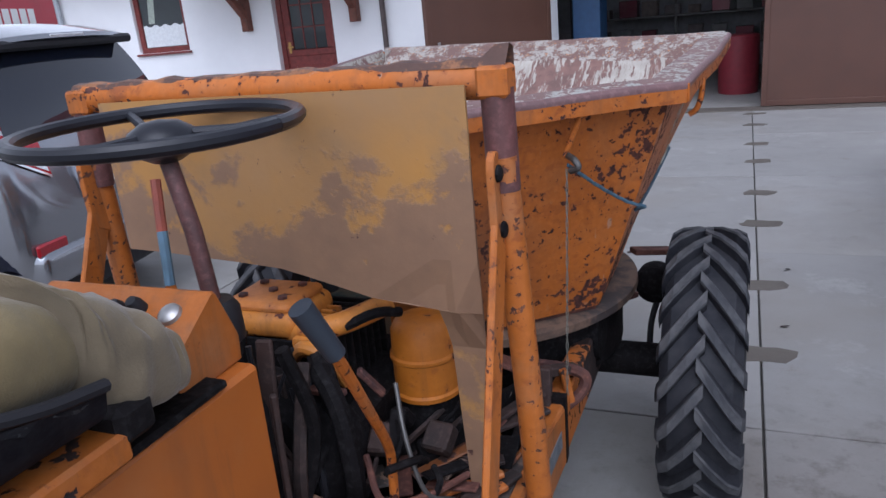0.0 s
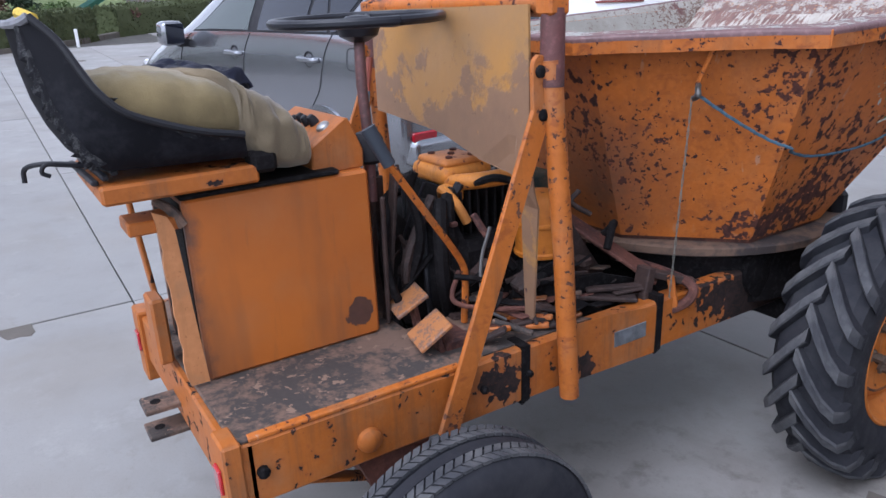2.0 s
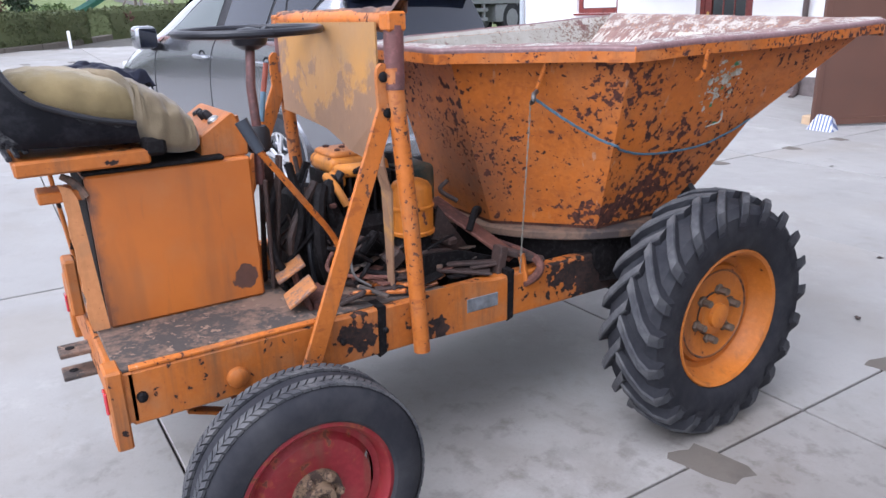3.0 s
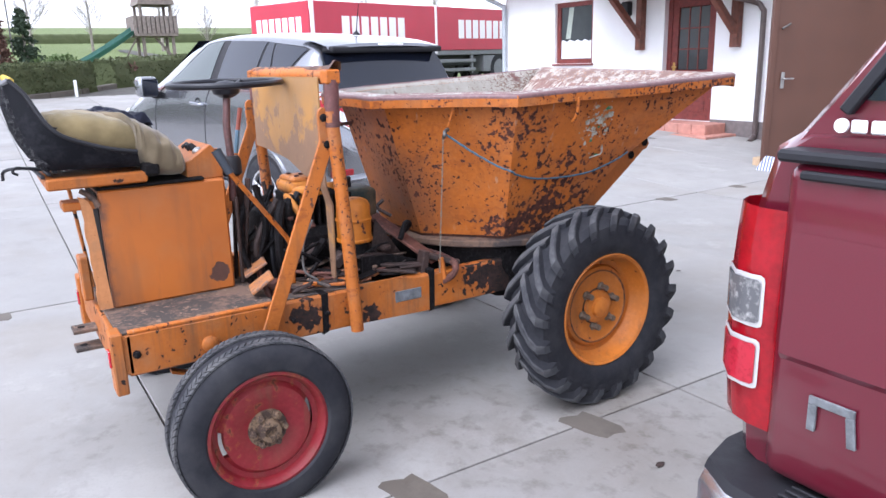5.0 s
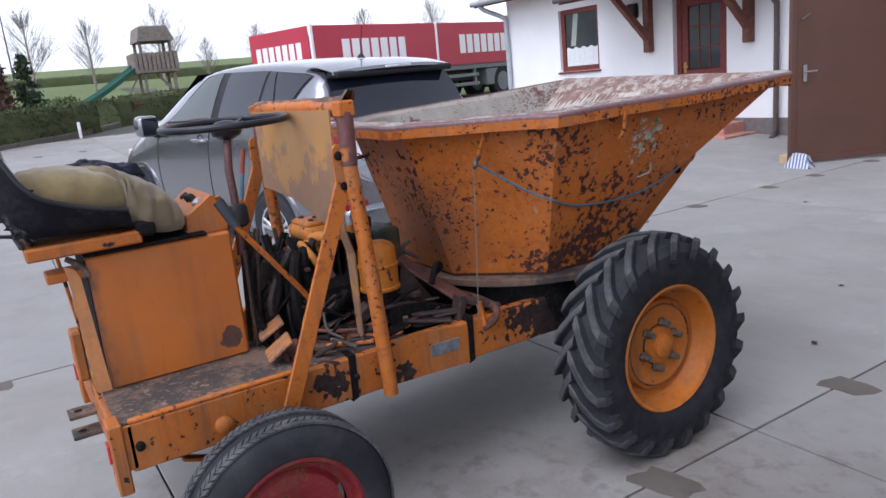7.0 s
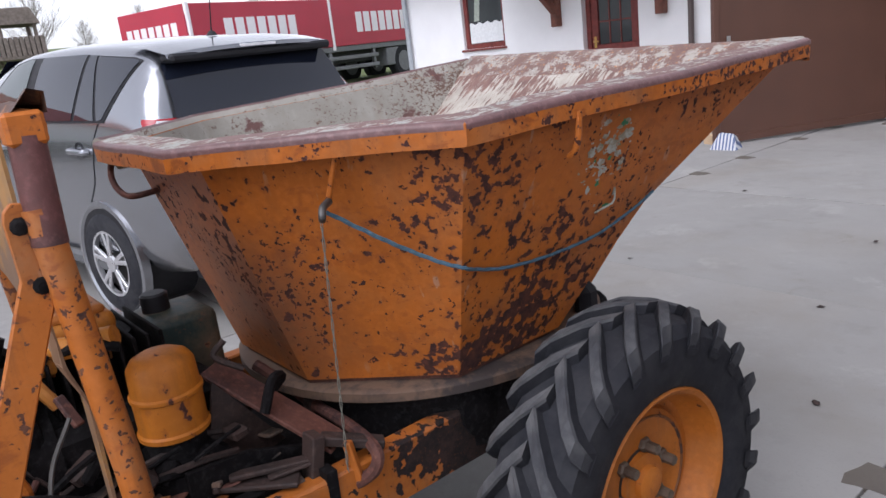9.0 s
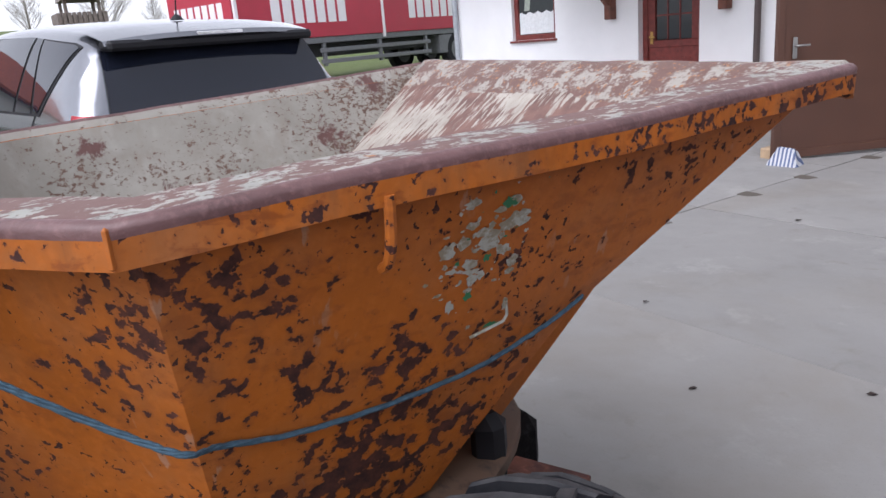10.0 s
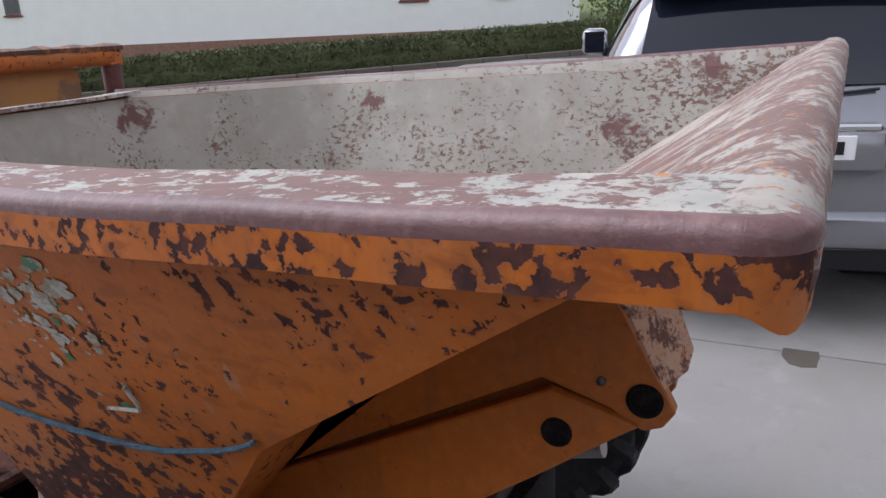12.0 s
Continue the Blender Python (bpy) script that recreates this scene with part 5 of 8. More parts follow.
for n, drop, length in ((3, 0.014, 0.03), (5, 0.016, 0.05), (6, 0.012, 0.04)):
    (y, z), wide = SIDE_TOP[n], 0.2035 * NARROW[n]
    strip = [[(SEAT_X + wide + 0.005, y + length * k / 5, z - 0.22 * length * k / 5 - drop * 0.6), (SEAT_X + wide + 0.002, y + length * k / 5 + 0.004, z - 0.22 * length * k / 5 - drop * 0.6 - drop * math.sin(math.pi * k / 5) * r.uniform(0.5, 1))] for k in range(6)]
    bm = sheet(strip)
    bmesh.ops.solidify(bm, geom=bm.faces[:], thickness=0.002)
    part("tear", bm, torn_vinyl, seat)


def bag(stations, material, name, label, seed, crease, slant=0.0):
    """A stuffed canvas cushion through stations of (along, foot, top, half width); slant draws its rear hem askew."""
    path = []
    for a, b in zip(stations, stations[1:]):
        path += [tuple(p + (q - p) * k / 6 for p, q in zip(a, b)) for k in range(6)]
    rows = []
    for y, z0, z1, h in path + [stations[-1]]:
        row = []
        for j in range(65):
            a = 2 * math.pi * j / 64
            c, d = math.cos(a), math.sin(a)
            x = h * math.copysign(abs(c) ** 0.55, c)
            z = (z0 + z1) / 2 + (z1 - z0) / 2 * math.copysign(abs(d) ** 0.75, d)
            p = Vector((x, y, z))
            w = noise.noise(Vector((x * 7 + seed, y * 30 + x * 9, z * 9))) + 0.6 * noise.noise(p * 26 + Vector((seed, 0, 0)))
            w += 0.9 * (0.35 - abs(noise.noise(Vector((x * 4 + y * 12 + seed, y * 42 - x * 16, z * 6)))))
            back = max(0.0, 1 - (y - stations[0][0]) / 0.12)
            row.append((SEAT_X - 0.005 + x * (1 + crease * 0.5 * w), y + slant * back * x / h + 0.05 * crease * back * w, z + 0.10 * slant * back * (x / h - 1) + crease * 0.10 * w * (1 if d > -0.2 else 0)))
        rows.append(row)
    bm = sheet(rows)
    bmesh.ops.remove_doubles(bm, verts=bm.verts, dist=0.0002)
    bmesh.ops.holes_fill(bm, edges=bm.edges[:], sides=64)
    part(name, bm, material, seat, label, True)


bag([(0.118, 1.22, 1.270, 0.09), (0.135, 1.20, 1.312, 0.13), (0.165, 1.19, 1.334, 0.155), (0.21, 1.18, 1.341, 0.166), (0.27, 1.175, 1.338, 0.17), (0.34, 1.17, 1.326, 0.17), (0.40, 1.16, 1.306, 0.168), (0.45, 1.155, 1.280, 0.16), (0.48, 1.16, 1.255, 0.13)], khaki, "cushion", "khaki canvas cushion", 1, 0.05)
bag([(0.345, 1.20, 1.322, 0.15), (0.36, 1.17, 1.332, 0.172), (0.40, 1.145, 1.318, 0.180), (0.45, 1.115, 1.296, 0.186), (0.50, 1.09, 1.268, 0.188), (0.55, 1.084, 1.236, 0.184), (0.585, 1.085, 1.200, 0.172), (0.600, 1.095, 1.155, 0.14)], khaki_grey, "cushion_front", "sagging grey-khaki canvas front of the cushion", 4, 0.10, 0.085)
part("seat_latch", box((-0.66, 0.44, 1.10), (-0.60, 0.50, 1.15), 0.01), oily, seat)
part("adjuster_rod", tube(smooth_path([(-0.80, 0.16, 1.13), (-0.80, 0.09, 1.145), (-0.80, 0.055, 1.15), (-0.80, 0.045, 1.135), (-0.80, 0.06, 1.125)]), 0.005), black_plastic, seat)
for k in range(3):
    part("spring_bar", bar((-0.92, 0.115 + 0.02 * k, 1.128 + 0.008 * k), (-0.63, 0.125 + 0.02 * k, 1.128 + 0.008 * k), 0.014, 0.012), black_plastic, seat)

part("bent_rod", tube(smooth_path([(-0.80, 0.12, 1.142), (-0.90, 0.055, 1.137), (-0.955, 0.02, 1.122), (-0.962, 0.014, 1.09)]), 0.006, 8), black_plastic, seat, "", True)

part("dashboard", prism([(0.606, 1.058), (0.742, 1.062), (0.745, 1.104), (0.712, 1.184), (0.704, 1.190), (0.696, 1.188), (0.608, 1.130)], "x", -0.99, -0.668, bevel=0.004), paint_body, dumper, "orange instrument box")
slope = Matrix.Rotation(0.58, 4, "X")
for x, k, r, tall in ((-0.715, 0.62, 0.019, 0.010), (-0.775, 0.66, 0.014, 0.024), (-0.805, 0.60, 0.013, 0.024), (-0.855, 0.66, 0.013, 0.020), (-0.905, 0.62, 0.012, 0.010)):
    bm = lathe([(0, r), (tall * 0.6, r * 0.9), (tall, r * 0.6), (tall + 0.001, 0.001)], (0, 0, 0), "z", 16)
    bmesh.ops.transform(bm, matrix=Matrix.Translation((x, 0.608 + 0.088 * k, 1.130 + 0.058 * k)) @ slope, verts=bm.verts)
    part("knob", bm, steel if k == 0.62 and x > -0.8 else black_plastic, dumper, "", True)
HUB = Vector((-0.820, 0.830, 1.365))
part("steering_column", tube([(-0.735, 0.79, 0.95), (-0.762, 0.806, 1.115), (-0.772, 0.804, 1.25), tuple(HUB)], 0.0145, 12), maroon, dumper, "", True)
part("column_boot", lathe([(1.02, 0.03), (1.03, 0.042), (1.085, 0.040), (1.10, 0.03)], (-0.758, 0.803, 0.03), "z", 18), black_plastic, dumper, "", True)
tiltm = Matrix.Translation((HUB.x, HUB.y, 1.411)) @ Euler((radians(1), radians(1), 0)).to_matrix().to_4x4()
ring = [tiltm @ Vector((0.218 * math.cos(a), 0.218 * math.sin(a), 0)) for a in [2 * math.pi * k / 48 for k in range(49)]]
wheel = part("steering_wheel", tube(ring, 0.0125, 10, caps=False), wheel_black, dumper, "thin black steering wheel with three spokes", True)
for a in (0.35, 2.55, 4.6):
    p = tiltm @ Vector((0.03 * math.cos(a), 0.03 * math.sin(a), -0.012))
    q = tiltm @ Vector((0.212 * math.cos(a), 0.212 * math.sin(a), 0))
    part("spoke", tube([p, (p + q) / 2 + Vector((0, 0, -0.006)), q], 0.0085, 8), wheel_black, wheel, "", True)
part("boss", lathe([(-0.05, 0.022), (-0.035, 0.05), (-0.012, 0.058), (0.0, 0.052), (0.014, 0.03), (0.018, 0.001)], (HUB.x, HUB.y, 1.405), "z", 24), wheel_black, wheel, "", True)

# levers and pedals
lever = part("gear_lever", tube(smooth_path([(-0.484, 0.715, 1.102), (-0.515, 0.83, 0.95), (-0.546, 0.94, 0.80), (-0.552, 0.955, 0.73), (-0.556, 0.95, 0.62)]), 0.0095, 8), paint_worn, dumper, "", True)
part("grip", tube([(-0.484, 0.718, 1.098), (-0.495, 0.697, 1.145), (-0.505, 0.68, 1.185)], 0.0155, 12, r_end=0.0185), plain("grey_blue_grip", (0.020, 0.026, 0.036), 0.6), lever, "grey rubber grip", True)
stick = part("brake_lever", tube([(-0.90, 0.85, 0.78), (-0.911, 0.872, 1.12)], 0.010, 8), paint_worn, dumper, "thin lever with a red and blue taped grip", True)
part("blue_tape", tube([(-0.911, 0.872, 1.12), (-0.924, 0.893, 1.215)], 0.0095, 8), plain("blue_grey_tape", (0.09, 0.16, 0.22), 0.6, vary=0.3), stick, "", True)
part("red_tape", tube([(-0.924, 0.893, 1.215), (-0.937, 0.916, 1.305)], 0.0095, 8), plain("dull_red_tape", (0.26, 0.06, 0.035), 0.6, vary=0.3), stick, "", True)
part("short_stub", tube([(-0.93, 0.80, 1.02), (-0.935, 0.785, 1.145)], 0.017, 10), paint_frame, dumper, "", True)
for (x, y, z), rx in (((-0.637, 0.822, 0.69), 30), ((-0.47, 0.79, 0.672), 34)):
    m = Matrix.Translation((x, y, z)) @ Euler((radians(rx), 0, radians(-12))).to_matrix().to_4x4()
    pedal = part("pedal", box((-0.056, -0.05, -0.006), (0.056, 0.05, 0.006), 0.003, m=m), patched("worn_bare_pedal", (0.40, 0.16, 0.05), (0.22, 0.12, 0.08), 0.47, 0.52, 22), dumper, "worn square pedal")
    part("pedal_arm", bar((x + 0.01, y + 0.01, z - 0.01), (x + 0.01, y + 0.03, 0.58), 0.035, 0.014), rust_steel, pedal)
part("pedal_box", box((-0.60, 0.82, 0.60), (-0.44, 0.90, 0.64), 0.004), rust_steel, dumper)

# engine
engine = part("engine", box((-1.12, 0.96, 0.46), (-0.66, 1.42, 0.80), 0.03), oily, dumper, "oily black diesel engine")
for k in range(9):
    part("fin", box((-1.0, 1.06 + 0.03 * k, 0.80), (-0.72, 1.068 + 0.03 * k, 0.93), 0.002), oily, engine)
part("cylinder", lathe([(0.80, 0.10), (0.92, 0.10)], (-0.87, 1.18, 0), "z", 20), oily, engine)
part("rocker_cover", box((-1.0, 1.06, 0.925), (-0.80, 1.24, 0.985), 0.025, seg=3), paint_engine, engine, "oily orange rocker cover", True)
part("rocker_top", box((-0.985, 1.075, 0.976), (-0.815, 1.225, 1.002), 0.016, seg=3), chipped("glossy_engine_enamel", (0.50, 0.17, 0.03), amount=0.18, grime=0.35, dust=0.5), engine, "", True)
for x, y in ((-0.95, 1.11), (-0.85, 1.11), (-0.95, 1.19), (-0.85, 1.19), (-0.90, 1.15)):
    part("cover_bolt", lathe([(1.0, 0.011), (1.008, 0.011), (1.010, 0.006), (1.0105, 0.001)], (x, y, 0), "z", 6), rust_steel, engine)
for k in range(6):
    part("head_fin", box((-0.815, 1.075 + 0.024 * k, 0.885), (-0.765, 1.082 + 0.024 * k, 0.955), 0.002), paint_engine, engine)
part("injector_block", box((-0.80, 1.045, 0.90), (-0.735, 1.085, 0.945), 0.008, seg=2), paint_engine, engine, "", True)
part("rear_casing", lathe([(0.905, 0.001), (0.905, 0.12), (0.915, 0.175), (0.94, 0.198), (0.99, 0.205), (1.02, 0.195)], (-0.86, 0, 0.70), "y", 36), oily, engine, "smooth black flywheel casing", True)
part("gear_casing", lathe([(-0.12, 0.001), (-0.12, 0.05), (-0.09, 0.10), (0.0, 0.125), (0.09, 0.11), (0.13, 0.05), (0.13, 0.001)], (-0.64, 1.26, 0.60), "x", 28), oily, engine, "", True)
part("manifold", tube(smooth_path([(-0.84, 1.10, 0.93), (-0.76, 1.08, 0.95), (-0.70, 1.12, 0.96), (-0.64, 1.19, 0.975)]), 0.024, 12), paint_engine, engine, "", True)
part("intake_bow", tube(smooth_path([(-0.80, 1.05, 0.90), (-0.75, 1.02, 0.94), (-0.70, 1.03, 0.91), (-0.69, 1.06, 0.85)]), 0.014, 10), paint_engine, engine, "", True)
part("air_filter", lathe([(0.776, 0.068), (0.780, 0.077), (0.790, 0.078), (0.795, 0.073), (0.866, 0.074), (0.870, 0.078), (0.877, 0.078), (0.881, 0.073), (0.935, 0.071), (0.952, 0.060), (0.962, 0.040), (0.964, 0.001)], (-0.602, 1.255, -0.038), "z", 32), filter_paint, engine, "orange cylindrical air filter", True)
part("filter_bowl", lathe([(0.66, 0.03), (0.67, 0.060), (0.76, 0.064), (0.778, 0.055)], (-0.602, 1.255, -0.038), "z", 24), oily, engine, "", True)
part("green_tank", box((-0.97, 1.305, 0.69), (-0.78, 1.465, 0.925), 0.022, seg=3), green_metal, engine, "dark green tank with a black cap", True)
part("tank_cap", lathe([(1.0, 0.034), (1.045, 0.034), (1.05, 0.028), (1.05, 0.001)], (-0.90, 1.355, -0.080), "z", 20), black_plastic, engine, "", True)
part("flywheel_guard", lathe([(0.98, 0.05), (0.95, 0.12), (0.98, 0.15), (1.04, 0.15)], (-0.80, 0, 0.72), "y", 28), oily, engine, "", True)
for n, (pts, r, m) in enumerate((
    ([(-0.70, 0.98, 0.92), (-0.64, 0.94, 0.86), (-0.62, 0.93, 0.72), (-0.66, 0.97, 0.60)], 0.02, oily),
    ([(-0.74, 0.86, 0.98), (-0.70, 0.80, 0.86), (-0.66, 0.79, 0.74), (-0.66, 0.83, 0.64)], 0.013, oily),
    ([(-0.80, 0.88, 0.95), (-0.76, 0.82, 0.80), (-0.74, 0.82, 0.66)], 0.012, oily),
    ([(-0.58, 1.06, 0.86), (-0.54, 1.0, 0.78), (-0.50, 0.98, 0.68), (-0.46, 1.02, 0.64)], 0.005, dark_steel),
    ([(-0.62, 0.98, 0.74), (-0.56, 0.92, 0.69), (-0.50, 0.98, 0.67), (-0.45, 1.08, 0.66)], 0.007, rust_steel),
    ([(-0.60, 1.46, 0.72), (-0.56, 1.50, 0.78), (-0.52, 1.46, 0.80), (-0.50, 1.42, 0.74)], 0.012, oily),
    ([(-0.94, 1.02, 0.92), (-0.98, 0.94, 0.86), (-0.96, 0.90, 0.70)], 0.016, oily),
    ([(-0.74, 1.04, 0.93), (-0.70, 1.0, 0.90), (-0.685, 1.0, 0.80), (-0.70, 1.03, 0.70)], 0.022, oily),
    ([(-0.70, 1.10, 0.955), (-0.645, 1.13, 0.975), (-0.62, 1.19, 0.955)], 0.011, oily))):
    part("hose", tube(smooth_path(pts), r, 8), m, engine, "", True)
r = random.Random(21)
for k in range(34):
    p = Vector((r.uniform(-0.66, -0.50), r.uniform(0.98, 1.42), r.uniform(0.58, 0.74)))
    d = Vector((r.uniform(-0.3, 0.3), r.uniform(-1, 1), r.uniform(-0.7, 0.7))).normalized() * r.uniform(0.03, 0.085)
    if k % 3:
        part("pipe", tube(smooth_path([p - d, p + Vector((0.02, 0, 0.015)), p + d], 3), r.uniform(0.004, 0.010), 6), r.choice((oily, oily, dirty_rust)), engine, "", True)
    else:
        part("casting", bar(p - d * 0.6, p + d * 0.6, r.uniform(0.03, 0.06), r.uniform(0.02, 0.045), bevel=0.006), r.choice((oily, oily, dirty_rust)), engine)
part("lift_arm", bar((-0.66, 1.375, 0.825), (-0.415, 1.545, 0.640), 0.085, 0.012), rust_steel, dumper, "grimy brown lever plate")
part("arm_web", prism([(1.345, 0.825), (1.49, 0.620), (1.40, 0.60), (1.30, 0.62)], "x", -0.585, -0.575), dirty_rust, dumper)
for pts, r, m in (([(-0.80, 1.54, 0.73), (-0.72, 1.58, 0.68), (-0.642, 1.607, 0.640), (-0.45, 1.60, 0.645), (-0.325, 1.584, 0.640), (-0.318, 1.57, 0.60), (-0.36, 1.54, 0.56)], 0.015, rust_steel), ([(-0.655, 1.605, 0.642), (-0.63, 1.607, 0.641)], 0.021, dirty_rust), ([(-0.60, 1.40, 0.90), (-0.60, 1.37, 0.87), (-0.57, 1.42, 0.83)], 0.008, dirty_rust)):
    part("control_bar", tube(smooth_path(pts), r, 8), m, engine, "", True)
for p, q in (((-0.75, 1.0, 0.86), (-0.66, 1.0, 0.86)), ((-0.66, 1.06, 0.88), (-0.62, 1.08, 0.82))):
    part("bracket", bar(p, q, 0.022, 0.014), rust_steel, engine)
sym("mudguard_stay", lambda: bar((-0.26, 2.17, 0.63), (-0.45, 2.03, 0.60), 0.02, 0.02), rust_steel)

# what lies or hangs on the dumper
bm = bmesh.new()
rows = []
for i in range(57):
    row = []
    for j in range(41):
        x, y = -0.985 + 0.0042 * j, 0.305 + 0.0042 * i
        k = i / 56
        fold = abs(noise.noise(Vector((x * 13, y * 10, 0.3)))) * (0.010 + 0.026 * k) + 0.010 * noise.noise(Vector((x * 36, y * 30, 4.0))) + 0.004 * noise.noise(Vector((x * 80, y * 70, 8.0)))
        hem = min(1, min(i, 56 - i, j, 40 - j) / 9)
        row.append((x + 0.030 * noise.noise(Vector((i * 0.07, j * 0.07, 3))), y + 0.035 * noise.noise(Vector((j * 0.07, i * 0.07, 9))), 1.328 - 0.050 * max(0, k - 0.35) - 0.045 * (1 - hem) ** 2 + fold))
    rows.append(row)
bm = sheet(rows)
bmesh.ops.solidify(bm, geom=bm.faces[:], thickness=0.012)
single("work_cloth", bm, navy, "crumpled navy work cloth on the khaki cushion", "cloth", smooth=True)
ROPE = [(-0.334, 1.561, 1.186), (-0.279, 1.654, 1.111), (-0.224, 1.737, 1.052), (-0.188, 1.784, 1.028)]
ROPE += [on_side(y, z, 0.008 if y < 1.9 else 0.003) for y, z in ((1.83, 1.005), (1.935, 0.978), (2.08, 0.967), (2.24, 0.974), (2.35, 1.004), (2.41, 1.028), (2.448, 1.050))]
path = smooth_path(ROPE, 6)
bm = bmesh.new()
for strand in range(3):
    turn = [2.1 * strand + 0.9 * k for k in range(len(path))]
    tube([p + Vector((0.0022 * math.cos(a), 0.0022 * math.sin(a), 0.0018 * math.sin(a))) for p, a in zip(path, turn)], 0.0026, 6, bm)
single("blue_rope", bm, rope_blue, "thin blue rope slung along the skip", "rope", smooth=True)
bm = bmesh.new()
r = random.Random(5)
for strand in range(2):
    tube([(-0.334 - 0.0003 * k + 0.0022 * math.cos(k * 0.9 + 3.14 * strand), 1.548 - 0.0006 * k + 0.0022 * math.sin(k * 0.9 + 3.14 * strand), 1.18 - 0.0125 * k) for k in range(56)], 0.0013, 5, bm)
single("hanging_cord", bm, rope_grey, "thin grey twisted cord hanging from the hook", "cord")


# ---- the house and garage ----
FY = 10.6
house_left, garage_right = -11.8, 6.0
WIN, DOOR, GATE = (-10.1, -8.97, 1.34, 2.56), (-7.16, -6.07, 0.33, 2.50), (-2.53, 2.85, -0.3, 3.1)


def wall_boxes(bm, x0, x1, z0, z1, holes, y0, y1):
    """A wall along x with openings (x0, x1, z0, z1), as abutting blocks."""
    cuts = sorted({x0, x1, *[h[0] for h in holes], *[h[1] for h in holes]})
    for a, b in zip(cuts, cuts[1:]):
        over = [h for h in holes if h[0] <= a and h[1] >= b]
        if not over:
            box((a, y0, z0), (b, y1, z1), 0, bm)
        for h in over:
            if h[2] > z0:
                box((a, y0, z0), (b, y1, h[2]), 0, bm)
            if h[3] < z1:
                box((a, y0, h[3]), (b, y1, z1), 0, bm)


bm = bmesh.new()
wall_boxes(bm, house_left, garage_right, -0.3, 3.25, [WIN, DOOR, GATE], FY, FY + 0.4)
single("wall_south", bm, plaster, "white rough-plastered house wall", "wall", kind="structure")
single("wall_west", box((house_left, FY + 0.4, -0.3), (house_left + 0.4, FY + 8, 3.25)), plaster, "white plastered gable-side wall", "wall", kind="structure")
bm = bmesh.new()
for x0, x1 in ((house_left - 0.02, DOOR[0] - 0.02), (DOOR[1] + 0.02, GATE[0] - 0.06)):
    box((x0, FY - 0.025, -0.2), (x1, FY + 0.01, 0.38 + (0.40 if x0 < -11 else 0)), 0.004, bm)
single("plinth", bm, plinth_paint, "dark grey-brown plinth along the house wall", "trim", kind="structure")

roof = thing("house_roof", (house_left, FY, 3.25), "red clay tile roof of the white house", "roof")
part("roof_deck", prism([(FY - 0.55, 3.02), (FY + 5, 5.2), (FY + 5, 5.1), (FY - 0.52, 2.94)], "x", house_left - 0.5, garage_right), tile_red, roof)
part("eave_board", box((house_left - 0.5, FY - 0.53, 2.90), (garage_right, FY - 0.50, 3.02), 0.004), brown_wood, roof)
part("gutter", tube([(house_left - 0.5, FY - 0.60, 2.98), (garage_right, FY - 0.60, 2.98)], 0.06, 12), zinc, roof, "", True)
pipe = tube(smooth_path([(house_left - 0.25, FY - 0.58, 2.93), (house_left - 0.2, FY - 0.45, 2.82), (house_left + 0.02, FY - 0.12, 2.62), (house_left + 0.04, FY - 0.08, 2.4), (house_left + 0.04, FY - 0.08, 0.2)]), 0.05, 12)
single("downpipe", pipe, zinc, "pale zinc downpipe on the corner of the house", "downpipe", smooth=True)

# window with curtain
w0, w1, wz0, wz1 = WIN
window = thing("window_1", ((w0 + w1) / 2, FY + 0.1, wz0), "red-brown framed window with a white half curtain", "window")
window["kind"] = "structure"
for lo, hi in (((w0, wz0), (w1, wz0 + 0.09)), ((w0, wz1 - 0.09), (w1, wz1)), ((w0, wz0 + 0.09), (w0 + 0.10, wz1 - 0.09)), ((w1 - 0.10, wz0 + 0.09), (w1, wz1 - 0.09))):
    part("window_frame", box((lo[0], FY + 0.06, lo[1]), (hi[0], FY + 0.13, hi[1]), 0.008), red_wood, window)
part("window_sill", box((w0 - 0.04, FY - 0.05, wz0 - 0.04), (w1 + 0.04, FY + 0.06, wz0 - 0.003), 0.006), red_wood, window)
part("pane", box((w0 + 0.1, FY + 0.10, wz0 + 0.09), (w1 - 0.1, FY + 0.108, wz1 - 0.09)), room_glass, window)
rows = [[(w0 + 0.11 + 0.0455 * k, FY + 0.092 + 0.004 * math.sin(k * 1.9), wz0 + 0.1 + 0.36 * n + (0.02 * math.sin(k * 1.3) if n else 0)) for k in range(21)] for n in range(2)]
part("curtain", sheet(rows), curtain, window, "gathered white curtain")
rows = [[(w0 + 0.34 + 0.02 * k - 0.10 * n, FY + 0.094 + 0.003 * math.sin(k * 2.1), wz1 - 0.1 - 0.62 * n) for k in range(8)] for n in range(2)]
part("side_curtain", sheet(rows), plain("pale_green_curtain", (0.36, 0.40, 0.34), 0.9, vary=0.2, scale=20), window)

# door
d0, d1, dz0, dz1 = DOOR
door = thing("door_1", ((d0 + d1) / 2, FY + 0.1, dz0), "red-brown timber house door with a glazed upper half", "door")
door["kind"] = "structure"
for lo, hi in (((d0, dz0), (d0 + 0.09, dz1)), ((d1 - 0.09, dz0), (d1, dz1)), ((d0 + 0.09, dz1 - 0.09), (d1 - 0.09, dz1))):
    part("door_frame", box((lo[0], FY + 0.10, lo[1]), (hi[0], FY + 0.2, hi[1]), 0.006), red_wood, door)
part("lower_panel", box((d0 + 0.09, FY + 0.13, dz0), (d1 - 0.09, FY + 0.18, 1.10), 0.006), red_wood, door)
part("inset_panel", box((d0 + 0.24, FY + 0.12, dz0 + 0.15), (d1 - 0.24, FY + 0.13, 0.95), 0.006), red_wood, door)
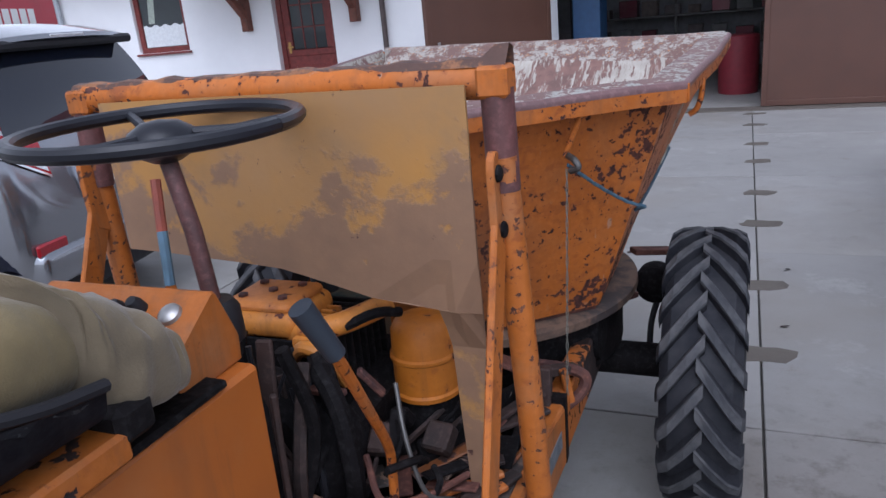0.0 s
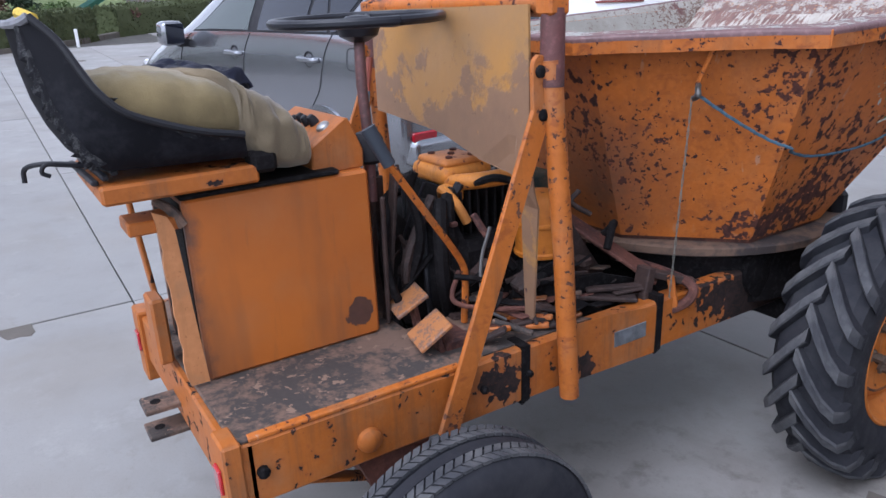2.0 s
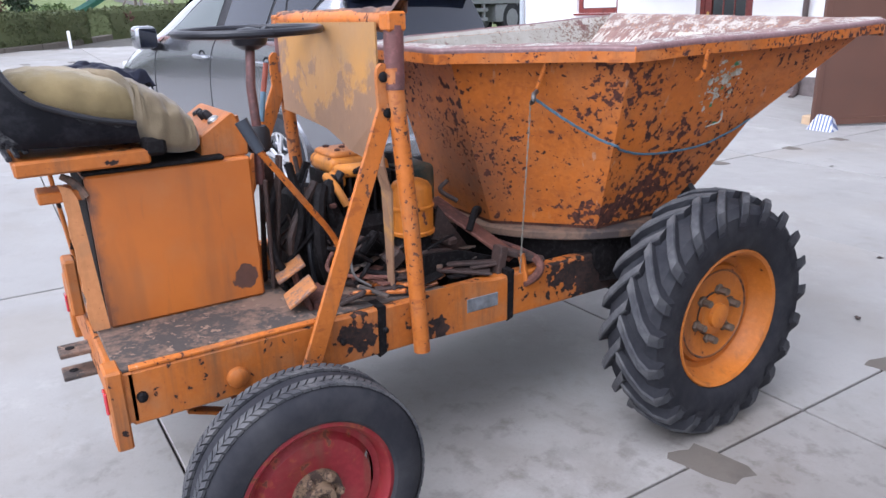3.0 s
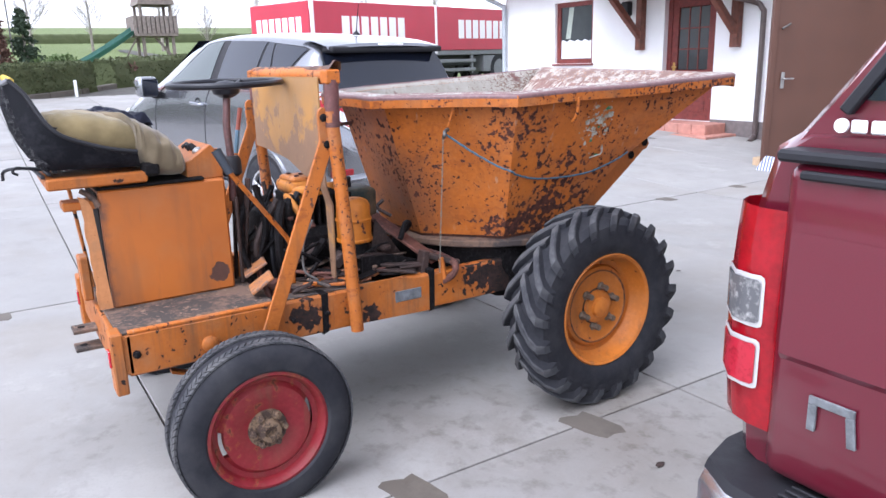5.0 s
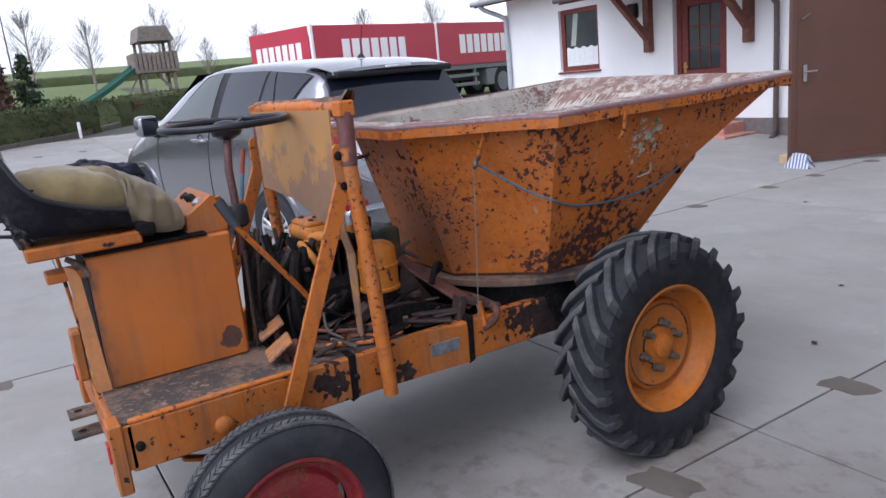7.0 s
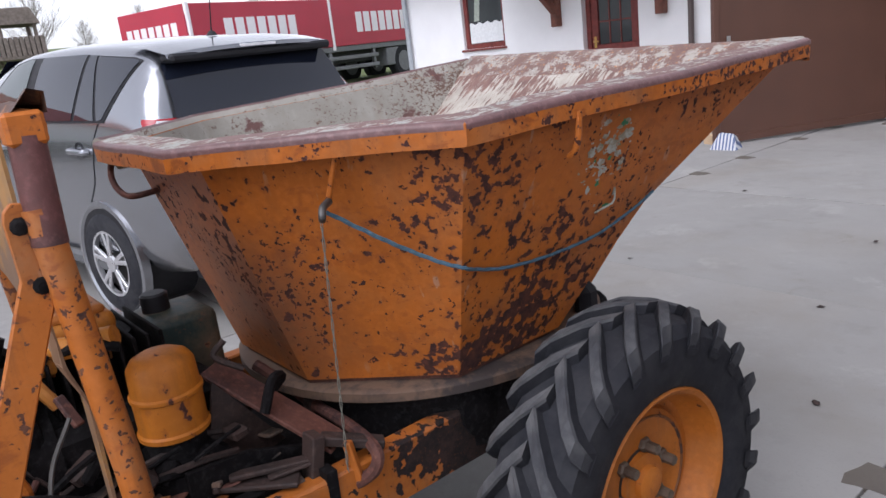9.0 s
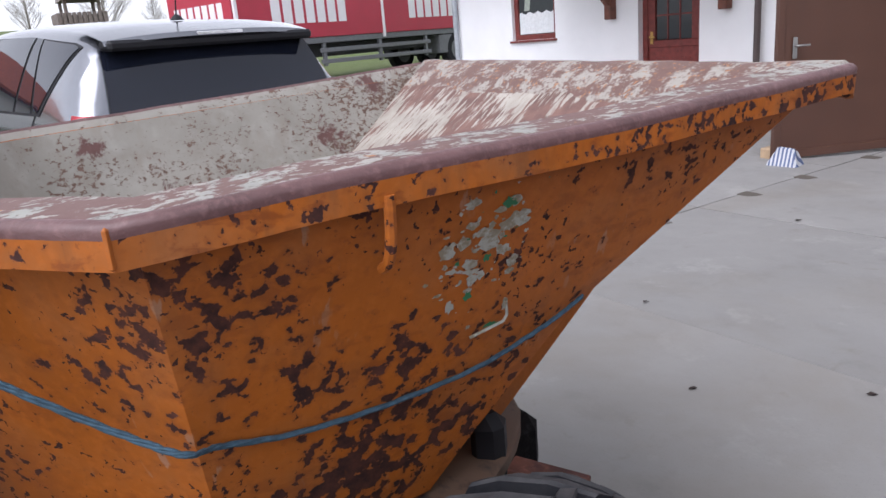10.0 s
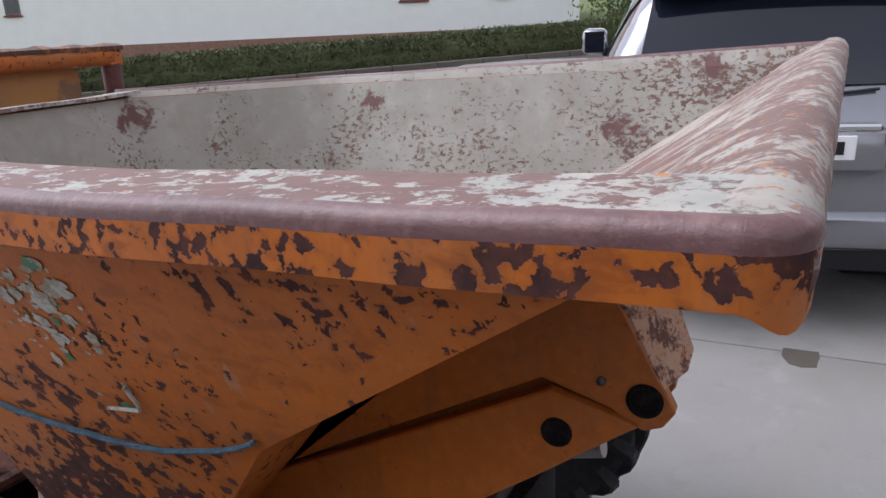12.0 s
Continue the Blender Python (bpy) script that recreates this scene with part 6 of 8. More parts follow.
for lo, hi in (((d0 + 0.09, 1.10), (d1 - 0.09, 1.20)), ((d0 + 0.09, 1.20), (d0 + 0.22, dz1 - 0.09)), ((d1 - 0.22, 1.20), (d1 - 0.09, dz1 - 0.09)), ((d0 + 0.22, dz1 - 0.24), (d1 - 0.22, dz1 - 0.09))):
    part("door_rail", box((lo[0], FY + 0.12, lo[1]), (hi[0], FY + 0.18, hi[1]), 0.006), red_wood, door)
for k in range(3):
    for j in range(3):
        a, b = d0 + 0.22 + 0.217 * k, 1.20 + 0.353 * j
        part("pane", box((a + 0.01, FY + 0.15, b + 0.01), (a + 0.207, FY + 0.158, b + 0.343)), room_glass, door)
for k in (1, 2):
    part("glazing_bar", box((d0 + 0.208 + 0.217 * k, FY + 0.135, 1.20), (d0 + 0.232 + 0.217 * k, FY + 0.165, dz1 - 0.24), 0.003), red_wood, door)
    part("glazing_bar", box((d0 + 0.22, FY + 0.138, 1.188 + 0.353 * k), (d1 - 0.22, FY + 0.162, 1.212 + 0.353 * k), 0.003), red_wood, door)
part("door_handle", tube(smooth_path([(d0 + 0.16, FY + 0.12, 1.25), (d0 + 0.16, FY + 0.06, 1.25), (d0 + 0.27, FY + 0.055, 1.25)]), 0.012, 8), plain("brass", (0.55, 0.38, 0.12), 0.3, 0.9), door)
part("handle_plate", box((d0 + 0.135, FY + 0.112, 1.15), (d0 + 0.185, FY + 0.12, 1.33), 0.003), plain("brass_plate", (0.55, 0.38, 0.12), 0.35, 0.9), door)
# added sheet; its dark colour stands in for the unlit room
single("room_shade_sheet", box((house_left + 0.4, FY + 0.5, -0.2), (-4.0, FY + 0.52, 3.2)), room_shade, "added dark sheet painted as the unlit room behind the house front", "wall", kind="structure")

# steps
steps = thing("door_steps", (-6.6, 10.2, 0), "salmon tiled two-step house entrance", "steps")
for x0, x1, y0, z0, z1 in ((-7.7, -5.50, 9.80, 0.0, 0.17), (-7.7, -5.72, 10.05, 0.17, 0.335)):
    n = 7
    for k in range(n):
        a, b = x0 + (x1 - x0) * k / n, x0 + (x1 - x0) * (k + 1) / n
        part("step_tile", box((a + 0.004, y0, z0 - 0.1), (b - 0.004, FY - 0.03, z1), 0.01), step_tile, steps)

# canopy over the door
canopy = thing("door_canopy", (-6.6, FY, 2.5), "red tiled timber canopy over the house door", "canopy")
CX0, CX1, CY, CZ, CZ1 = -8.60, -4.95, 9.30, 2.62, 3.18
part("canopy_deck", prism([(CY + 0.02, CZ - 0.02), (FY, CZ1 - 0.02), (FY, CZ1 - 0.07), (CY + 0.02, CZ - 0.06)], "x", CX0, CX1), brown_wood, canopy)
part("fascia", box((CX0, CY, CZ - 0.09), (CX1, CY + 0.03, CZ + 0.01), 0.004), brown_wood, canopy)
slope = (CZ1 - CZ) / (FY - CY)
courses = 4
for c in range(courses):
    ya, yb = CY - 0.06 + (FY - CY + 0.06) * c / courses, CY - 0.06 + (FY - CY + 0.06) * (c + 1) / courses + 0.03
    for k in range(22):
        seg = [(CX0 - 0.05 + 0.173 * k + q, w) for q, w in ((0.0, 0.0), (0.03, 0.028), (0.075, 0.042), (0.12, 0.028), (0.155, 0.0), (0.172, 0.0))]
        za, zb = CZ + slope * (ya - CY) + 0.022, CZ + slope * (yb - CY)
        bm = sheet([[(x, ya, za + w - 0.014) for x, w in seg], [(x, ya, za + w) for x, w in seg], [(x, yb, zb + w) for x, w in seg]])
        part("roof_tile", bm, tile_red, canopy)
for x in (-7.65, -5.62):
    part("wall_post", box((x - 0.07, FY - 0.14, 1.56), (x + 0.07, FY - 0.002, 2.95), 0.012), brown_wood, canopy)
    part("strut", bar((x, FY - 0.10, 1.80), (x, CY + 0.30, 2.62), 0.11, 0.11, bevel=0.01), brown_wood, canopy)
    part("bracket_arm", bar((x, FY, 2.72), (x, CY + 0.1, 2.60), 0.10, 0.10, bevel=0.01), brown_wood, canopy)
part("canopy_gutter", tube([(CX0 - 0.05, CY - 0.06, CZ - 0.02), (CX1 + 0.05, CY - 0.06, CZ - 0.02)], 0.045, 10), gutter_paint, canopy, "", True)
pipe = tube(smooth_path([(-5.9, CY - 0.06, 2.58), (-5.85, CY - 0.02, 2.48), (-5.3, FY - 0.25, 2.25), (-5.14, FY - 0.12, 2.12), (-5.12, FY - 0.10, 1.9), (-5.12, FY - 0.10, 0.30), (-5.10, FY - 0.16, 0.16), (-5.02, FY - 0.36, 0.10)]), 0.042, 12)
single("canopy_downpipe", pipe, gutter_paint, "brown downpipe bent from the canopy down to the ground", "downpipe", smooth=True)
lamp = thing("wall_lamp", (-8.0, FY, 2.25), "small black wall lamp beside the door", "lamp")
part("lamp_body", box((-8.12, FY - 0.12, 2.18), (-7.92, FY - 0.001, 2.44), 0.02), black_plastic, lamp)

# garage: open gate leaf, closed leaf, dim inside
hinge, free = Vector((-2.55, FY - 0.03, 0)), Vector((-3.57, 8.44, 0))
leaf_len = (hinge - free).length
leaf_turn = math.atan2(hinge.y - free.y, hinge.x - free.x)
gate = thing("gate_leaf", free, "open brown sheet-metal garage gate leaf", "gate", m=Matrix.Translation(free) @ Euler((0, 0, leaf_turn)).to_matrix().to_4x4())
part("leaf_sheet", box((0.05, -0.012, 0.12), (leaf_len - 0.05, 0.012, 3.15), 0.002), brown_gate, gate)
for lo, hi in (((0, 0.04), (0.07, 3.2)), ((leaf_len - 0.07, 0.04), (leaf_len, 3.2)), ((0.07, 0.04), (leaf_len - 0.07, 0.12)), ((0.07, 3.12), (leaf_len - 0.07, 3.2))):
    part("leaf_frame", box((lo[0], -0.03, lo[1]), (hi[0], 0.03, hi[1]), 0.004), brown_gate, gate)
part("handle_plate", box((0.155, -0.040, 1.02), (0.20, -0.030, 1.22), 0.002), steel, gate)
part("gate_handle", tube(smooth_path([(0.178, -0.035, 1.14), (0.178, -0.085, 1.14), (0.30, -0.085, 1.14)]), 0.010, 8), steel, gate)
part("gate_bolt", tube([(0.11, -0.05, 1.74), (0.22, -0.05, 1.80)], 0.012, 8), dark_steel, gate)
single("stop_block", box((-3.74, 8.50, 0.0), (-3.60, 8.66, 0.14), 0.012), plain("pale_timber", (0.45, 0.32, 0.20), 0.8), "pale timber stop block beside the open gate leaf", "block")
bm = bmesh.new()
vs = [bm.verts.new(p) for p in ((-3.52, 8.22, 0.002), (-3.22, 8.30, 0.002), (-3.26, 8.52, 0.002), (-3.50, 8.46, 0.002), (-3.42, 8.30, 0.21), (-3.27, 8.34, 0.19), (-3.30, 8.44, 0.16), (-3.44, 8.42, 0.18))]
for q in ((0, 1, 2, 3), (4, 5, 6, 7), (0, 1, 5, 4), (1, 2, 6, 5), (2, 3, 7, 6), (3, 0, 4, 7)):
    bm.faces.new([vs[k] for k in q])
bmesh.ops.bevel(bm, geom=bm.edges[:], offset=0.012, segments=2, affect="EDGES")
n = Nodes("striped_wrapping", 0.6)
wave = n.add("ShaderNodeTexWave")
n.link(n.scaled((1, 0.2, 0.1)), wave.inputs["Vector"])
wave.inputs["Scale"].default_value = 9.0
single("wrapped_weight", bm, n.done(n.mix(n.ramp(wave.outputs["Fac"], 0.45, 0.55), (0.55, 0.56, 0.58), (0.10, 0.13, 0.24))), "small blue and white striped bundle at the foot of the gate", "bundle")
leaf2 = thing("gate_leaf", (0.25, FY - 0.05, 0), "closed brown sheet-metal garage gate leaf", "gate")
part("leaf_sheet", box((0.30, FY - 0.06, 0.08), (2.82, FY - 0.04, 3.1), 0.002), brown_gate, leaf2)
for lo, hi in (((0.25, 0.02), (0.32, 3.1)), ((2.76, 0.02), (2.84, 3.1)), ((0.32, 0.02), (2.76, 0.09))):
    part("leaf_frame", box((lo[0], FY - 0.08, lo[1]), (hi[0], FY - 0.02, hi[1]), 0.004), brown_gate, leaf2)
bm = bmesh.new()
box((-4.5, FY + 6.0, -0.1), (3.5, FY + 6.2, 3.2), 0, bm)
box((-4.7, FY + 0.4, -0.1), (-4.5, FY + 6.2, 3.2), 0, bm)
box((3.5, FY + 0.4, -0.1), (3.7, FY + 6.2, 3.2), 0, bm)
single("garage_walls", bm, plain("garage_plaster", (0.25, 0.25, 0.25), 0.9), "grey plain walls inside the garage", "wall", kind="structure")
single("garage_ceiling", box((-4.7, FY + 0.4, 3.2), (3.7, FY + 6.2, 3.3)), plain("garage_board", (0.25, 0.25, 0.25), 0.9), "plain garage ceiling", "ceiling", kind="structure")
single("garage_floor", box((-4.7, FY, -0.10), (3.7, FY + 6.2, 0.006)), concrete, "dim concrete garage floor", "floor", kind="structure")
single("threshold", box((-2.5, FY - 0.34, -0.05), (2.85, FY, 0.012), 0.004), mortar, "concrete threshold strip at the garage gate", "trim", kind="structure")
shelf = thing("garage_shelf", (-1.2, FY + 5.6, 0), "dim steel shelf with tools in the garage", "shelf")
for z in (0.5, 1.1, 1.7, 2.3):
    part("board", box((-3.4, FY + 5.3, z), (0.8, FY + 5.9, z + 0.04), 0.003), dark_steel, shelf)
for x in (-3.4, -1.3, 0.76):
    part("upright", box((x, FY + 5.3, 0.0), (x + 0.05, FY + 5.35, 2.6), 0.003), dark_steel, shelf)
r = random.Random(8)
for z in (0.54, 1.14, 1.74):
    for k in range(9):
        x = -3.3 + 0.45 * k
        hgt = r.uniform(0.15, 0.42)
        m = r.choice([plinth_paint, weathered_wood, dark_steel, wine_paint, truck_grey])
        single("storage_box", box((x, FY + 5.38, z), (x + r.uniform(0.2, 0.38), FY + 5.8, z + hgt), 0.01), m, "dim box on the garage shelf", "box", "boxes on the garage shelf")
single("blue_cabinet", box((-2.42, FY + 0.9, 0.006), (-2.0, FY + 1.5, 1.9), 0.01), plain("blue_enamel", (0.02, 0.06, 0.14), 0.5), "dark blue steel cabinet inside the garage", "cabinet")
single("red_drum", lathe([(0.006, 0.28), (0.05, 0.29), (0.85, 0.29), (0.87, 0.27), (0.87, 0.001)], (-0.05, FY + 1.6, 0), "z", 24), plain("red_drum_paint", (0.20, 0.02, 0.03), 0.5), "dark red steel drum inside the garage", "drum", smooth=True)

# ---- the silver car ----
CAR = Matrix.Translation((-3.18, 2.97, 0.04)) @ Euler((0, -0.047, radians(191.1))).to_matrix().to_4x4() @ Matrix.Diagonal((0.95, 0.95, 0.95, 1))
car = thing("silver_car", (0, 0, 0), "grey-silver compact off-road car parked on the concrete", "car", m=CAR)
STA = [  # along, bottom, sill, widest, belt width, belt height, roof width, roof height
    (0, 0.46, 0.62, 0.7, 0.66, 0.74, 0.6, 0.76),
    (0.05, 0.38, 0.74, 0.84, 0.78, 0.93, 0.7, 0.96),
    (0.12, 0.34, 0.78, 0.875, 0.825, 1.16, 0.735, 1.12),
    (0.2, 0.32, 0.8, 0.89, 0.850, 1.225, 0.715, 1.27),
    (0.36, 0.3, 0.81, 0.9, 0.862, 1.262, 0.655, 1.6),
    (0.55, 0.28, 0.82, 0.905, 0.868, 1.268, 0.65, 1.652),
    (1.2, 0.26, 0.83, 0.9, 0.872, 1.252, 0.66, 1.690),
    (2.018, 0.25, 0.83, 0.898, 0.868, 1.232, 0.655, 1.682),
    (2.562, 0.25, 0.83, 0.9, 0.865, 1.215, 0.63, 1.618),
    (2.998, 0.25, 0.83, 0.905, 0.86, 1.195, 0.69, 1.39),
    (3.434, 0.26, 0.82, 0.905, 0.85, 1.10, 0.745, 1.115),
    (3.979, 0.27, 0.8, 0.895, 0.81, 0.95, 0.68, 1.02),
    (4.361, 0.28, 0.74, 0.84, 0.74, 0.82, 0.6, 0.88),
    (4.535, 0.32, 0.64, 0.72, 0.64, 0.7, 0.52, 0.74),
]


def section(s):
    u, bot, sill, vm, vb, wb, vr, wr = s
    return [(u, 0, bot), (u, sill * 0.93, bot), (u, sill, bot + 0.05), (u, vm * 0.985, bot + 0.18), (u, vm, 0.66 if wb > 0.9 else (bot + wb) / 2), (u, vm * 0.985, wb - 0.12), (u, vb, wb), (u, vr + (vb - vr) * 0.5, (wb + wr) / 2 + 0.012), (u, vr, wr), (u, vr * 0.86, wr + 0.035), (u, vr * 0.5, wr + 0.055), (u, 0, wr + 0.062)]


rows = []
for s in STA:
    half = section(s)
    rows.append(half + [(u, -v, w) for u, v, w in half[-2:0:-1]])
bm = bmesh.new()
vs = [[bm.verts.new(p) for p in row] for row in rows]
n = len(vs[0])
for a, b in zip(vs, vs[1:]):
    for k in range(n):
        bm.faces.new((a[k], a[(k + 1) % n], b[(k + 1) % n], b[k]))
bm.faces.new(vs[0])
bm.faces.new(vs[-1])
body = part("car_body", bm, silver_paint, car, "grey-silver painted body", True)
sub = body.modifiers.new("round", "SUBSURF")
sub.levels = sub.render_levels = 2


def lerp_sta(u):
    for a, b in zip(STA, STA[1:]):
        if a[0] <= u <= b[0]:
            k = (u - a[0]) / (b[0] - a[0])
            return tuple(p + (q - p) * k for p, q in zip(a, b))
    return STA[-1]


shaped = bpy.context.evaluated_depsgraph_get()
shaped.update()
shell = body.evaluated_get(shaped)


def flank(u, w, left, out=0.004):
    """A place on the car's side skin."""
    hit, place, normal, _ = shell.ray_cast(Vector((u, left * 2.0, w)), Vector((0, -left, 0)))
    return place + normal * out if hit else Vector((u, left * 0.88, w))


def pane_mesh(corners, out, left, n=10):
    """A quad of places (along, share of the way from belt to roof), laid on the skin."""
    (u0, t0), (u1, t1), (u2, t2), (u3, t3) = corners
    rows = []
    for i in range(n + 1):
        k = i / n
        a, b = (u0 + (u3 - u0) * k, t0 + (t3 - t0) * k), (u1 + (u2 - u1) * k, t1 + (t2 - t1) * k)
        row = []
        for j in range(n + 1):
            u, t = a[0] + (b[0] - a[0]) * j / n, a[1] + (b[1] - a[1]) * j / n
            st = lerp_sta(u)
            row.append(flank(u, st[5] + (st[7] - st[5]) * t, left, out))
        rows.append(row)
    return sheet(rows)


def lamp_patch(a0, a1, h0, h1, out, left, na=12, nh=6):
    """Part of the corner lamp: shares of the way round the corner and of its height."""
    rows = []
    for i in range(na + 1):
        a = a0 + (a1 - a0) * i / na
        turn = radians(19 + 50 * a)
        low, high = 1.272 - 0.30 * a ** 0.75, 1.290 - 0.02 * a
        row = []
        for j in range(nh + 1):
            w = low + (high - low) * (h0 + (h1 - h0) * j / nh)
            way = Vector((-math.sin(turn), left * math.cos(turn), 0))
            hit, place, normal, _ = shell.ray_cast(Vector((0.45, left * 0.40, w)) + 2 * way, -way)
            row.append(place + way * out if hit else Vector((0.45, left * 0.40, w)) + 0.5 * way)
        rows.append(row)
    return sheet(rows)


PANES = [((0.73, 0.04), (0.79, 0.03), (0.975, 0.93), (0.50, 0.91)), ((0.83, 0.03), (1.09, 0.03), (1.09, 0.94), (1.00, 0.94)), ((1.13, 0.03), (1.785, 0.03), (1.785, 0.94), (1.13, 0.94)), ((1.93, 0.03), (2.88, 0.04), (2.26, 0.92), (1.93, 0.94))]
for left in (1, -1):
    part("window_surround", pane_mesh(((0.705, 0.0), (2.95, 0.0), (2.30, 0.96), (0.478, 0.94)), 0.004, left, 20), black_plastic, body, "", True)
    for n, q in enumerate(PANES):
        part("side_window", pane_mesh(q, 0.009, left), door_glass if n == 3 else tinted, body, "", True)
    for u, w in ((1.045, 1.080), (2.15, 1.062)):
        part("handle_cup", lathe([(left * -0.02, 0.001), (left * 0.004, 0.058), (left * -0.02, 0.062)], flank(u, w, left, 0.0), "y", 20), black_plastic, body, "", True)
        handle = [flank(u + a, w, left, b) for a, b in ((-0.115, 0.0), (-0.10, 0.03), (-0.03, 0.042), (0.03, 0.042), (0.10, 0.03), (0.115, 0.0))]
        part("door_handle", tube(smooth_path(handle), 0.019, 10), silver_paint, body, "", True)
    for line in (((0.77, 1.262), (0.84, 1.14), (0.885, 1.0), (0.93, 0.86), (1.12, 0.62), (1.20, 0.42)), ((1.90, 1.228), (1.99, 1.05), (2.02, 0.8), (2.01, 0.42)), ((2.97, 1.18), (3.12, 1.05), (3.18, 0.8), (3.16, 0.42))):
        part("door_gap", tube([flank(p.x, p.z, left, 0.0005) for p in smooth_path([Vector((u, 0, w)) for u, w in line])], 0.0045, 5), black_plastic, body)
    flap = [(0.482 + 0.098 * math.copysign(abs(math.cos(a)) ** 0.4, math.cos(a)), 1.112 + 0.073 * math.copysign(abs(math.sin(a)) ** 0.4, math.sin(a))) for a in [2 * math.pi * k / 40 for k in range(41)]]
    if left == 1:
        part("fuel_flap_gap", tube([flank(u, w, 1, 0.0005) for u, w in flap], 0.0035, 5), black_plastic, body)
    part("sill_trim", box((0.95, left * 0.86, 0.27), (3.2, left * 0.905, 0.36), 0.02), plain("grey_sill", (0.09, 0.092, 0.095), 0.6), body)
    for u in (0.90, 3.62):
        part("wheel_arch", lathe([(left * 0.895, 0.34), (left * 0.915, 0.375), (left * 0.912, 0.405), (left * 0.86, 0.41)], (u, 0, 0.36), "y", 40, caps=False), silver_paint, body, "", True)
        part("arch_liner", lathe([(left * 0.50, 0.372), (left * 0.905, 0.372), (left * 0.905, 0.30)], (u, 0, 0.36), "y", 36, caps=False), black_plastic, body)
        wheel = part("car_wheel", lathe([(left * 0.70, 0.23), (left * 0.68, 0.30), (left * 0.70, 0.335), (left * 0.74, 0.345), (left * 0.87, 0.345), (left * 0.905, 0.335), (left * 0.922, 0.30), (left * 0.918, 0.225), (left * 0.88, 0.222)], (u, 0, 0.345), "y", 40, caps=False), tyre_rubber, car, "black car tyre on an alloy wheel", True)
        part("wheel_back", lathe([(left * 0.86, 0.22), (left * 0.86, 0.001)], (u, 0, 0.345), "y", 32), dark_steel, wheel)
        part("rim_ring", lathe([(left * 0.885, 0.225), (left * 0.918, 0.224), (left * 0.916, 0.208), (left * 0.885, 0.205)], (u, 0, 0.345), "y", 40, caps=False), aluminium, wheel, "", True)
        for k in range(5):
            a = 2 * math.pi * k / 5 + 0.3
            for da in (-0.16, 0.16):
                p = (u + 0.04 * math.cos(a), left * 0.905, 0.345 + 0.04 * math.sin(a))
                q = (u + 0.212 * math.cos(a + da), left * 0.908, 0.345 + 0.212 * math.sin(a + da))
                part("spoke", bar(p, q, 0.030, 0.02, up=(0, 1, 0)), aluminium, wheel)
        part("centre_cap", lathe([(left * 0.90, 0.06), (left * 0.918, 0.055), (left * 0.922, 0.001)], (u, 0, 0.345), "y", 20), aluminium, wheel, "", True)
    mirror = part("door_mirror", box((2.93, left * 0.92, 1.08), (3.11, left * 1.13, 1.29), 0.05, seg=3), silver_paint, car, "", True)
    part("mirror_glass", box((2.922, left * 0.945, 1.10), (2.93, left * 1.105, 1.27), 0.0), tinted, mirror)
    part("mirror_foot", box((3.0, left * 0.86, 1.06), (3.08, left * 0.96, 1.13), 0.01), black_plastic, mirror)
    tail = part("tail_lamp", lamp_patch(0, 1, 0, 1, 0.012, left, 16, 10), lamp_red, car, "red and clear tail lamp", True)
    part("lamp_border", lamp_patch(0, 1, -0.03, 0.02, 0.013, left), chrome, tail, "", True)
    for a0, a1, h0, h1 in ((0.24, 0.90, 0.80, 0.93), (0.34, 0.97, 0.60, 0.71)):
        part("lamp_bar", lamp_patch(a0, a1, h0, h1, 0.015, left, 8, 2), lamp_clear, tail, "", True)
    part("reversing_lens", lamp_patch(0.58, 0.97, 0.07, 0.40, 0.015, left, 8, 4), lamp_clear, tail, "", True)
    for a0, h0 in ((0.66, 0.12), (0.76, 0.16), (0.86, 0.2)):
        part("lens_rib", lamp_patch(a0, a0 + 0.03, h0, 0.36, 0.017, left, 2, 3), chrome, tail)
    part("low_reflector", box((0.005, left * 0.58, 0.60), (0.03, left * 0.80, 0.665), 0.01), lamp_red, tail)
    part("headlamp", box((4.24, left * 0.56, 0.72), (4.48, left * 0.74, 0.84), 0.04, seg=2), lamp_clear, car, "", True)
# rear screen, spoiler, windscreen
rows = []
for i in range(9):
    k = i / 8
    u, w, half = 0.135 + 0.205 * k - 0.03 * math.sin(math.pi * k), 1.18 + 0.41 * k, 0.71 - 0.08 * k
    rows.append([(u - 0.018 - 0.035 * (1 - abs(v) ** 2.2) + 0.02, v * half, w) for v in [j / 6 - 1 for j in range(13)]])
part("rear_screen", sheet(rows), tinted, car, "dark tinted rear screen", True)
rows = []
for i in range(7):
    k = i / 6
    u, w, half = 2.64 + 0.79 * k, 1.635 - 0.535 * k, 0.58 + 0.14 * k
    rows.append([(u + 0.10 * (1 - abs(v) ** 2), v * half, w + 0.022) for v in [j / 5 - 1 for j in range(11)]])
part("windscreen", sheet(rows), tinted, car, "", True)
rows = []
for u, w in ((0.62, 1.72), (0.42, 1.705), (0.22, 1.665), (0.205, 1.64), (0.32, 1.62)):
    rows.append([(u + 0.05 * abs(v) ** 3, v * 0.63, w - 0.03 * abs(v) ** 3) for v in [j / 6 - 1 for j in range(13)]])
part("roof_spoiler", sheet(rows), [silver_paint], car, "", True)
part("spoiler_shadow", box((0.215, -0.62, 1.585), (0.36, 0.62, 1.638), 0.015), black_plastic, car)
part("brake_light", box((0.208, -0.14, 1.64), (0.22, 0.14, 1.66), 0.004), lamp_clear, car)
part("antenna_foot", lathe([(1.725, 0.04), (1.75, 0.022), (1.76, 0.008)], (0.70, 0, 0), "z", 16), black_plastic, car, "", True)
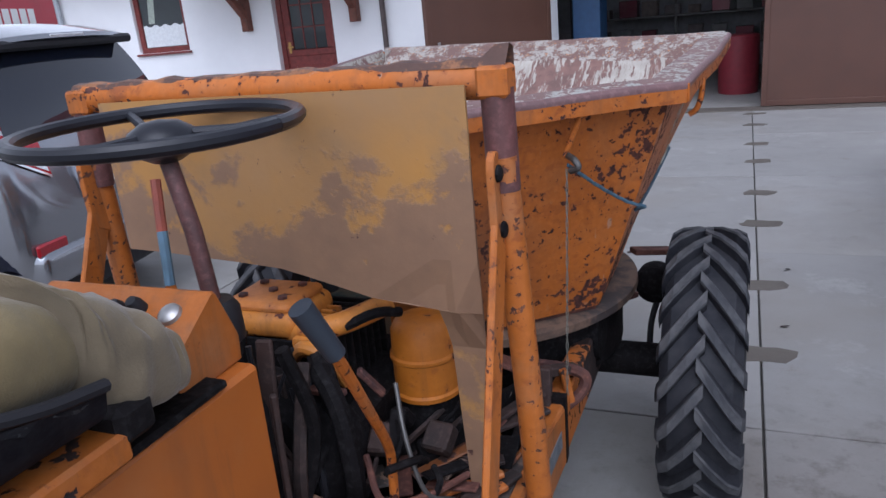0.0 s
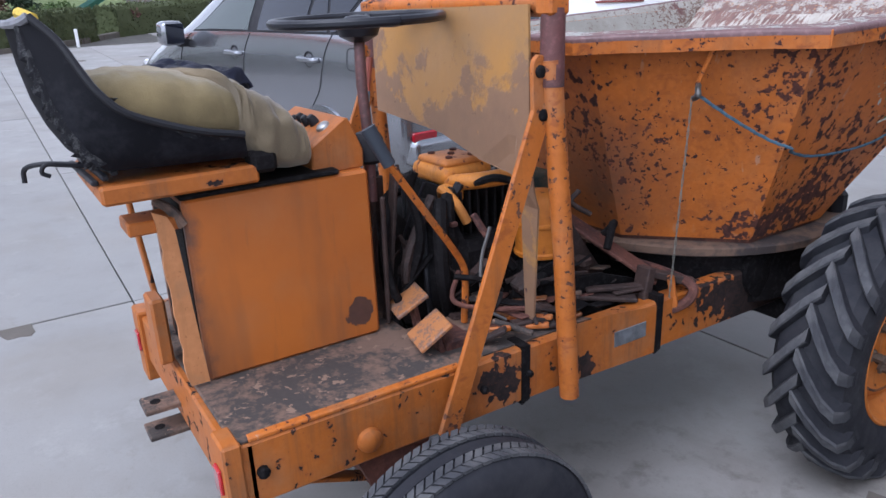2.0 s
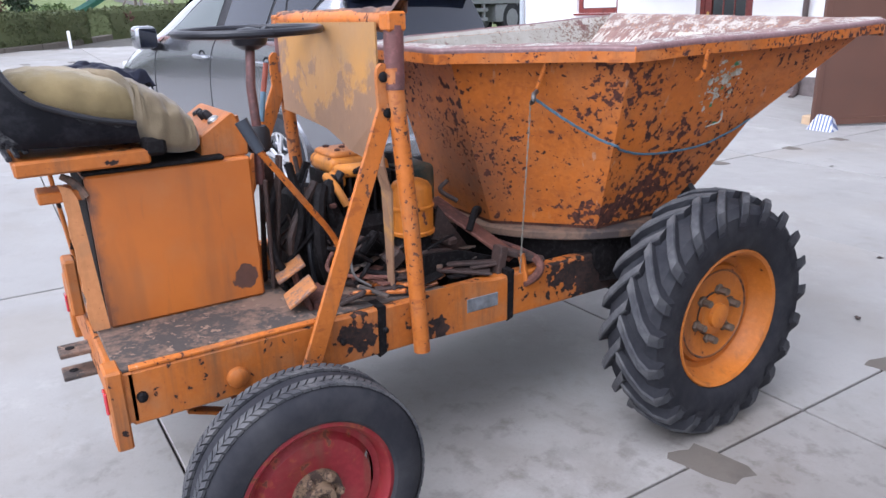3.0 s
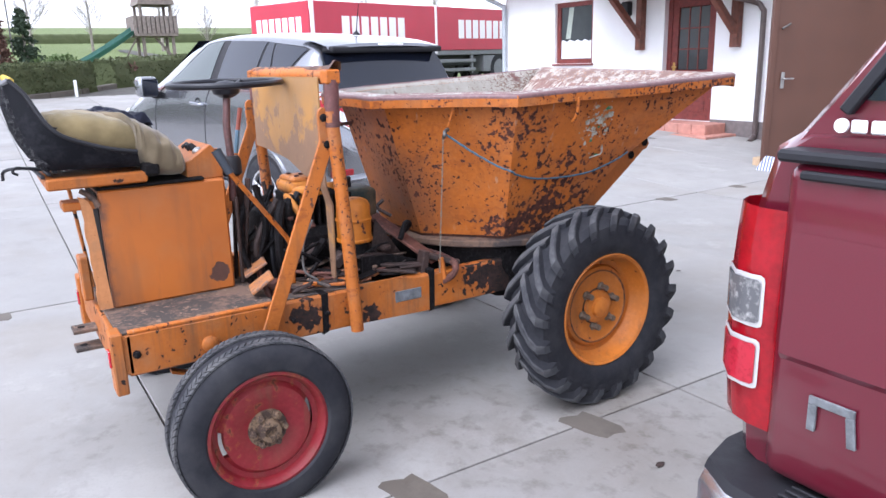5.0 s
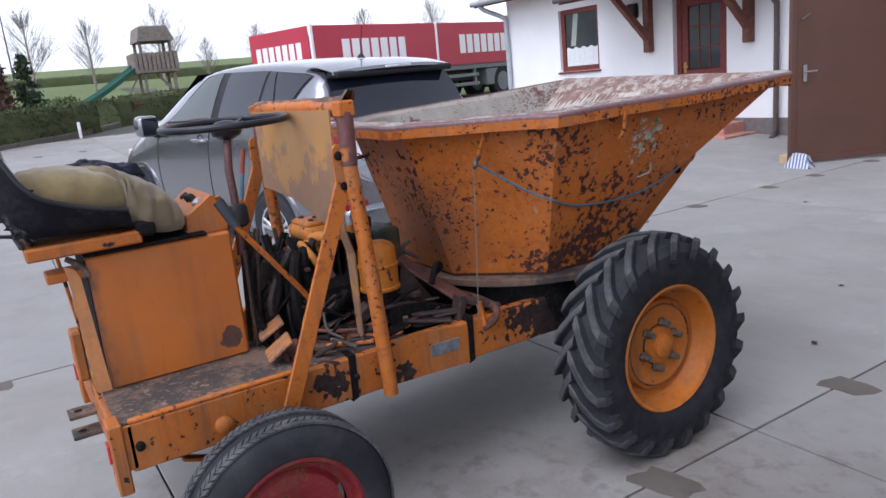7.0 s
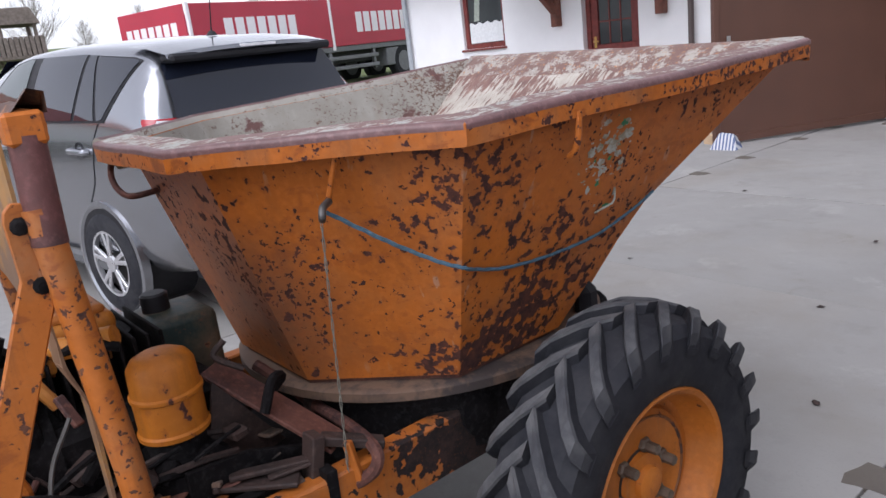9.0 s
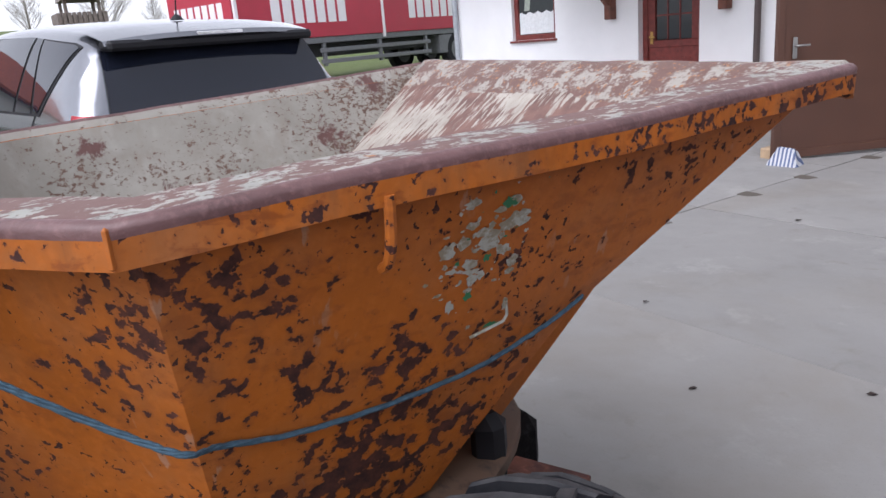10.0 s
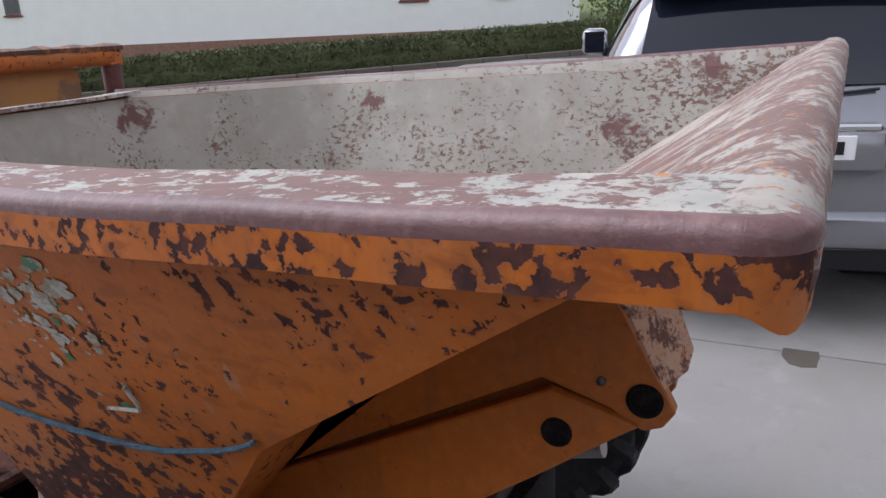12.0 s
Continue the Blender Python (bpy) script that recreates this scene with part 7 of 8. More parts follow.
part("antenna", tube([(0.70, 0, 1.755), (0.655, 0.0, 2.00)], 0.005, 6, r_end=0.003), black_plastic, car)
part("rear_bumper", box((-0.02, -0.80, 0.42), (0.14, 0.80, 0.62), 0.05, seg=3), silver_paint, car, "", True)
part("bumper_skirt", box((0.03, -0.74, 0.30), (0.2, 0.74, 0.43), 0.03, seg=2), black_plastic, car, "", True)
part("hatch_panel", box((-0.008, -0.40, 0.80), (0.12, 0.40, 1.0), 0.03, seg=2), silver_paint, car, "", True)
plate = part("number_plate", box((-0.022, -0.26, 0.86), (-0.006, 0.26, 0.97), 0.003), white_paint, car)
for k in range(7):
    part("plate_bar", box((-0.026, -0.21 + 0.062 * k, 0.885), (-0.022, -0.175 + 0.062 * k, 0.945)), black_plastic, plate)
part("plate_trim", box((-0.015, -0.36, 0.985), (0.06, 0.36, 1.02), 0.01), chrome, car)
part("wiper", tube([(0.075, 0.05, 1.12), (0.09, -0.35, 1.16)], 0.008, 6), black_plastic, car)

# ---- the wine-red pickup ----
PX, PY = 1.262, 1.215
pickup = thing("red_pickup", (PX + 0.92, PY + 2.6, 0), "wine-red pickup with a hard canopy parked on the concrete", "pickup")
PW = 1.84


def px(v):
    return PX + v


def half_ring(y, prof):
    return [(px(v), y, w) for v, w in prof] + [(px(PW - v), y, w) for v, w in prof[::-1]]


BED = [(0.10, 0.62), (0.02, 0.66), (0.005, 0.80), (0.0, 1.0), (0.012, 1.18), (0.045, 1.30), (0.10, 1.335), (0.4, 1.345)]
rows = []
for y, g_, top in ((PY + 0.02, 0.05, -0.01), (PY + 0.05, 0.02, 0), (PY + 0.12, 0.004, 0), (PY + 0.4, -0.012, 0), (PY + 1.6, -0.015, 0.0), (PY + 3.6, -0.015, 0.0), (PY + 4.5, 0.0, -0.08), (PY + 5.15, 0.06, -0.25), (PY + 5.25, 0.16, -0.4)):
    rows.append(half_ring(y, [(v + g_, w + (top if w > 1.1 else 0)) for v, w in BED]))
bm = sheet(rows)
bm.verts.ensure_lookup_table()
bm.faces.new([bm.verts[k] for k in range(16)])
body = part("pickup_body", bm, wine_paint, pickup, "wine-red painted body", True)
gate_p = part("tailgate", box((px(0.135), PY - 0.035, 0.66), (px(PW - 0.135), PY + 0.05, 1.284), 0.03, seg=3), wine_paint, pickup, "", True)
part("gate_rail", box((px(0.12), PY - 0.045, 1.284), (px(PW - 0.12), PY + 0.05, 1.306), 0.006), black_plastic, pickup)
part("gate_crease", prism([(PY - 0.043, 0.925), (PY - 0.036, 1.16), (PY - 0.03, 0.905)], "x", px(0.16), px(PW - 0.16)), wine_paint, gate_p)
bm = bmesh.new()
for p, q in (((0.235, 0.795), (0.235, 0.8465)), ((0.227, 0.855), (0.312, 0.855)), ((0.304, 0.8465), (0.312, 0.79))):
    bar((px(p[0]), PY - 0.039, p[1]), (px(q[0]), PY - 0.039, q[1]), 0.016, 0.006, bm, 0.001, up=(0, 1, 0))
part("badge_shape", bm, grey_plate, gate_p, "plain grey badge shape")
for k in range(4):
    part("badge_bar", box((px(0.41 + 0.13 * k), PY - 0.042, 0.79), (px(0.49 + 0.13 * k), PY - 0.036, 0.86), 0.004), grey_plate, gate_p)
for left in (True, False):
    def v_(a):
        return px(a) if left else px(PW - a)

    tail = part("tail_lamp", bmesh.new(), lamp_ribbed, pickup, "tall red tail lamp with a clear reversing section")
    bm = bmesh.new()
    zs = [0.742, 0.82, 0.90, 0.98, 1.06, 1.13, 1.19]
    rows = []
    for z in zs:
        b = 0.012 * math.sin((z - 0.74) / 0.45 * math.pi)
        rows.append([(v_(a - b * 0.5), y - b, z) for a, y in ((0.010, PY + 0.12), (-0.004, PY + 0.07), (0.012, PY + 0.025), (0.05, PY - 0.008), (0.09, PY - 0.020), (0.142, PY - 0.020), (0.150, PY + 0.03))])
    sheet(rows, bm)
    bm.to_mesh(tail.data)
    bm.free()
    tail.data.shade_smooth()
    def lens_ring(inset, lift):
        return [(0.000 + inset * 0.6, PY + 0.052 - inset - lift * 0.3), (0.002 + inset * 0.3, PY + 0.014 - lift), (0.048, PY - 0.029 - lift), (0.090 - inset * 0.4, PY - 0.036 - lift), (0.116 - inset, PY - 0.034 - lift)]

    for z0, z1, m, name in ((0.960, 1.058, lamp_smoke, "reversing_lens"), (0.832, 0.928, lamp_low, "low_lens")):
        rows = [[(v_(a), y, z) for a, y in lens_ring(inset, 0.001)] for z, inset in ((z0 - 0.004, 0.010), (z0, 0.002), (z0 + 0.008, 0.0), (z1 - 0.008, 0.0), (z1, 0.002), (z1 + 0.004, 0.010))]
        part("lens_frame", sheet(rows), satin, tail, "", True)
        rows = [[(v_(a), y, z) for a, y in lens_ring(inset, 0.0045)] for z, inset in ((z0 + 0.005, 0.014), (z0 + 0.010, 0.007), (z1 - 0.010, 0.007), (z1 - 0.005, 0.014))]
        part(name, sheet(rows), m, tail, "", True)
# rear bumper and canopy
bm = bmesh.new()
rows = []
for v, y in ((0.0, PY + 0.22), (0.0, PY + 0.02), (0.03, PY - 0.08), (0.12, PY - 0.13), (0.5, PY - 0.15), (PW - 0.5, PY - 0.15), (PW - 0.12, PY - 0.13), (PW - 0.03, PY - 0.08), (PW, PY + 0.02), (PW, PY + 0.22)):
    k = 0.04
    rows.append([(px(v), y + k, 0.43), (px(v), y, 0.47), (px(v), y, 0.60), (px(v), y + 0.02, 0.625), (px(v * 0.9 + 0.09), y + 0.14, 0.63)])
bumper = part("rear_bumper", sheet(rows), plain("chrome_bumper", (0.55, 0.55, 0.57), 0.2, 0.9, 0.05, bump=0), pickup, "chromed bumper with a black step pad", True)
rows = [[(p[3][0], p[3][1] - 0.004, 0.628), (p[3][0], p[3][1] + 0.01, 0.645), (p[4][0], p[4][1] + 0.02, 0.648)] for p in rows]
part("step_pad", sheet(rows), black_plastic, bumper, "", True)
for k in range(5):
    part("pad_rib", box((px(0.20), PY - 0.11 + 0.022 * k, 0.646), (px(PW - 0.20), PY - 0.10 + 0.022 * k, 0.654), 0.002), black_plastic, bumper)
CAN = [(0.085, 1.31), (0.15, 1.39), (0.235, 1.497), (0.335, 1.62), (0.45, 1.75), (0.6, 1.80)]
rows = [half_ring(PY + dy, [(v + g_, w - (0.0 if w < 1.5 else drop)) for v, w in CAN]) for dy, g_, drop in ((0.03, 0.03, 0.12), (0.07, 0.0, 0.06), (0.3, -0.005, 0.0), (1.5, -0.005, 0.0))]
bm = sheet(rows)
bm.verts.ensure_lookup_table()
bm.faces.new([bm.verts[k] for k in range(12)])
can = part("canopy", bm, wine_paint, pickup, "", True)
bm = sheet([[(px(0.235), PY + 0.022, 1.392), (px(PW - 0.235), PY + 0.022, 1.392)], [(px(0.445), PY + 0.03, 1.68), (px(PW - 0.46), PY + 0.03, 1.68)]])
part("canopy_glass", bm, tinted, can)
part("glass_trim", bar((px(0.205), PY + 0.018, 1.372), (px(0.43), PY + 0.03, 1.69), 0.022, 0.02, up=(0, 1, 0)), black_plastic, can)
part("trim_strip", box((px(0.17), PY - 0.048, 1.256), (px(PW - 0.17), PY - 0.03, 1.272), 0.004), black_plastic, gate_p)
part("round_sticker", lathe([(-0.003, 0.001), (-0.003, 0.0125), (0.003, 0.0125)], (px(0.205), PY + 0.010, 1.349), "y", 20), white_paint, can)
for k in range(4):
    part("sticker_bar", box((px(0.222 + 0.034 * k), PY + 0.006, 1.337), (px(0.250 + 0.034 * k), PY + 0.012, 1.360), 0.003), white_paint, can)
rows = [half_ring(PY + dy, [(v + g_, w) for v, w in ((0.05, 1.345), (0.09, 1.5), (0.2, 1.78), (0.5, 1.80))]) for dy, g_ in ((1.55, 0.0), (2.6, 0.0), (3.1, 0.02), (3.9, 0.05))]
rows[-1] = [(x, y, min(z, 1.36)) for x, y, z in rows[-1]]
part("cab_roof", box((px(0.24), PY + 1.50, 1.775), (px(PW - 0.24), PY + 3.05, 1.83), 0.03, seg=3), wine_paint, pickup, "", True)
for v in (0.17, PW - 0.17):
    part("cab_pillar", bar((px(v - 0.06 if v < 1 else v + 0.06), PY + 2.05, 1.35), (px(v), PY + 2.05, 1.79), 0.10, 0.05, up=(1, 0, 0)), wine_paint, pickup)
part("cab", sheet(rows), tinted, pickup, "", True)
for y in (PY + 1.15, PY + 4.35):
    for left in (1, -1):
        cx = px(0.12) if left > 0 else px(PW - 0.12)
        part("pickup_wheel", lathe([(-0.12, 0.22), (-0.13, 0.34), (-0.10, 0.375), (0.10, 0.375), (0.13, 0.34), (0.12, 0.22), (0.09, 0.02), (0.09, 0.001)], (cx, y, 0.375), "x", 32), tyre_rubber, pickup, "", True)
        part("arch", lathe([(-0.10, 0.44), (-0.125 * left, 0.46), (-0.125 * left, 0.40)], (cx, y, 0.42), "x", 28, caps=False), black_plastic, pickup)

# ---- the flatbed trailer behind the house ----
K = Vector((-15.15, 7.3, 0))
along = Vector((-0.27, 0.963, 0)).normalized()
across = Vector((-along.y, along.x, 0))
tm = Matrix((( along.x, across.x, 0, K.x), (along.y, across.y, 0, K.y), (0, 0, 1, gz(-16.2)), (0, 0, 0, 1)))
trailer = thing("lorry_trailer", K, "long red-sided lorry trailer standing on the yard", "trailer", m=tm)
L, Wd, T0, T1 = 13.0, 2.45, 1.08, 2.28
part("bed", box((-0.08, 0.0, T0 - 0.14), (L, Wd, T0), 0.01), truck_grey, trailer)
for k, (a, b) in enumerate(((-0.08, 4.34), (4.42, 8.6), (8.68, 12.9))):
    board = part("side_board", box((a, -0.03, T0), (b, 0.02, T1), 0.01), banner_red, trailer, "red printed side board")
    if k < 2:
        for n in range(7):
            w = 0.15 if n != 4 else 0.17
            x = a + 0.95 + 0.33 * n
            part("print_bar", box((x, -0.036, T0 + 0.33), (x + 0.25, -0.030, T0 + 0.86), 0.0), banner_white, board)
for x in (-0.09, 4.34, 8.60, 12.9):
    part("stake", box((x, -0.05, T0 - 0.1), (x + 0.08, 0.03, T1 + 0.03), 0.01), banner_white, trailer)
end = part("end_board", box((-0.13, 0.03, T0), (-0.09, Wd, T1), 0.01), banner_red, trailer)
for n in range(7):
    part("end_print", box((-0.136, 0.32 + 0.28 * n, T0 + 0.36), (-0.130, 0.32 + 0.28 * n + 0.20, T1 - 0.36)), banner_white, end)
part("far_board", box((0.0, Wd - 0.02, T0), (L, Wd + 0.02, T1), 0.01), banner_red, trailer)
part("chassis", box((0.3, 0.5, 0.62), (L, Wd - 0.5, T0 - 0.14), 0.02), truck_dark, trailer)
guard = part("under_guard", box((2.2, 0.0, 0.72), (6.2, 0.05, 0.82), 0.01), truck_grey, trailer)
part("guard_rail", box((2.2, 0.0, 0.46), (6.2, 0.05, 0.56), 0.01), truck_grey, guard)
for x in (2.3, 4.2, 6.0):
    part("guard_post", box((x, 0.02, 0.40), (x + 0.1, 0.1, T0 - 0.1), 0.01), truck_grey, guard)
part("tool_box", box((6.6, 0.02, 0.42), (7.7, 0.6, 0.92), 0.02), truck_grey, trailer)
part("tail_beam", box((-0.08, 0.05, 0.52), (0.05, Wd - 0.05, 0.92), 0.02), plain("cream_beam", (0.55, 0.48, 0.34), 0.6), trailer)
for y in (0.18, 0.42, Wd - 0.42):
    part("tail_lens", box((-0.10, y, 0.62), (-0.08, y + 0.18, 0.74), 0.01), amber, trailer)
for x in (0.95, 7.4, 8.7, 11.6):
    for y in (0.16, Wd - 0.16):
        wheel = part("trailer_wheel", lathe([(-0.14, 0.30), (-0.15, 0.45), (-0.11, 0.50), (0.11, 0.50), (0.15, 0.45), (0.14, 0.30), (0.05, 0.27), (0.05, 0.001)], (x, y, 0.50), "y", 36), tyre_rubber, trailer, "", True)
        part("rim", lathe([(-0.145, 0.29), (-0.12, 0.27), (-0.06, 0.24), (-0.07, 0.12), (-0.11, 0.11), (-0.11, 0.001)], (x, y, 0.50), "y", 28), truck_grey, wheel, "", True)
        part("mud_flap", box((x - 0.62, y - 0.12, 0.35), (x - 0.60, y + 0.12, 0.95)), black_plastic, wheel)

# ---- garden beyond the yard ----


def leaf_cloud(bm, places, size, r):
    """Small leaves: one bent quad at every place."""
    for p in places:
        a, b = Euler((r.uniform(0, 6.3), r.uniform(0, 6.3), r.uniform(0, 6.3))).to_matrix(), size * r.uniform(0.6, 1.3)
        q = [Vector(p) + a @ Vector(v) * b for v in ((-0.5, -0.25, 0), (0.5, -0.25, 0.1), (0.5, 0.25, 0), (-0.5, 0.25, 0.1))]
        bm.faces.new([bm.verts.new(v) for v in q])


def hedge(name, p, q, height, depth, seed, count):
    r = random.Random(seed)
    p, q = Vector((*p, 0)), Vector((*q, 0))
    d = (q - p).normalized()
    s = Vector((d.y, -d.x, 0))
    core, n = bmesh.new(), max(4, int((q - p).length / 0.35))
    prof = [(-0.48, -0.1), (-0.5, 0.4), (-0.46, 0.82), (-0.36, 0.96), (0.36, 0.96), (0.46, 0.82), (0.5, 0.4), (0.48, -0.1)]
    rows = []
    for i in range(n + 1):
        c = p.lerp(q, i / n)
        rows.append([])
        for a, b in prof:
            v = c + s * depth * a + Vector((0, 0, gz(c.x) + height * b))
            rows[-1].append(v + Vector((1, 1, 1)) * 0.06 * noise.noise(v * 2.3))
    sheet(rows, core)
    for row in (rows[0], rows[-1]):
        core.faces.new([core.verts.new(v) for v in row])
    bm = bmesh.new()
    places = []
    for k in range(count):
        i, j = r.randrange(n), r.choice([0, 0, 1, 1, 2, 2, 3, 3, 4, 5, 6])
        a, b = rows[i][j].lerp(rows[i][j + 1], r.random()), rows[i + 1][j].lerp(rows[i + 1][j + 1], r.random())
        places.append(a.lerp(b, r.random()) + Vector((r.gauss(0, 0.03), r.gauss(0, 0.03), r.gauss(0, 0.03))))
    for i in range(0, n + 1, n):
        for k in range(count // 20):
            v = rows[i][r.randrange(8)].lerp(rows[i][r.randrange(8)], r.random())
            places.append(v)
    leaf_cloud(bm, places, 0.055, r)
    t = thing(name, (*p.lerp(q, 0.5).xy, gz(p.lerp(q, 0.5).x)), "dense clipped green hedge at the edge of the lawn", "hedge", "garden hedges")
    part("hedge_core", core, hedge_leaf, t)
    tagged(part("foliage", bm, hedge_leaf, t), kind="stuff")


hedge("hedge", (-17.7, -0.9), (-20.9, 2.7), 0.80, 0.9, 1, 16000)
hedge("hedge", (-22.0, 3.45), (-29.5, 13.0), 0.80, 0.9, 2, 14000)
hedge("hedge", (-17.75, -0.95), (-10.4, -10.6), 0.66, 0.9, 3, 26000)
hedge("hedge", (-86, -28), (-84, 48), 0.9, 1.2, 4, 6000)
for (x0, y0), (x1, y1) in (((-17.0, -0.9), (-20.2, 2.5)), ((-20.2, 2.5), (-23.5, 4.9)), ((-9.7, -10.6), (-17.0, -0.9))):
    n = max(2, int(math.hypot(x1 - x0, y1 - y0) / 1.0))
    kerb = thing("kerb", (x0, y0, gz(x0)), "dark stone kerb along the hedge", "kerb", "kerbs along the hedge")
    for k in range(n):
        a, b = (x0 + (x1 - x0) * k / n, y0 + (y1 - y0) * k / n), (x0 + (x1 - x0) * (k + 0.985) / n, y0 + (y1 - y0) * (k + 0.985) / n)
        part("kerb_stone", bar((a[0], a[1], gz(a[0]) + 0.02), (b[0], b[1], gz(b[0]) + 0.02), 0.22, 0.16, bevel=0.015), mortar, kerb)
marker = thing("marker_post", (-19.1, 2.3, gz(-19.1)), "small white marker post beside the hedge", "post")
part("post", box((-19.13, 2.27, gz(-19.1) - 0.02), (-19.06, 2.34, gz(-19.1) + 0.40), 0.01), white_paint, marker)

# playground tower with a slide
TX, TY = -32.0, 7.1
TG = gz(TX)
tower = thing("play_tower", (TX, TY, TG), "weathered timber play tower with a green slide", "play tower")
for dx in (-0.6, 0.6):
    for dy in (-0.6, 0.6):
        part("post", box((TX + dx - 0.06, TY + dy - 0.06, TG - 0.1), (TX + dx + 0.06, TY + dy + 0.06, TG + 2.66), 0.01), weathered_wood, tower)
part("floor", box((TX - 0.8, TY - 0.95, TG + 1.28), (TX + 0.8, TY + 0.8, TG + 1.40), 0.01), weathered_wood, tower)
for dx, dy, ax in ((0.75, 0, "y"), (-0.75, 0, "y"), (0, 0.75, "x"), (0, -0.90, "x")):
    for k in range(9):
        o = (-0.72 if dy <= 0 else -0.72) + 0.18 * k
        x, y = (TX + dx, TY + o) if ax == "y" else (TX + o, TY + dy)
        part("board", box((x - 0.07, y - 0.07, TG + 1.38), (x + 0.07, y + 0.07, TG + 2.10), 0.01), weathered_wood, tower)
ROOF = [(-0.72, 2.55), (-0.58, 3.14), (0.52, 3.14), (0.78, 2.55)]
part("roof", prism([(TY + a, TG + b) for a, b in ROOF], "x", TX - 0.85, TX + 0.85), weathered_wood, tower, "grey board roof")
part("stay", bar((TX + 0.4, TY - 0.1, TG + 1.28), (TX + 0.5, TY + 0.9, TG), 0.1, 0.1), weathered_wood, tower)
rows = [[(TX + 0.3 + 1.3 * k + 0.5 * v, TY - 0.8 - 2.5 * k + 0.25 * v, TG + 1.40 * (1 - k) ** 1.15 + 0.06 + 0.26 * abs(2 * v) ** 3) for v in (-0.5, -0.42, -0.2, 0, 0.2, 0.42, 0.5)] for k in [i / 10 for i in range(11)]]
bm = sheet(rows)
bmesh.ops.solidify(bm, geom=bm.faces[:], thickness=0.03)
part("slide", bm, slide_green, tower, "green plastic slide", True)
part("ladder", bar((TX + 0.5, TY - 0.8, TG + 1.3), (TX + 0.5, TY - 1.6, TG), 0.06, 0.06), weathered_wood, tower)


def bare_tree(x, y, height, width, seed, label="slender bare tree with pale upright twigs"):
    """A trunk with limbs that fork twice into thin twigs."""
    r = random.Random(seed)
    g = gz(x) - 0.1
    t = thing("bare_tree", (x, y, g), label, "tree", "bare trees")
    part("trunk", tube([(x, y, g), (x + 0.03 * height * r.uniform(-1, 1), y, g + height * 0.5), (x, y, g + height * 0.95)], 0.022 * height, 7, r_end=0.004 * height), bark, t)
    bm = bmesh.new()

    def limb(p, d, length, rad, level):
        q = p + d * length
        tube([p, (p + q) / 2 + Vector((0, 0, -0.03 * length)), q], rad, 4, bm, caps=False, r_end=rad * 0.5)
        if level:
            for k in range(4):
                s = p.lerp(q, r.uniform(0.3, 1.0))
                dd = (d + Vector((r.gauss(0, 0.45), r.gauss(0, 0.45), r.uniform(0.0, 0.6)))).normalized()
                limb(s, dd, length * r.uniform(0.35, 0.6), rad * 0.55, level - 1)

    for k in range(64):
        h = r.uniform(0.16, 0.86)
        a = r.uniform(0, 6.3)
        lean = 0.28 + 0.62 * math.sin(math.pi * min(1, h + 0.15))
        d = Vector((math.cos(a) * lean, math.sin(a) * lean, 1.0)).normalized()
        limb(Vector((x, y, g + height * h)), d, height * (0.46 - 0.34 * h) * r.uniform(0.75, 1.15) * (0.6 + 0.25 * width), 0.0030 * height, 2)
    tagged(part("crown", bm, twigs, t), kind="stuff")


bare_tree(-57.6, 4.2, 5.6, 2.3, 1)
bare_tree(-57.2, 8.0, 5.0, 1.7, 2)
bare_tree(-56.0, 12.6, 5.6, 2.0, 3)
bare_tree(-55.6, 15.8, 3.4, 1.4, 4)
bare_tree(-54.5, 19.5, 4.0, 1.6, 5)
bare_tree(-52.0, 27.5, 4.6, 2.2, 6)
bare_tree(-50.0, 32.5, 4.8, 2.4, 7)
bare_tree(-58.5, 0.6, 4.9, 2.2, 8)


def conifer(x, y, height, width, material, seed, label, name="conifer"):
    r = random.Random(seed)
    g = gz(x) - 0.05
    t = thing(name, (x, y, g), label, "tree", "garden conifers")
    part("trunk", tube([(x, y, g), (x, y, g + height * 0.92)], 0.04 * height, 7, r_end=0.01), bark, t)
    bm, places = bmesh.new(), []
    for k in range(90):
        h = r.uniform(0.06, 0.98)
        a, reach = r.uniform(0, 6.3), width * 0.5 * (1 - h) ** 0.7 * r.uniform(0.6, 1.1) + 0.06
        for j in range(36):
            s = r.uniform(0.25, 1.0)
            places.append((x + reach * s * math.cos(a) + r.gauss(0, 0.06), y + reach * s * math.sin(a) + r.gauss(0, 0.06), g + height * h - 0.25 * reach * s + r.gauss(0, 0.05)))
    leaf_cloud(bm, places, 0.10, r)
    part("crown", bm, material, t)


conifer(-29.9, 0.6, 2.5, 1.3, copper_leaf, 1, "copper-brown slender garden tree behind the hedge", "copper_tree")
conifer(-29.5, 1.1, 2.2, 1.1, copper_leaf, 2, "copper-brown slender garden tree behind the hedge", "copper_tree")
conifer(-30.0, 2.0, 2.4, 1.4, conifer_leaf, 3, "dark green garden conifer behind the hedge")
conifer(-30.5, -0.6, 2.7, 1.4, conifer_leaf, 4, "dark green garden conifer behind the hedge")


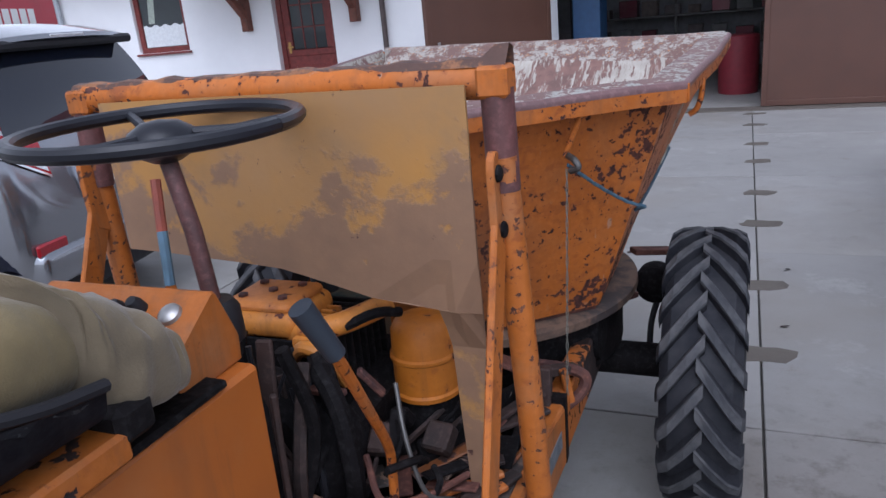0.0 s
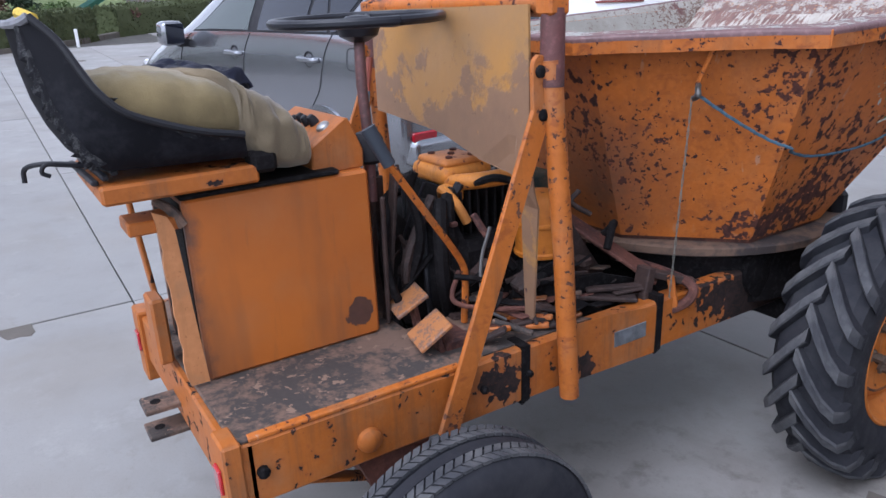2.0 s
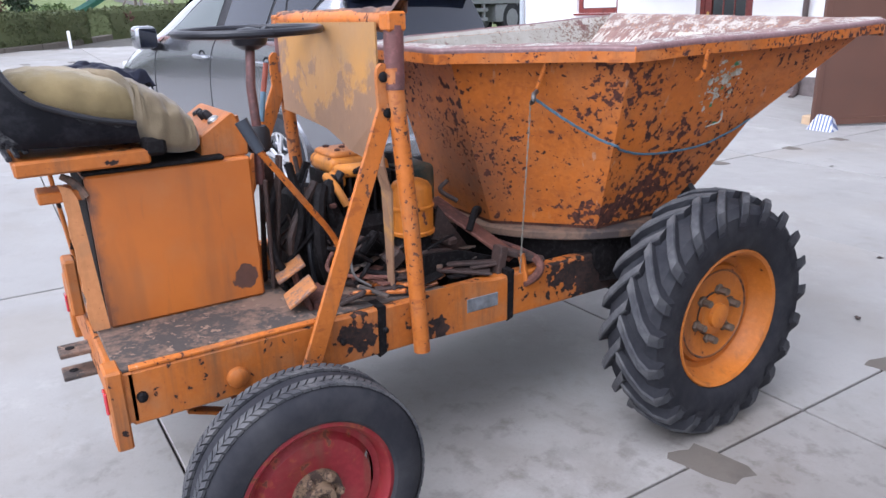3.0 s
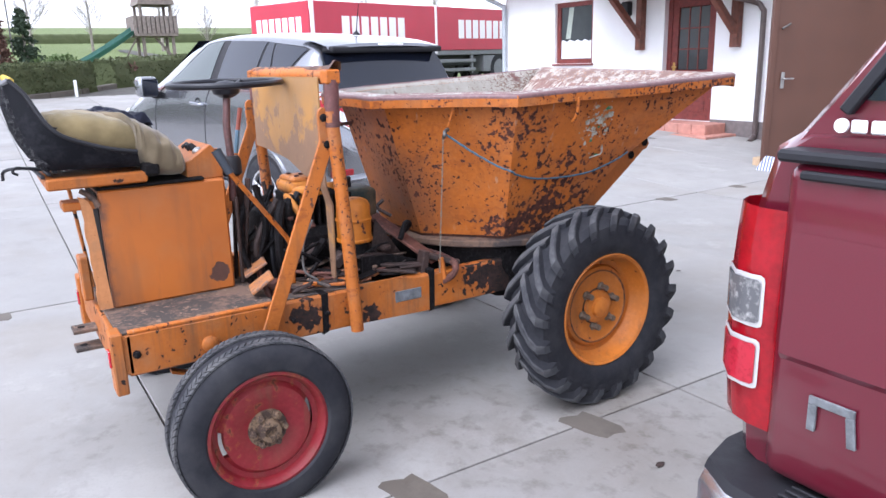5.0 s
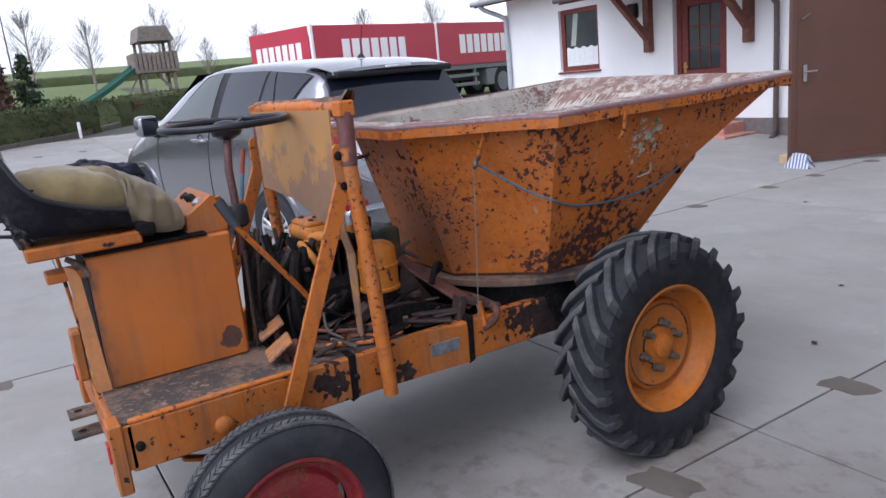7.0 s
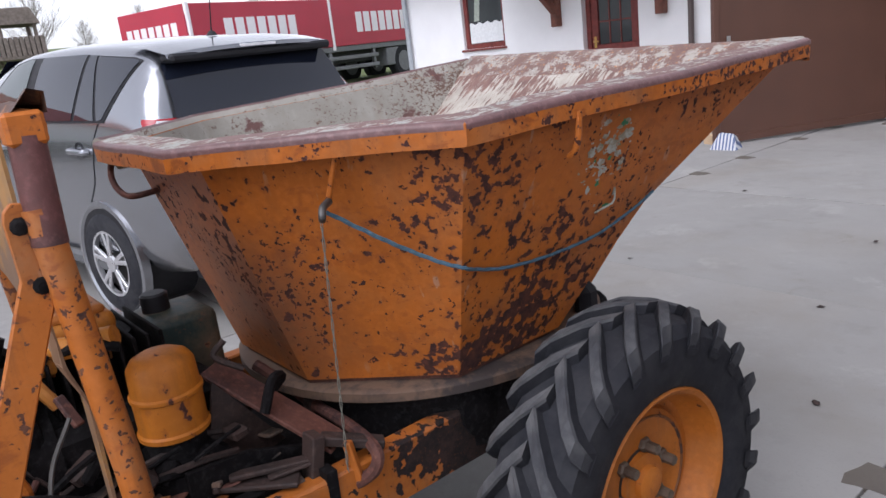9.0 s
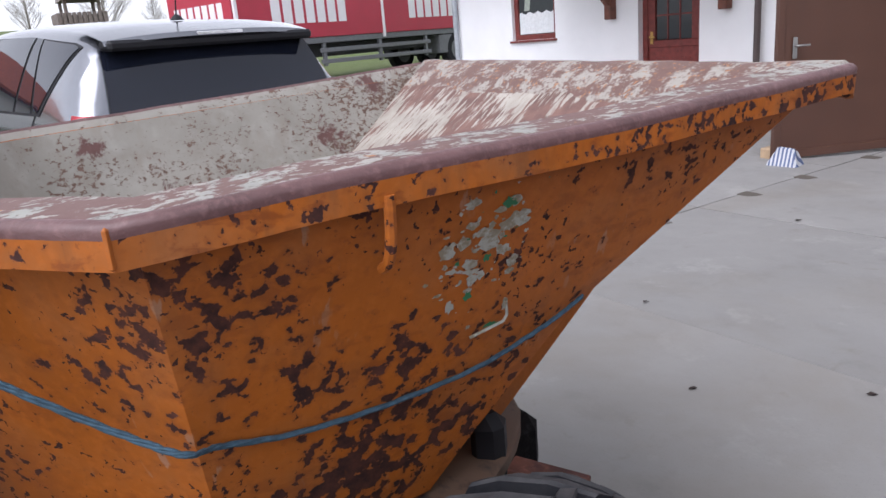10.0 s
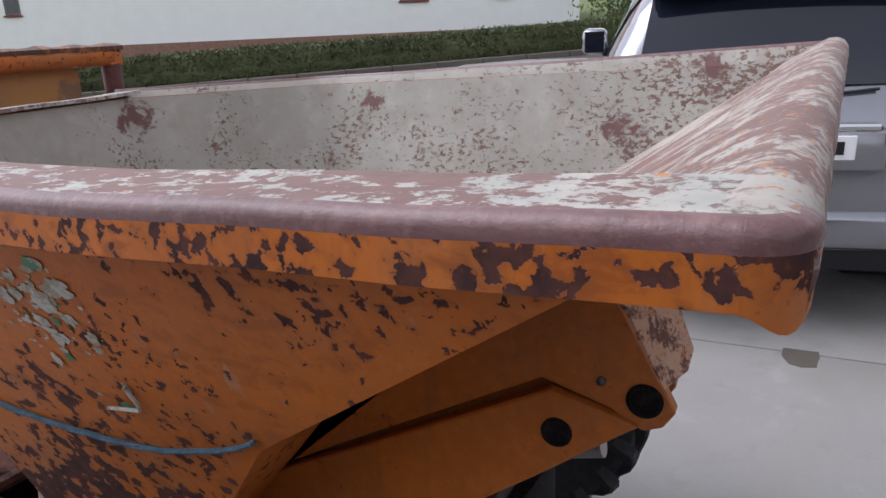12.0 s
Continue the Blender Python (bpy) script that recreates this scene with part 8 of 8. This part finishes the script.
def shrub(x, y, size, material, seed, label, flat=1.0):
    r = random.Random(seed)
    g = gz(x)
    t = thing("shrub", (x, y, g), label, "shrub", "garden shrubs")
    part("stems", tube([(x, y, g - 0.05), (x, y, g + size * 0.5)], 0.03, 6), bark, t)
    bm, places = bmesh.new(), []
    for k in range(60):
        c = Vector((r.gauss(0, 0.30), r.gauss(0, 0.30), abs(r.gauss(0.42, 0.24)) * flat)) * size
        for j in range(22):
            places.append((x + c.x + r.gauss(0, 0.09) * size, y + c.y + r.gauss(0, 0.09) * size, g + max(0.05, c.z + r.gauss(0, 0.08) * size)))
    leaf_cloud(bm, places, 0.11, r)
    part("foliage", bm, material, t)


shrub(-28.0, 2.9, 0.9, shrub_leaf, 1, "low green garden shrub on the lawn", 0.8)
shrub(-31.0, 5.6, 0.5, shrub_leaf, 2, "low green garden shrub on the lawn", 0.8)
shrub(-24.6, -2.4, 2.4, shrub_leaf, 3, "tall round green shrub beside the white house")
shrub(-26.0, -1.9, 1.9, conifer_leaf, 4, "dark green shrub beside the white house")
shrub(-22.6, 4.0, 0.7, copper_leaf, 5, "reddish low shrub at the end of the hedge")
r = random.Random(4)
bm = bmesh.new()
box((-21.6, 1.95, gz(-21.6)), (-21.4, 2.35, gz(-21.6) + 0.28), 0.06, bm, seg=2)
box((-21.55, 2.25, gz(-21.6) + 0.24), (-21.42, 2.40, gz(-21.6) + 0.42), 0.05, bm, seg=2)
single("garden_ornament", bm, white_paint, "small white garden ornament behind the hedge", "ornament", smooth=True)
mast = thing("light_mast", (-57.9, 3.0, gz(-57.9)), "thin tall mast far behind the lawn", "mast")
part("mast_pole", tube([(-57.9, 3.0, gz(-57.9)), (-57.9, 3.0, gz(-57.9) + 8.0)], 0.06, 8, r_end=0.03), dark_steel, mast)

# white neighbouring house behind the hedge
a, b = Vector((-30.6, -5.2, 0)), Vector((-15.5, -24.5, 0))
d = (b - a).normalized()
hm = Matrix(((d.x, -d.y, 0, a.x), (d.y, d.x, 0, a.y), (0, 0, 1, 0.2), (0, 0, 0, 1)))
neighbour = thing("white_house", a, "white plastered neighbouring house with a brown base", "house", m=hm)
HL = (b - a).length
part("wall", box((0, -8, 1.05), (HL, 0, 6.5)), plaster, neighbour)
part("base", box((-0.03, -8, -1.0), (HL + 0.03, 0.04, 1.05), 0.01), plain("brown_base_render", (0.24, 0.135, 0.10), 0.9, vary=0.2), neighbour)
part("roof", prism([(1.0, 6.4), (-4, 9.5), (-9, 6.4), (-9, 6.2), (1.0, 6.2)], "x", -0.5, HL + 0.5), tile_red, neighbour)
for x, w in ((1.0, 0.9), (3.3, 0.6), (6.9, 1.1), (HL - 3.4, 0.5), (HL - 1.7, 0.6)):
    win = part("window", box((x - w / 2, -0.05, 2.2), (x + w / 2, 0.02, 3.5), 0.01), plinth_paint, neighbour)
    part("pane", box((x - w / 2 + 0.06, 0.02, 2.28), (x + w / 2 - 0.06, 0.03, 3.42)), room_glass, win)
    part("sill", box((x - w / 2 - 0.05, 0.0, 2.14), (x + w / 2 + 0.05, 0.10, 2.2), 0.01), red_wood, win)

# small dry leaf scraps on the concrete
r = random.Random(8)
for x, y in ((-1.9, 4.6), (-0.8, 5.6), (-0.6, 4.4), (0.25, 3.4), (0.3, 4.2), (-1.1, 3.95), (-0.2, 3.45), (0.55, 1.9), (-2.2, 6.6)):
    bm = bmesh.new()
    ring = [bm.verts.new((0.022 * math.cos(a) * r.uniform(0.6, 1.4), 0.012 * math.sin(a) * r.uniform(0.6, 1.4), 0.004 + 0.006 * r.random())) for a in [k * math.pi / 4 for k in range(8)]]
    bm.faces.new(ring)
    bmesh.ops.solidify(bm, geom=bm.faces[:], thickness=0.002)
    bmesh.ops.transform(bm, matrix=Matrix.Translation((x, y, 0.002)) @ Matrix.Rotation(r.uniform(0, 6), 4, "Z"), verts=bm.verts)
    single("leaf_scrap", bm, dirty_rust, "small dark dry leaf scrap on the concrete", "leaf", "leaf scraps")
